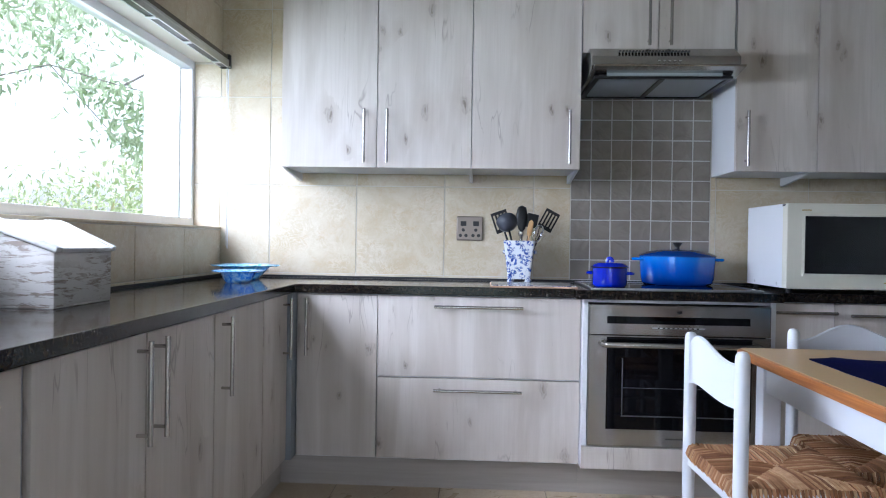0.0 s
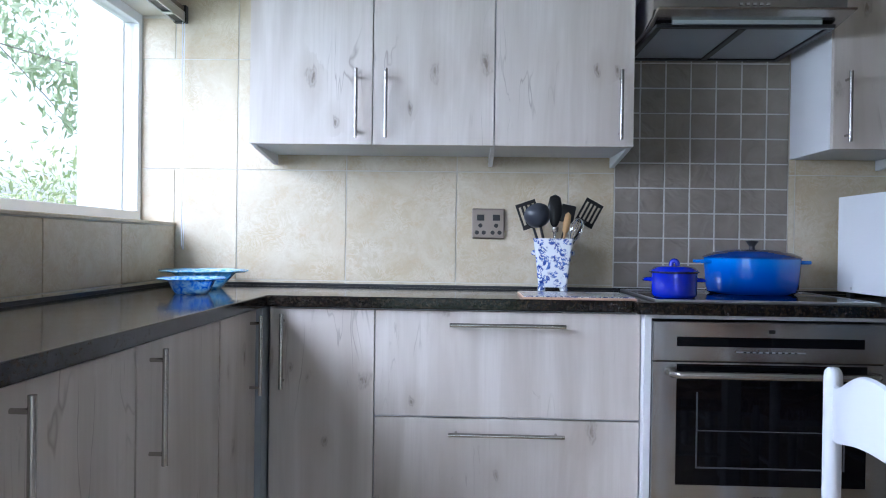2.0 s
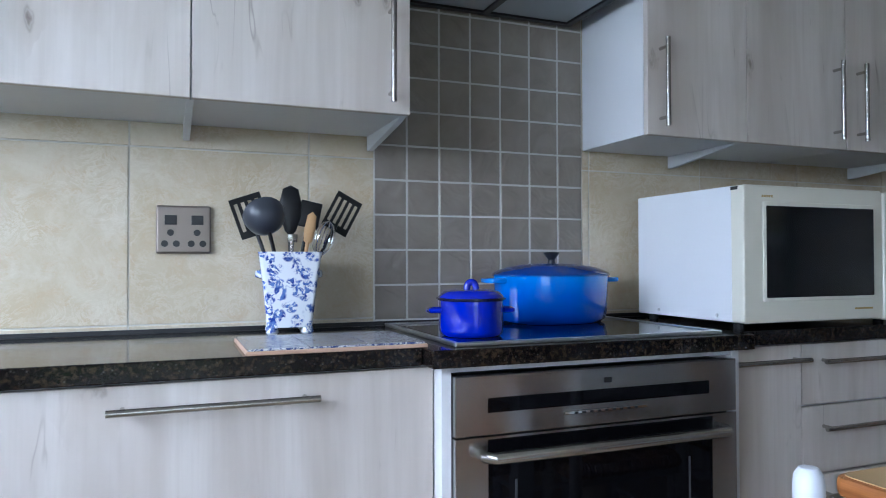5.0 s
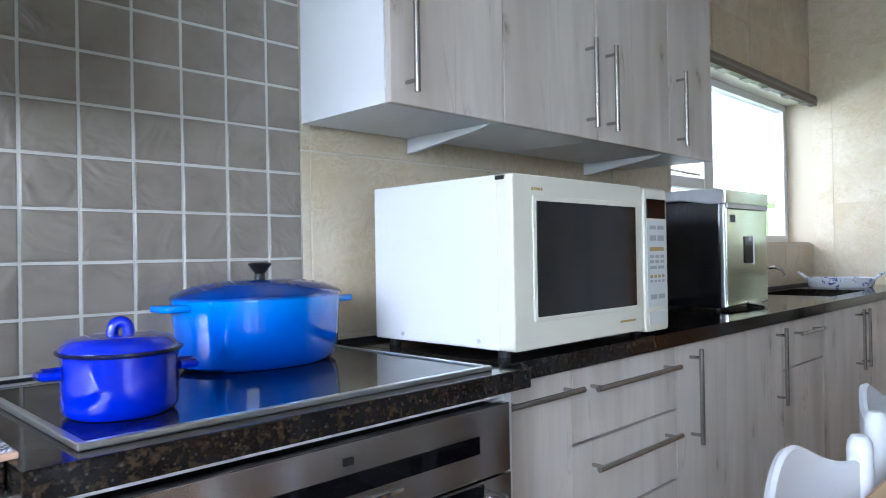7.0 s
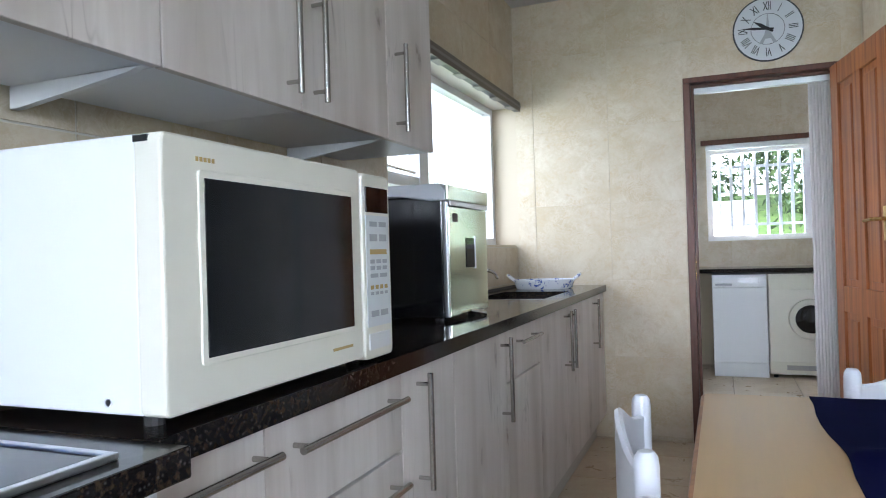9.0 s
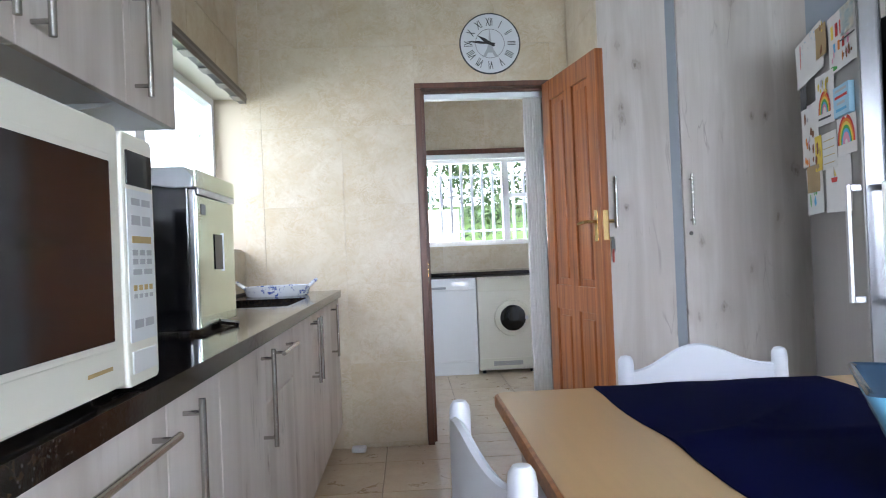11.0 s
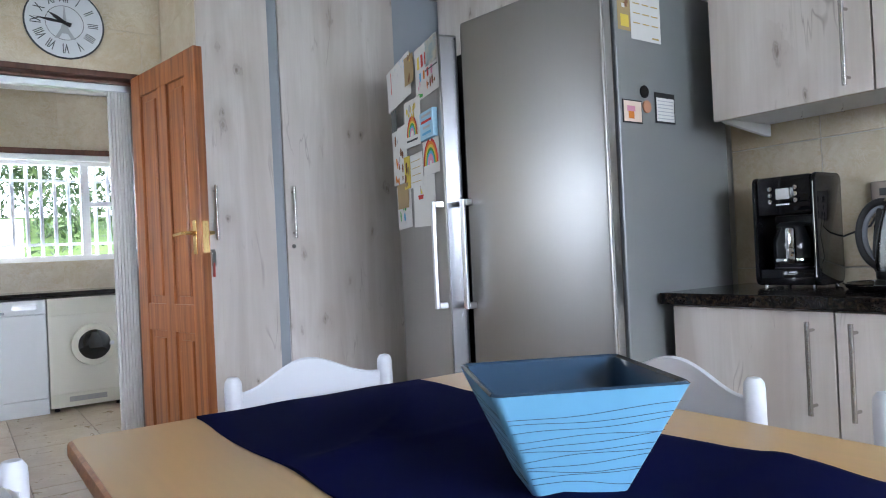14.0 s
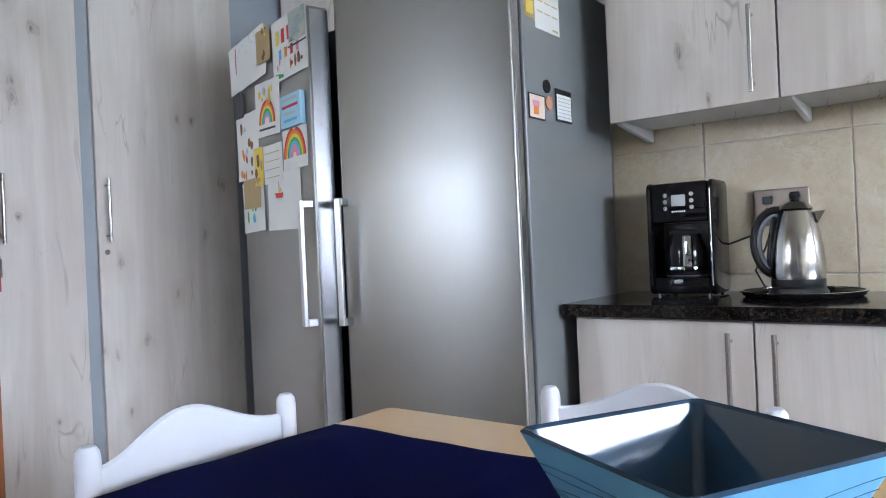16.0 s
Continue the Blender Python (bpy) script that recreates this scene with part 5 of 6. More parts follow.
part("hinge_bar", boxes((0.02, 0.39, -0.0085, -0.003, 0.331, 0.346), bevel=0.002), "alu", bmk)
for x in (0.05, 0.35):
    for y in (0.05, 0.3):
        part("foot", rod((x, y, 0), (x, y, 0.0095), 0.014, 12), "rubber", bmk)

part("front_foot", rod((0.2, -0.002, 0.016), (0.235, -0.045, 0.006), 0.008, 8), "chrome", bmk, "small chrome front foot")
bmk.scale = (1, 1, 1.1)

dish = thing("oval_dish", (4.9, 3.835, 0.9), "oval blue and white porcelain dish with two handles", "dish", rz=100)
part("dish", lathe([(0, 0), (0.88, 0), (0.93, 0.006), (1.0, 0.046), (1.01, 0.052), (0.985, 0.053), (0.97, 0.048), (0.90, 0.012), (0, 0.008)], 48, sx=0.168, sy=0.105), "delft_dish", dish, "", True)
for s in (-1, 1):
    part("handle", tube([(s * 0.158, -0.034, 0.044), (s * 0.186, -0.028, 0.066), (s * 0.2, -0.012, 0.078), (s * 0.2, 0.012, 0.078), (s * 0.186, 0.028, 0.066), (s * 0.158, 0.034, 0.044)], 0.0075, 8), "delft_dish", dish, "", True)

stop = thing("door_stop", (5.17, 3.47, 0.0), "small white plastic door stop on the floor", "door stop")
part("stop", box(-0.03, 0.03, -0.04, 0.04, 0.0, 0.03, bevel=0.008), "white_gloss", stop)

# wall clock
clock = thing("wall_clock", (EX - 0.006, 2.64, 2.275), "round white wall clock with Roman numerals and a dark rim", "wall clock", rz=-90)
M["dial"] = material("clock_dial", (0.60, 0.63, 0.66), 0.6)
M["dial_ink"] = material("clock_ink", (0.05, 0.055, 0.06), 0.6)
dial = part("dial", rod((0, 0, 0), (0, -0.012, 0), 0.17, 56), "dial", clock)
rim = bmesh.new()
tube([(0.171 * math.cos(2 * math.pi * i / 64), -0.008, 0.171 * math.sin(2 * math.pi * i / 64)) for i in range(65)], 0.0055, 6, rim)
part("rim", rim, "dial_ink", clock, "", True)
ring = bmesh.new()
tube([(0.083 * math.cos(2 * math.pi * i / 48), -0.0122, 0.083 * math.sin(2 * math.pi * i / 48)) for i in range(49)], 0.0012, 4, ring)
part("inner_ring", ring, "dial_ink", dial)
for i, num in enumerate(("XII", "I", "II", "III", "IIII", "V", "VI", "VII", "VIII", "IX", "X", "XI")):
    a = radians(30 * i)
    o = words(num, 0.066, (0.122 * math.sin(a), -0.0125, 0.126 * math.cos(a)), (90, 0, 0), "dial_ink", dial, "numeral", 0.0007)
    o.matrix_basis = pose(0.122 * math.sin(a), -0.0125, 0.122 * math.cos(a)) @ Matrix.Rotation(a, 4, "Y") @ pose(0, 0, 0, 90, 0, 0) @ Matrix.Diagonal((0.52, 1.0, 1.0, 1.0))
part("tower_print", prism([(-0.046, -0.078), (-0.018, -0.03), (-0.008, 0.01), (-0.002, 0.08), (0.002, 0.08), (0.008, 0.01), (0.018, -0.03), (0.046, -0.078), (0.026, -0.078), (0.013, -0.052), (-0.013, -0.052), (-0.026, -0.078)], -0.0135, -0.0118, "y"), "print_grey", dial)
for a, ln, wd in ((-84, 0.135, 0.0045), (-57, 0.085, 0.006)):
    o = part("clock_hand", prism([(-wd, -0.03), (wd, -0.03), (wd * 1.6, ln * 0.5), (0, ln), (-wd * 1.6, ln * 0.5)], -0.018, -0.0165, "y"), "black", clock)
    o.matrix_basis = Matrix.Rotation(radians(a), 4, "Y")
part("hub", rod((0, -0.012, 0), (0, -0.02, 0), 0.009, 14), "black", clock)

# ---- dining table ----
TX0, TX1, TY0, TY1 = 1.335, 2.925, 2.0, 2.965
table = thing("dining_table", ((TX0 + TX1) / 2, (TY0 + TY1) / 2, 0), "honey-coloured dining table with an orange wooden edge and white legs", "table")
tw, td = (TX1 - TX0) / 2, (TY1 - TY0) / 2
part("edge", prism(round_rect(-tw, tw, -td, td, 0.025, 5), 0.716, 0.7485, "z", 0.008), "pine_edge", table, "orange pine edge band", True)
part("tabletop", prism(round_rect(-tw + 0.009, tw - 0.009, -td + 0.009, td - 0.009, 0.02, 5), 0.740, 0.750, "z", 0.0008), "beech", table)
for s in (-1, 1):
    part("apron", boxes((-tw + 0.08, tw - 0.08, s * (td - 0.075) - 0.01, s * (td - 0.075) + 0.01, 0.62, 0.7155), bevel=0.002), "white_gloss", table)
    part("apron", boxes((s * (tw - 0.07) - 0.01, s * (tw - 0.07) + 0.01, -td + 0.08, td - 0.08, 0.62, 0.7155), bevel=0.002), "white_gloss", table)
    for q in (-1, 1):
        part("leg", boxes((s * (tw - 0.08) - 0.03, s * (tw - 0.08) + 0.03, q * (td - 0.085) - 0.03, q * (td - 0.085) + 0.03, 0, 0.7155), bevel=0.004), "white_gloss", table)

# navy runner with soft folds
bm = bmesh.new()
cx0, cx1, cy0, cy1, nx, ny = 1.47, 2.9, 2.18, 2.725, 72, 34
grid = []
for i in range(nx + 1):
    row = []
    for j in range(ny + 1):
        x, y = cx0 + (cx1 - cx0) * i / nx, cy0 + (cy1 - cy0) * j / ny
        e = min(i, nx - i, 4 * j, 4 * (ny - j)) / 8
        h = 0.003 + 0.011 * (1 - min(1, 2.2 * abs(noise.noise(Vector((x * 2.4 + y * 1.1, y * 1.7, 3)))))) ** 3 + 0.012 * max(0, noise.noise(Vector((x * 2.2 + y * 1.5, y * 0.8, 7))))
        if abs(x - 2.44) < 0.02 or abs(x - 1.95) < 0.02:
            h += 0.0025
        y += 0.012 * noise.noise(Vector((x * 7, j * 0.02, 1)))
        x += 0.012 * noise.noise(Vector((y * 7, i * 0.02, 2)))
        row.append(bm.verts.new((x, y, 0.7512 + h * min(1, 0.35 + e))))
    grid.append(row)
for i in range(nx):
    for j in range(ny):
        bm.faces.new((grid[i][j], grid[i + 1][j], grid[i + 1][j + 1], grid[i][j + 1]))
low = bmesh.ops.extrude_face_region(bm, geom=list(bm.faces))
for q in low["geom"]:
    if isinstance(q, bmesh.types.BMVert):
        q.co.z = 0.7505
tagged(part("table_runner", bm, "navy", None, "", True), "creased navy blue cotton cloth on the dining table", "table runner")

bowl = thing("square_bowl", (2.104, 2.464, 0.757), "flared square light-blue ceramic bowl with fine dark lines", "bowl", rz=-28)
BR, BB, BHT = 0.2454, 0.124, 0.1415


bm = bmesh.new()
rr = []
for h, z in ((BB, 0.0), (BB + 0.25 * (BR - BB) , 0.25 * BHT), (BB + 0.6 * (BR - BB), 0.6 * BHT), (BR, BHT)):
    rr.append([bm.verts.new((x, y, z)) for x, y in round_rect(-h / 2, h / 2, -h / 2, h / 2, 0.012, 4)])
for p, q in zip(rr, rr[1:]):
    for i in range(len(p)):
        bm.faces.new((p[i], p[(i + 1) % len(p)], q[(i + 1) % len(q)], q[i]))
bm.faces.new(rr[0])
part("outside", bm, "bowl_blue", bowl, "", True)
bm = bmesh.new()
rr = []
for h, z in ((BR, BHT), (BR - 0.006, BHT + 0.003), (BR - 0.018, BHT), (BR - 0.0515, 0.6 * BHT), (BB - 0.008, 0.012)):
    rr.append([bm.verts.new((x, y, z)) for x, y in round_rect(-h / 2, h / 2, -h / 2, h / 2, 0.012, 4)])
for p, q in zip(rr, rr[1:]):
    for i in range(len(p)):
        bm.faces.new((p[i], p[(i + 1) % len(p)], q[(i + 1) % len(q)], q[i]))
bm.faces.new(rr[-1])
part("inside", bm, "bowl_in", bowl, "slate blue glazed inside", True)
rnd = random.Random(5)
for side in range(4):
    for k in range(11):
        f0 = 0.13 + 0.068 * k + rnd.uniform(-0.02, 0.02)
        tilt, ph, am = rnd.uniform(-0.05, 0.05), rnd.uniform(0, 6), rnd.uniform(0.006, 0.02)
        pts = []
        for i in range(15):
            s = -0.94 + 1.88 * i / 14
            f = min(0.95, max(0.06, f0 + tilt * s + am * math.sin(3.2 * s + ph)))
            hw = (BB + f * (BR - BB)) / 2
            q = Vector((s * hw, -hw - 0.0002, f * BHT))
            pts.append(Matrix.Rotation(side * math.pi / 2, 3, "Z") @ q)
        part("glaze_line", tube(pts, 0.00042, 4), "ink", bowl)


# ---- chairs ----
def chair(at, rz):
    c = thing("dining_chair", at, "white painted dining chair with a woven rush seat and arched back", "chair", "chairs round the table", rz=rz)
    post = [(0, 0), (0.016, 0), (0.0185, 0.02), (0.0195, 0.44), (0.0195, 0.79), (0.018, 0.803), (0.012, 0.812), (0, 0.815)]
    for s in (-1, 1):
        part("back_post", lathe(post, 18, at=(s * 0.203, 0, 0)), "white_gloss", c, "", True)
        part("front_leg", lathe([(0, 0), (0.015, 0), (0.0185, 0.02), (0.0185, 0.425), (0.014, 0.433), (0, 0.435)], 16, at=(s * 0.203, 0.375, 0)), "white_gloss", c, "", True)
        part("seat_rail", rod((s * 0.203, 0, 0.425), (s * 0.203, 0.375, 0.425), 0.012, 10), "white_gloss", c, "", True)
        part("side_stretcher", rod((s * 0.203, 0, 0.22), (s * 0.203, 0.375, 0.22), 0.009, 10), "white_gloss", c, "", True)
    part("front_stretcher", rod((-0.203, 0.375, 0.26), (0.203, 0.375, 0.26), 0.009, 10), "white_gloss", c, "", True)
    bm = boxes((-0.19, 0.19, -0.009, 0.009, 0.385, 0.425), bevel=0.002)
    part("seat_rail", bm, "white_gloss", c)
    bm = bmesh.new()
    a, n = [], 22
    for i in range(n + 1):
        u = -1 + 2 * i / n
        bow = -0.042 * (1 - u * u)
        top = 0.772 + 0.052 * (0.5 + 0.5 * math.cos(math.pi * min(1, abs(u) * 1.08)))
        low = 0.655 + 0.028 * (0.5 + 0.5 * math.cos(math.pi * abs(u)))
        x = u * 0.19
        a.append([bm.verts.new((x, bow + dy, z)) for dy, z in ((-0.007, low), (0.007, low), (0.007, top), (0.0, top + 0.004), (-0.007, top))])
    for p, q in zip(a, a[1:]):
        for i in range(5):
            bm.faces.new((p[i], p[(i + 1) % 5], q[(i + 1) % 5], q[i]))
    bm.faces.new(a[0])
    bm.faces.new(a[-1])
    part("back_slat", bm, "white_gloss", c, "", True)
    # rush: strands run from each rail in to the seam between the four fields
    bm = bmesh.new()
    x0, x1, y0, y1, zc, zt = -0.205, 0.205, -0.005, 0.385, 0.424, 0.447
    mx, my = 0.0, (y0 + y1) / 2
    for side in range(4):
        m = 36
        for i in range(m):
            f = (i + 0.5) / m
            t = 2 * min(f, 1 - f)
            if side in (0, 2):
                x = x0 + (x1 - x0) * f
                ye = y0 if side == 0 else y1
                yi = ye + (my - ye) * t * 0.98
                pts = [(x, ye + (0.004 if side == 0 else -0.004), zc - 0.022), (x, ye + (-0.008 if side == 0 else 0.008), zc), (x, ye, zt - 0.002), (x, (ye + yi) / 2, zt + 0.004), (x, yi, zt - 0.003)]
            else:
                y = y0 + (y1 - y0) * f
                xe = x0 if side == 1 else x1
                xi = xe + (mx - xe) * t * 0.98
                pts = [(xe + (0.004 if side == 1 else -0.004), y, zc - 0.022), (xe + (-0.008 if side == 1 else 0.008), y, zc), (xe, y, zt - 0.002), ((xe + xi) / 2, y, zt + 0.004), (xi, y, zt - 0.003)]
            j = rnd.uniform(-0.0015, 0.0015)
            tube([(p[0] + j, p[1] + j, p[2] + rnd.uniform(-0.001, 0.001)) for p in pts], 0.0058, 5, bm)
    part("seat", bm, "rush", c, "woven rush seat", True)["kind"] = "stuff"
    return c


first = chair((2.355, 1.935, 0), 0)
copy_thing(first, pose(1.735, 1.92, 0))
copy_thing(first, pose(2.352, 3.045, 0, 0, 0, 187))
copy_thing(first, pose(1.745, 2.995, 0, 0, 0, 180))
copy_thing(first, pose(2.985, 2.425, 0, 0, 0, 94))
copy_thing(first, pose(1.157, 2.64, 0, 0, 0, -88))

# ---- fridge and freezer ----
FRONT = 1.335
M["edge_steel"] = material("satin_door_edge", (0.31, 0.315, 0.33), 0.26, 1.0)


def fridge(x0, x1, high, hinge_left, ajar, label, thick=0.062, back=0.0):
    """A tall cabinet with one steel door; hinge_left: the hinge is at x0."""
    t = thing("fridge", (x0, FRONT - back, 0), label, "fridge", "fridges")
    wide = x1 - x0
    part("body", box(0, wide, -0.60, 0, 0.03, high, bevel=0.006), "fridge_side", t)
    part("gasket", boxes((0.015, wide - 0.015, 0.0005, 0.012, 0.08, high - 0.01)), "rubber", t)
    part("plinth", boxes((0.02, wide - 0.02, -0.56, -0.03, 0, 0.0295)), "black", t)
    d = part("door", box(0, wide, 0, thick, 0.075, high + 0.004, bevel=0.009, seg=3), "steel_v", t, "brushed steel door", True)
    hx = 0 if hinge_left else wide
    d.matrix_basis = pose(hx, 0.014, 0) @ pose(0, 0, 0, 0, 0, ajar if hinge_left else -ajar) @ pose(-hx, 0, 0)
    part("edge_trim", box(-0.0025 if not hinge_left else wide - 0.004, 0.004 if not hinge_left else wide + 0.0025, 0.006, thick - 0.005, 0.085, high - 0.006, bevel=0.002), "edge_steel", d)
    part("hinge_trim", box(-0.002 if hinge_left else wide - 0.003, 0.003 if hinge_left else wide + 0.002, 0.012, thick - 0.012, 0.085, high - 0.006, bevel=0.001), "alu", d)
    gx = wide - 0.016 if hinge_left else 0.028
    grip = boxes((gx - 0.011, gx + 0.011, thick + 0.036, thick + 0.05, 0.85, 1.27), (gx - 0.011, gx + 0.011, thick, thick + 0.036, 0.85, 0.874), (gx - 0.011, gx + 0.011, thick, thick + 0.036, 1.246, 1.27), bevel=0.003)
    part("handle", grip, "alu", d, "square aluminium handle")
    return t, d


fr1, door1 = fridge(2.94, 3.583, 1.95, True, 7.2, "tall brushed-steel fridge standing beside the coffee corner")
fr2, door2 = fridge(3.592, 4.192, 1.918, False, 14, "tall brushed-steel freezer with its door covered in drawings", 0.08, 0.018)
bpy.context.view_layer.update()
DOOR2 = door2.matrix_world.copy() @ pose(0, 0.0815, 0)


def sheet(x0, x1, z0, z1, mat, depth=0.0, turn=0.0, name="drawing", label="child's drawing on white paper stuck to the freezer", lift=0.0):
    """A slightly curled sheet on the freezer door."""
    bm = bmesh.new()
    n = 6
    g = [[bm.verts.new(((x1 - x0) * (i / n - 0.5), (0.0012 + 0.006 * ((j / n - 0.5) * 2) ** 4 * (0.4 + 0.6 * (i % 2)) * 0.6 if not depth else depth), (z1 - z0) * (j / n - 0.5))) for j in range(n + 1)] for i in range(n + 1)]
    for i in range(n):
        for j in range(n):
            bm.faces.new((g[i][j], g[i + 1][j], g[i + 1][j + 1], g[i][j + 1]))
    ex = bmesh.ops.extrude_face_region(bm, geom=list(bm.faces))
    for q in ex["geom"]:
        if isinstance(q, bmesh.types.BMVert):
            q.co.y -= 0.0006 if not depth else depth - 0.0004
    ob = tagged(part(name, bm, mat), label, "drawing" if name == "drawing" else "card", "papers on the freezer")
    ob.matrix_world = DOOR2 @ pose((x0 + x1) / 2, lift, (z0 + z1) / 2) @ Matrix.Rotation(radians(turn), 4, "Y")
    return ob


def mark(owner, outline, mat, y=0.0035, name="mark"):
    part(name, prism(outline, y, y + 0.0004, "y"), mat, owner)


def rainbow(owner, cx, cz, r, colours=("c_red", "c_orange", "c_yellow", "c_green", "c_sky", "c_pink")):
    for k, c in enumerate(colours):
        a, b = r * (1 - 0.12 * k), r * (1 - 0.12 * (k + 1))
        o = [(cx + a * math.cos(math.pi * i / 12), cz + 1.25 * a * math.sin(math.pi * i / 12)) for i in range(13)]
        o += [(cx + b * math.cos(math.pi * i / 12), cz + 1.25 * b * math.sin(math.pi * i / 12)) for i in range(12, -1, -1)]
        mark(owner, o, M[c], name="rainbow_band")


def blobs(owner, wide, high, n, seed, cols, low=-0.45, top=0.45, size=0.012):
    q = random.Random(seed)
    for _ in range(n):
        cx, cz = q.uniform(-0.4, 0.4) * wide, q.uniform(low, top) * high
        a, b = q.uniform(0.4, 1.2) * size, q.uniform(0.6, 2.0) * size
        mark(owner, [(cx + a * math.cos(t) * q.uniform(0.7, 1.1), cz + b * math.sin(t) * q.uniform(0.7, 1.1)) for t in [k * math.pi / 3.5 for k in range(7)]], M[q.choice(cols)])


s = sheet(0.338, 0.68, 1.755, 1.945, "paper", 0, 4)
blobs(s, 0.3, 0.22, 26, 3, ["print_grey", "c_sky"], 0.1, 0.42, 0.0035)
mark(s, [(0.10, -0.02), (0.108, -0.02), (0.10, 0.08), (0.092, 0.08)], M["c_red"])
s = sheet(0.283, 0.406, 1.808, 1.931, "kraft", 0, 0, "card", "brown printed card stuck to the freezer", 0.004)
blobs(s, 0.1, 0.15, 6, 8, ["c_brown", "c_yellow"], size=0.01)
s = sheet(0.002, 0.272, 1.712, 1.93, "paper", 0, 1)
for k, c in enumerate(("c_yellow", "c_red", "c_red", "c_orange")):
    mark(s, [(0.10 - 0.045 * k, 0.02), (0.075 - 0.045 * k, 0.02), (0.075 - 0.045 * k, 0.07), (0.10 - 0.045 * k, 0.07)], M[c], name="letter_bar")
for k, c in enumerate(("c_sky", "c_orange", "c_red", "c_pink")):
    mark(s, [(0.08 - 0.045 * k, -0.035), (0.06 - 0.045 * k, -0.035), (0.06 - 0.045 * k, 0.0), (0.08 - 0.045 * k, 0.0)], M[c], name="letter_bar")
blobs(s, 0.26, 0.2, 8, 9, ["c_brown", "c_pink", "c_orange"], -0.42, -0.2, 0.013)
mark(s, [(0.05, -0.10), (0.15, -0.10), (0.15, -0.088), (0.10, -0.08), (0.05, -0.09)], M["c_green"])
s = sheet(0.004, 0.126, 1.823, 1.925, "photo_sea", 0, 0, "card", "dark-rimmed seaside photo stuck to the freezer", 0.006)
mark(s, [(-0.07, -0.068), (0.07, -0.068), (0.07, -0.062), (-0.07, -0.062)], M["black"], 0.0022)
s = sheet(0.55, 0.629, 1.641, 1.741, "photo_dark", 0, 0, "card", "small dark photo stuck to the freezer", 0.004)
s = sheet(0.43, 0.637, 1.394, 1.65, "paper", 0, 1)
blobs(s, 0.16, 0.28, 14, 4, ["c_pink", "c_orange", "c_brown", "print_grey"], -0.45, 0.3, 0.014)
s = sheet(0.228, 0.44, 1.535, 1.737, "paper", 0, -2, lift=0.002)
rainbow(s, 0.0, -0.055, 0.07)
mark(s, [(0.012 * math.cos(t) + 0.02, 0.016 * math.sin(t) + 0.066) for t in [k * math.pi / 6 for k in range(12)]], M["print_grey"], 0.006, "magnet")
blobs(s, 0.18, 0.17, 10, 5, ["c_yellow"], 0.1, 0.45, 0.010)
mark(s, [(-0.07, -0.078), (0.07, -0.078), (0.07, -0.07), (-0.07, -0.07)], M["dial_ink"], name="letter_bar")
s = sheet(0.04, 0.192, 1.532, 1.644, "c_pale_blue", 0.02, 0, "card", "blue thick motto plaque on the freezer", 0)
for k, (ww, c) in enumerate(((0.11, "print_grey"), (0.12, "c_red"), (0.08, "print_grey"), (0.10, "c_sky"))):
    mark(s, [(-ww / 2, 0.034 - 0.024 * k), (ww / 2, 0.034 - 0.024 * k), (ww / 2, 0.044 - 0.024 * k), (-ww / 2, 0.044 - 0.024 * k)], M[c], 0.0202, "letter_bar")
s = sheet(0.033, 0.22, 1.39, 1.531, "paper", 0, 0)
rainbow(s, 0.0, -0.03, 0.085, ("c_red", "c_orange", "c_yellow", "c_green", "c_sky", "c_pink", "c_pink"))
s = sheet(0.225, 0.386, 1.357, 1.499, "paper", 0, 0, "card", "white printed calendar sheet on the freezer", 0.002)
for k in range(4):
    mark(s, [(-0.06, -0.05 + 0.03 * k), (0.06, -0.05 + 0.03 * k), (0.06, -0.047 + 0.03 * k), (-0.06, -0.047 + 0.03 * k)], M["print_gold"], name="rule_line")
s = sheet(0.384, 0.466, 1.36, 1.503, "c_yellow", 0, 0, "card", "narrow yellow photo strip on the freezer", 0.004)
blobs(s, 0.06, 0.11, 6, 6, ["c_brown", "kraft"], size=0.012)
s = sheet(0.097, 0.365, 1.183, 1.391, "paper", 0, -1)
mark(s, [(0.07, 0.03), (0.0, 0.03), (0.01, 0.012), (0.06, 0.012)], M["c_red"])
mark(s, [(0.034, 0.03), (0.037, 0.03), (0.037, 0.07), (0.034, 0.07)], M["c_brown"])
mark(s, [(0.032, 0.035), (0.01, 0.035), (0.032, 0.06)], M["c_yellow"])
s = sheet(0.40, 0.60, 1.187, 1.385, "paper", 0, 2)
blobs(s, 0.17, 0.13, 8, 12, ["c_sky", "c_green", "c_pink"], -0.4, 0.35, 0.016)
s = sheet(0.42, 0.578, 1.278, 1.389, "kraft", 0, 0, "card", "small brown card on the freezer", 0.005)


def side_sheet(y0, y1, z0, z1, mat, label, category="card", thick=0.003):
    ob = tagged(part("magnet_card", box(-thick, -0.0002, -(y1 - y0) / 2, (y1 - y0) / 2, -(z1 - z0) / 2, (z1 - z0) / 2, bevel=0.0005, seg=1), mat), label, category, "magnets on the fridge side")
    ob.matrix_world = pose(2.94, (y0 + y1) / 2, (z0 + z1) / 2)
    return ob


def side_mark(owner, y0, y1, z0, z1, mat, thick=0.003):
    part("print_bar", boxes((-thick - 0.0004, -thick + 0.0001, y0, y1, z0, z1)), mat, owner)


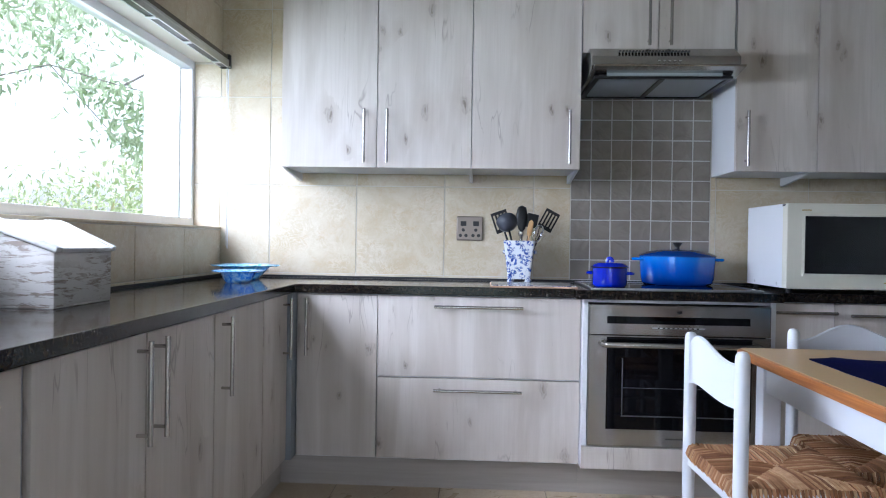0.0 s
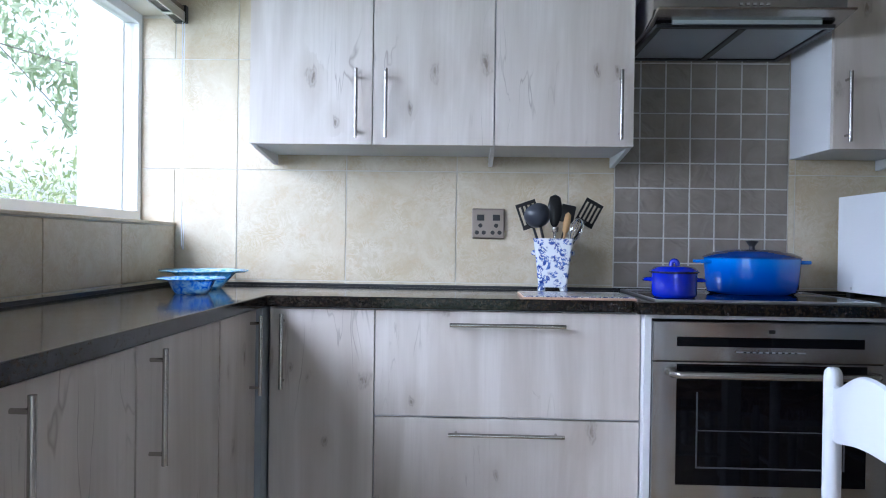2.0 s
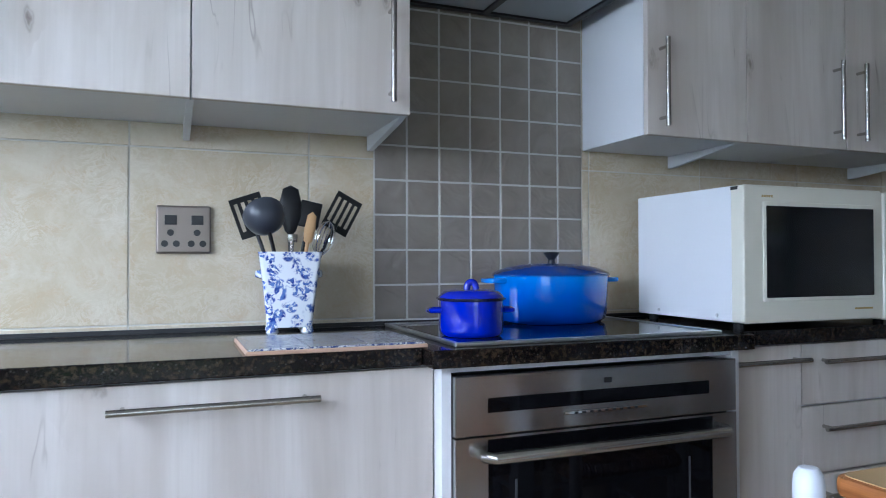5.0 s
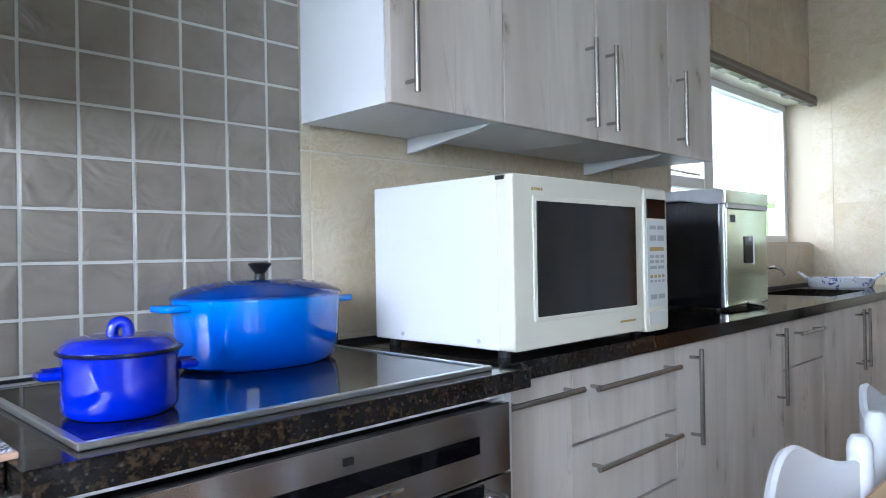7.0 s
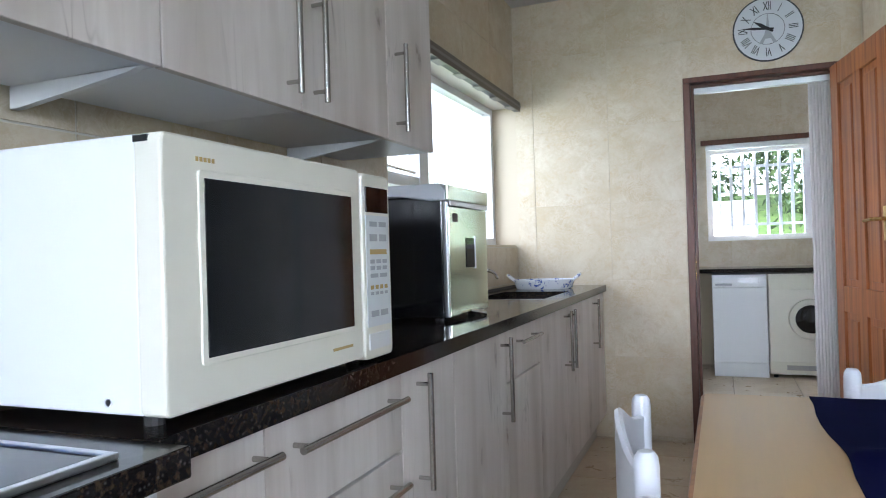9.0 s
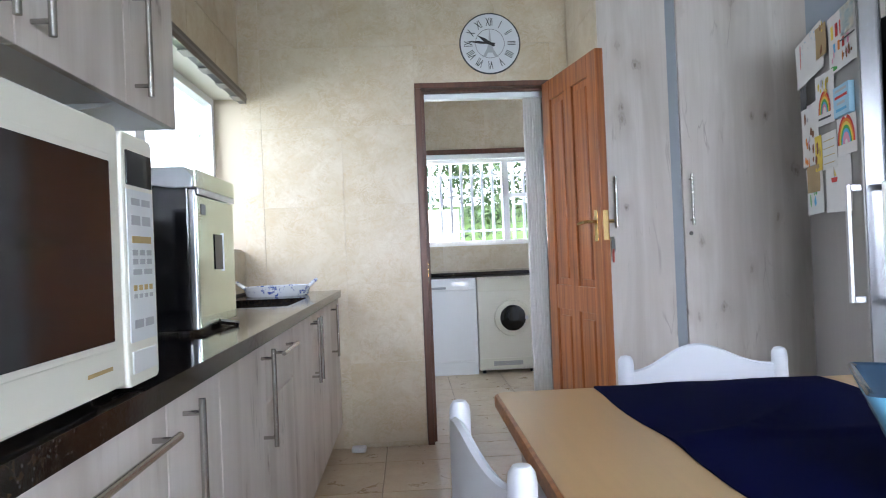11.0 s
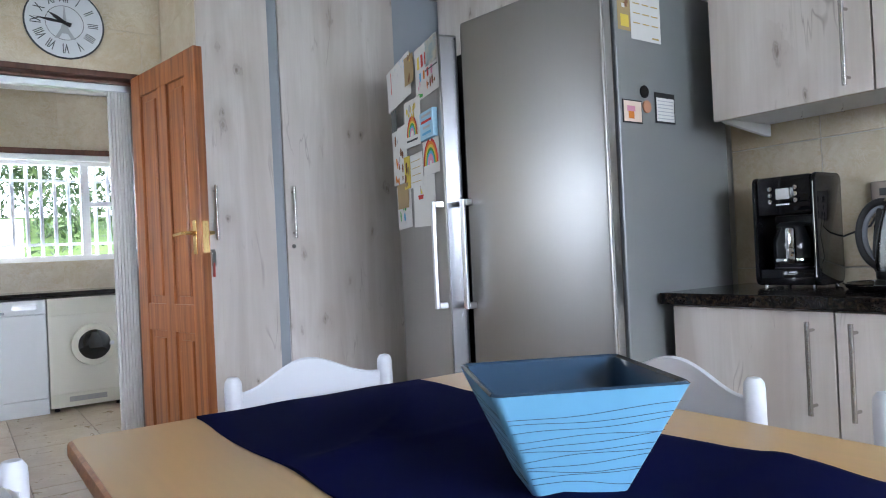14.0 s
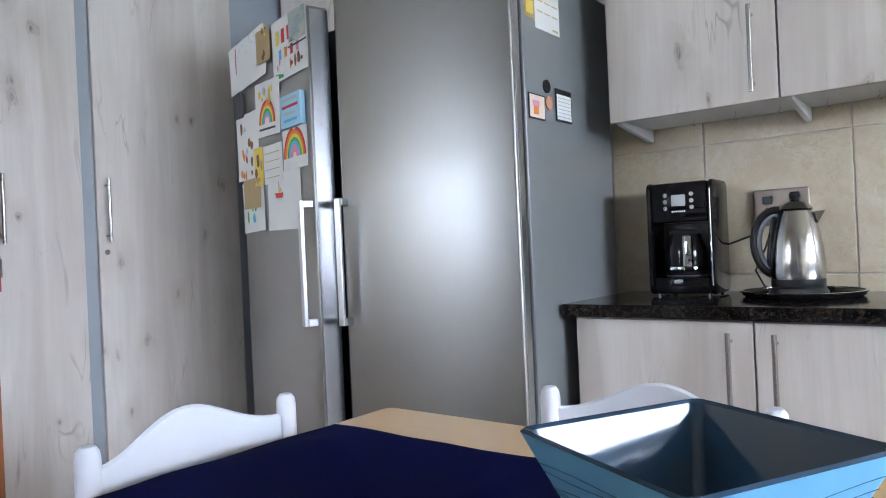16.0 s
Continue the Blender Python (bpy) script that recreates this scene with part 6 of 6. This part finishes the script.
s = side_sheet(1.10, 1.255, 1.752, 1.94, "paper", "white calendar sheet with yellow rules on the fridge side", "calendar", 0.001)
for k in range(4):
    for j in range(3):
        side_mark(s, -0.065 + 0.047 * j, -0.03 + 0.047 * j, -0.04 + 0.033 * k, -0.036 + 0.033 * k, "print_gold", 0.001)
side_mark(s, -0.065, -0.03, -0.084, -0.078, "print_gold", 0.001)
s = side_sheet(1.256, 1.32, 1.775, 1.94, "kraft", "photo strip of the calendar on the fridge side", "calendar", 0.001)
side_mark(s, -0.022, 0.018, -0.07, -0.03, "c_yellow", 0.001)
blob_rng = random.Random(2)
for k in range(5):
    a, b = blob_rng.uniform(-0.025, 0.01), blob_rng.uniform(-0.02, 0.06)
    side_mark(s, a, a + 0.015, b, b + 0.014, blob_rng.choice(["c_brown", "paper", "photo_dark"]), 0.001)
s = side_sheet(1.222, 1.318, 1.468, 1.545, "black", "dark-framed ice-cream picture magnet", "magnet", 0.004)
side_mark(s, -0.044, 0.044, -0.034, 0.034, material("cream_print", (0.66, 0.53, 0.44), 0.6), 0.004)
side_mark(s, -0.006, 0.022, -0.024, 0.0, "c_orange", 0.0045)
side_mark(s, -0.012, 0.028, 0.0, 0.018, "c_pink", 0.0045)
s = side_sheet(1.045, 1.15, 1.478, 1.582, "black", "dark-framed lined note magnet", "magnet", 0.004)
side_mark(s, -0.047, 0.047, -0.046, 0.034, "paper", 0.004)
for k in range(6):
    side_mark(s, -0.042, 0.042, -0.038 + 0.012 * k, -0.035 + 0.012 * k, "print_grey", 0.0045)
for y, z, mt, lb in ((1.205, 1.578, "gloss_black", "round black badge magnet"), (1.195, 1.528, "c_copper", "round copper-coloured badge magnet")):
    ob = tagged(part("round_magnet", rod((-0.005, 0, 0), (-0.0002, 0, 0), 0.021, 24), mt), lb, "magnet", "magnets on the fridge side")
    ob.matrix_world = pose(2.94, y, z)

# ---- coffee corner ----
cof = thing("coffee_maker", (2.55, 0.885, 0.9), "black drip coffee maker with a glass jug", "coffee maker", rz=180)
cof.matrix_world = pose(2.655, 0.885, 0.9, 0, 0, 180 + 2)
CW, CD, CH = 0.106, 0.185, 0.372
M["piano_black"] = material("piano_black_plastic", (0.006, 0.006, 0.007), 0.06, 0, 0.35)
for s in (-1, 1):
    x0 = CW - 0.016 if s > 0 else -CW
    side = part("side_panel", prism(round_rect(0.0, CD, 0.006, CH, 0.026, 6), x0, x0 + 0.016, "x", 0.005), "piano_black", cof, "", True)
    if s > 0:
        part("chrome_line", rod((CW - 0.008, -0.0012, 0.035), (CW - 0.008, -0.0012, CH - 0.03), 0.0016, 6), "chrome", side)
part("base", box(-CW + 0.0165, CW - 0.0165, 0.003, CD - 0.004, 0.008, 0.062, bevel=0.008), "piano_black", cof, "", True)
part("back", box(-CW + 0.0165, CW - 0.0165, 0.125, CD - 0.004, 0.0625, 0.2395), "black", cof)
part("warming_plate", rod((0, 0.062, 0.062), (0, 0.062, 0.066), 0.062, 32), "black", cof)
headp = part("head", box(-CW + 0.0165, CW - 0.0165, 0.002, CD - 0.004, 0.24, CH - 0.003, bevel=0.009), "piano_black", cof, "", True)
part("screen", box(-0.022, 0.022, -0.002, 0.001, 0.292, 0.328, bevel=0.003), material("lcd", (0.45, 0.47, 0.47), 0.3), headp)
for s in (-1, 1):
    for k in range(3):
        part("button", lathe([(0, 0.003), (0.007, 0.002), (0.008, 0)], 12, at=(0, 0, 0)), "chrome", headp).matrix_basis = pose(s * 0.042, -0.0005, 0.286 + 0.021 * k, 90, 0, 0)
for k in range(7):
    part("letter_bar", boxes((-0.022 + 0.0065 * k, -0.018 + 0.0065 * k, -0.001, 0.0005, 0.272, 0.277)), "alu", headp)
jug = part("jug", lathe([(0, 0.067), (0.058, 0.067), (0.064, 0.085), (0.066, 0.15), (0.05, 0.195), (0.048, 0.2), (0.046, 0.2), (0.062, 0.15), (0.06, 0.1), (0, 0.072)], 28, at=(0, 0.062, 0)), material("smoked_glass", (0.02, 0.02, 0.022), 0.04), cof, "dark glass coffee jug", True)
part("jug_lid", lathe([(0.05, 0.2), (0.052, 0.206), (0.04, 0.216), (0, 0.218)], 24, at=(0, 0.062, 0)), "black", jug, "", True)
part("jug_band", lathe([(0.0645, 0.08), (0.0675, 0.084), (0.068, 0.092), (0.0665, 0.096)], 28, at=(0, 0.062, 0)), "chrome", jug, "", True)
part("jug_handle", box(0.012, 0.044, -0.026, -0.006, 0.078, 0.198, bevel=0.009), "chrome", jug, "chrome jug handle", True)
for x in (-0.08, 0.08):
    for y in (0.025, 0.18):
        part("foot", rod((x, y, 0), (x, y, 0.0085), 0.007, 10), "chrome", cof)

tray = thing("tray", (2.315, 0.83, 0.9), "round black tray with a steel rim", "tray")
part("plate", lathe([(0, 0), (0.155, 0), (0.165, 0.006), (0.168, 0.014), (0.163, 0.014), (0.155, 0.006), (0, 0.005)], 48), "gloss_black", tray, "", True)
part("rim", lathe([(0.166, 0.0142), (0.172, 0.0155), (0.1735, 0.018), (0.171, 0.0195), (0.163, 0.0185), (0.163, 0.0142)], 48), "chrome", tray, "", True)
ket = thing("kettle", (2.325, 0.83, 0.906), "brushed steel cordless kettle with a black handle on its base", "kettle", rz=8)
part("base_plate", lathe([(0, 0), (0.085, 0), (0.088, 0.006), (0.08, 0.018), (0, 0.02)], 36), "black", ket, "", True)
part("foot_ring", lathe([(0.078, 0.02), (0.08, 0.024), (0.08, 0.042), (0.076, 0.044)], 36), "black", ket, "", True)
part("jug", lathe([(0.0, 0.043), (0.079, 0.043), (0.081, 0.06), (0.08, 0.095), (0.075, 0.135), (0.066, 0.175), (0.054, 0.213), (0.046, 0.232), (0, 0.232)], 44), "kettle_steel", ket, "", True)
part("lid", lathe([(0.05, 0.229), (0.052, 0.233), (0.04, 0.247), (0.02, 0.257), (0, 0.259)], 36), "kettle_steel", ket, "", True)
part("lid_knob", lathe([(0.012, 0.258), (0.014, 0.262), (0.018, 0.27), (0.014, 0.28), (0, 0.283)], 18), "black", ket, "", True)
part("spout", prism([(-0.062, 0.19), (-0.085, 0.226), (-0.05, 0.222)], -0.014, 0.014, "y", 0.003), "steel", ket)
def bow(a, b, a0, a1):
    """Points on an upright half ellipse beside the kettle."""
    return [(0.056 + a * math.cos(radians(a0 + (a1 - a0) * k / 14)), 0, 0.142 + b * math.sin(radians(a0 + (a1 - a0) * k / 14))) for k in range(15)]


part("handle", tube(bow(0.07, 0.09, 98, -76), 0.0125, 12), "black", ket, "", True)
part("grip_inlay", tube(bow(0.055, 0.077, 94, -70), 0.009, 10), material("grey_grip", (0.20, 0.22, 0.26), 0.35), ket, "grey inner grip", True)
part("inner_post", tube([(0.063, 0, 0.215), (0.074, 0, 0.15), (0.083, 0, 0.075)], 0.0095, 10), "black", ket, "", True)
ket.scale = (0.93, 0.93, 1.09)
part("switch", box(0.098, 0.112, -0.006, 0.006, 0.072, 0.08, bevel=0.002), "c_red", ket)
part("level_window", boxes((0.073, 0.081, -0.008, 0.008, 0.08, 0.17), bevel=0.003), "gloss_black", ket)
cable = tagged(part("power_cable", tube([(2.46, SY + 0.012, 1.14), (2.47, SY + 0.06, 1.09), (2.56, SY + 0.05, 1.06), (2.60, SY + 0.05, 1.08)], 0.0035, 6), "black"), "thin black power cable from the socket", "cable", "cables")
cable2 = tagged(part("power_cable", tube([(2.42, SY + 0.012, 1.14), (2.44, SY + 0.06, 1.05), (2.48, SY + 0.04, 0.97), (2.45, SY + 0.06, 0.92), (2.40, 0.72, 0.908)], 0.0035, 6), "black"), "thin black power cable hanging behind the kettle", "cable", "cables")
for k in range(5):
    hook = tagged(part("cup_hook", tube([(2.62 - 0.13 * k, 0.80, SUZ + 0.011), (2.62 - 0.13 * k, 0.80, SUZ - 0.005)] + [(2.62 - 0.13 * k + 0.006 * math.sin(t), 0.80, SUZ - 0.011 + 0.006 * math.cos(t)) for t in (0.3, 1.2, 2.2, 3.2, 4.2)], 0.0013, 5), "chrome"), "small cup hook under the wall cabinet", "hook", "cup hooks")

# ---- laundry ----
ltop = worktop("worktop", boxes((7.40, LX - 0.008, 1.36, LY1, 0.875, 0.91), bevel=0.003), "black laundry worktop over the machines")
dw = thing("dishwasher", (7.43, 2.565, 0), "white freestanding dishwasher with a control strip", "dishwasher")
part("body", box(0.022, 0.55, 0.003, 0.427, 0.02, 0.86, bevel=0.004), "white_metal", dw)
part("door", box(0, 0.0215, 0.003, 0.427, 0.12, 0.75, bevel=0.004), "white_metal", dw)
pan = part("control_panel", box(-0.002, 0.0215, 0.003, 0.427, 0.753, 0.86, bevel=0.004), "white_metal", dw)
part("grip", box(-0.008, 0.0, 0.27, 0.40, 0.765, 0.785, bevel=0.003), "grey_board", pan)
part("display", boxes((-0.004, -0.001, 0.06, 0.22, 0.79, 0.825)), "alu", pan)
part("kick_plate", boxes((0.004, 0.0215, 0.003, 0.427, 0.0, 0.117), bevel=0.002), "white_metal", dw)
M["pale_cream"] = material("pale_cream_enamel", (0.74, 0.72, 0.64), 0.35)
wm = thing("tumble_dryer", (7.43, 2.035, 0), "old cream front-loading dryer with a round door", "tumble dryer")
part("body", box(0.003, 0.55, 0.003, 0.525, 0.03, 0.862, bevel=0.005), "pale_cream", wm)
part("top_panel", box(-0.006, 0.0025, 0.003, 0.525, 0.73, 0.862, bevel=0.002), "cream", wm)
part("base_panel", box(-0.006, 0.0025, 0.003, 0.525, 0.045, 0.135, bevel=0.002), "cream", wm)
part("grille", boxes((-0.0085, -0.0055, 0.14, 0.40, 0.07, 0.11)), "grey_plinth", wm)
for k in range(5):
    part("grille_slat", boxes((-0.0105, -0.0082, 0.14, 0.40, 0.074 + 0.0075 * k, 0.077 + 0.0075 * k)), "grey_board", wm)
drum = part("porthole", rod((0.003, 0.215, 0.49), (-0.02, 0.215, 0.49), 0.165, 48, r2=0.158), "cream", wm, "cream round door")
part("glass", lathe([(0.115, 0), (0.10, 0.012), (0.055, 0.022), (0, 0.025)], 36), "mw_glass", drum, "", True).matrix_basis = pose(-0.0195, 0.215, 0.49, 0, -90, 0)
part("latch", box(-0.034, -0.019, 0.08, 0.11, 0.475, 0.505, bevel=0.004), "white_gloss", drum)
for x, y in ((0.05, 0.05), (0.05, 0.48), (0.5, 0.05), (0.5, 0.48)):
    part("foot", rod((x, y, 0), (x, y, 0.0305), 0.018, 10), "black", wm)

# ---- outside ----
M["leaf"] = material("leaf_green", (0.07, 0.13, 0.035), 0.45)
w = Web(M["leaf"])
gi = w.t.nodes.new("ShaderNodeNewGeometry")
w.color(w.ramp(gi.outputs["Random Per Island"], (0.0, (0.035, 0.075, 0.025)), (0.5, (0.075, 0.14, 0.04)), (1.0, (0.15, 0.21, 0.06))))
M["leaf_lime"] = material("lime_shrub_leaf", (0.16, 0.24, 0.05), 0.45)
w = Web(M["leaf_lime"])
gi = w.t.nodes.new("ShaderNodeNewGeometry")
w.color(w.ramp(gi.outputs["Random Per Island"], (0.0, (0.06, 0.12, 0.025)), (0.6, (0.16, 0.25, 0.05)), (0.93, (0.24, 0.33, 0.08)), (0.95, (0.55, 0.13, 0.05))))
leafy(M["leaf"], (0.6, 0.67, 0.5), 0.82)
leafy(M["leaf_lime"], (0.64, 0.69, 0.45), 0.8)
M["leaf_bank"] = material("deep_green_leaf", (0.05, 0.09, 0.03), 0.5)
w = Web(M["leaf_bank"])
gi = w.t.nodes.new("ShaderNodeNewGeometry")
w.color(w.ramp(gi.outputs["Random Per Island"], (0.0, (0.025, 0.05, 0.018)), (0.6, (0.055, 0.10, 0.03)), (1.0, (0.11, 0.16, 0.05))))
M["bark"] = material("grey_bark", (0.12, 0.10, 0.085), 0.85)
w = Web(M["bark"])
g = w.noise(w.coords((14, 14, 4), False), 1.0, 5)
w.color(w.ramp(g, (0.3, (0.22, 0.20, 0.185)), (0.7, (0.36, 0.33, 0.30))))
w.bump(g, 0.01, 0.6)
M["lawn"] = material("garden_lawn", (0.10, 0.17, 0.04), 0.9)
w = Web(M["lawn"])
w.color(w.ramp(w.noise(w.coords((1, 1, 1), False), 3.0, 5), (0.3, (0.07, 0.13, 0.03)), (0.7, (0.14, 0.22, 0.055))))


def foliage(name, clumps, size, count, mat, seed, parent=None):
    """Many small folded leaves round the given clump centres (x, y, z, rx, ry, rz)."""
    q = np.random.default_rng(seed)
    vs, fs = [], []
    for cx, cy, cz, rx, ry, rz in clumps:
        for _ in range(count):
            d = q.normal(0, 0.5, 3)
            p = np.array((cx + d[0] * rx, cy + d[1] * ry, cz + d[2] * rz))
            a = q.normal(0, 1, 3)
            a[2] -= 0.9
            a /= np.linalg.norm(a)
            b = np.cross(a, q.normal(0, 1, 3))
            b /= np.linalg.norm(b) + 1e-9
            c = np.cross(a, b)
            s = size * q.uniform(0.6, 1.3)
            k = len(vs)
            vs += [p, p + a * s * 0.5 + b * s * 0.17 + c * s * 0.05, p + a * s, p + a * s * 0.5 - b * s * 0.17 + c * s * 0.05]
            fs += [(k, k + 1, k + 2), (k, k + 2, k + 3)]
    me = bpy.data.meshes.new(name)
    me.from_pydata([tuple(v) for v in vs], [], fs)
    me.materials.append(M[mat])
    ob = new(name, me)
    if parent:
        ob.parent = parent
    return ob


ground = structure("ground", boxes((-400, WX - T - 0.05, -400, 400, -0.5, -0.35), (8.35, 400, -400, 400, -0.5, -0.1), (WX - T - 0.05, 8.35, 4.4, 400, -0.5, -0.12), (WX - T - 0.05, 8.35, -400, -2.9, -0.5, -0.12)), "lawn", "green garden lawn around the house", "ground")
tree = thing("tree", (-5.3, 6.4, -0.35), "spreading broad-leaved garden tree outside the window", "tree")
part("trunk", tube([(0, 0, 0), (0.05, 0.1, 1.2), (0.2, 0.0, 2.2), (0.5, 0.1, 3.2)], 0.16, 10, taper=0.09), "bark", tree, "", True)
limbs = [[(0.2, 0, 2.2), (1.0, 0.1, 2.75), (1.7, 0.5, 3.05), (2.4, 0.5, 2.85), (3.0, 0.9, 2.75)], [(0.3, 0, 2.6), (1.1, -0.3, 3.4), (1.9, -0.5, 3.9)], [(0.4, 0.1, 3.0), (0.9, 0.9, 3.7), (1.5, 1.6, 4.1)],
         [(1.7, 0.5, 3.05), (2.1, 0.8, 2.5), (2.5, 0.9, 2.0), (2.7, 1.1, 1.6)], [(1.0, 0.1, 2.75), (1.3, -0.6, 3.0), (1.7, -1.1, 3.2)], [(0.05, 0.1, 1.2), (-0.6, 0.6, 2.2), (-0.9, 1.0, 3.4)], [(2.4, 0.5, 2.85), (2.6, 1.2, 3.3), (3.0, 1.6, 3.7)]]
for k, l in enumerate(limbs):
    part("limb", tube(l, 0.006 if k == 3 else 0.013, 7, taper=0.003), "bark", tree, "", True)
crown_rng = np.random.default_rng(4)
cl = []
for l in limbs:
    for a, b in zip(l[1:], l[2:] + [l[-1]]):
        for _ in range(3):
            f = crown_rng.uniform(0, 1)
            o = crown_rng.normal(0, 0.22, 3)
            cl.append((a[0] + (b[0] - a[0]) * f + o[0], a[1] + (b[1] - a[1]) * f + o[1], a[2] + (b[2] - a[2]) * f + o[2], 0.28, 0.28, 0.24))
for _ in range(34):
    cl.append((crown_rng.uniform(0.2, 3.4), crown_rng.uniform(-1.6, 2.4), crown_rng.uniform(3.35, 4.6), 0.4, 0.4, 0.26))
foliage("crown", cl, 0.115, 80, "leaf", 11, tree)
shr = []
for _ in range(46):
    shr.append((crown_rng.uniform(-6.5, -1.9), crown_rng.uniform(5.6, 9.0), crown_rng.uniform(0.2, 1.6), 0.45, 0.45, 0.32))
tagged(foliage("shrubbery", shr, 0.075, 380, "leaf_lime", 12), "light green flowering shrubs under the window", "shrubs", kind="stuff")
structure("wall_garden", boxes((2.2, 8.6, 6.0, 6.2, -0.12, 2.05)), "white_wall", "white garden wall outside the sink window", "wall")
hedge = []
for _ in range(26):
    hedge.append((crown_rng.uniform(2.5, 5.6), crown_rng.uniform(7.2, 8.4), crown_rng.uniform(1.9, 3.0), 0.5, 0.5, 0.4))
tagged(foliage("hedge", hedge, 0.12, 120, "leaf", 13), "dark green hedge above the garden wall", "hedge", kind="stuff")
structure("bank", prism([(10.5, -0.1), (14.0, -0.1), (18.0, -0.1), (18.0, 2.2), (14.5, 1.35), (12.5, 0.75)], -4, 9, "y"), "lawn", "sunlit grass bank behind the laundry", "ground")
structure("wall_yard", boxes((9.8, 9.95, 2.52, 6.0, -0.1, 1.62)), "white_wall", "white yard wall outside the laundry", "wall")
bank = []
for _ in range(70):
    bank.append((crown_rng.uniform(14.5, 17.5), crown_rng.uniform(-1.0, 6.5), crown_rng.uniform(1.6, 4.2), 0.6, 0.6, 0.5))
tagged(foliage("bank_shrubs", bank, 0.17, 170, "leaf_bank", 14), "green shrubs on the grass bank", "shrubs", kind="stuff")

lay_tiles()
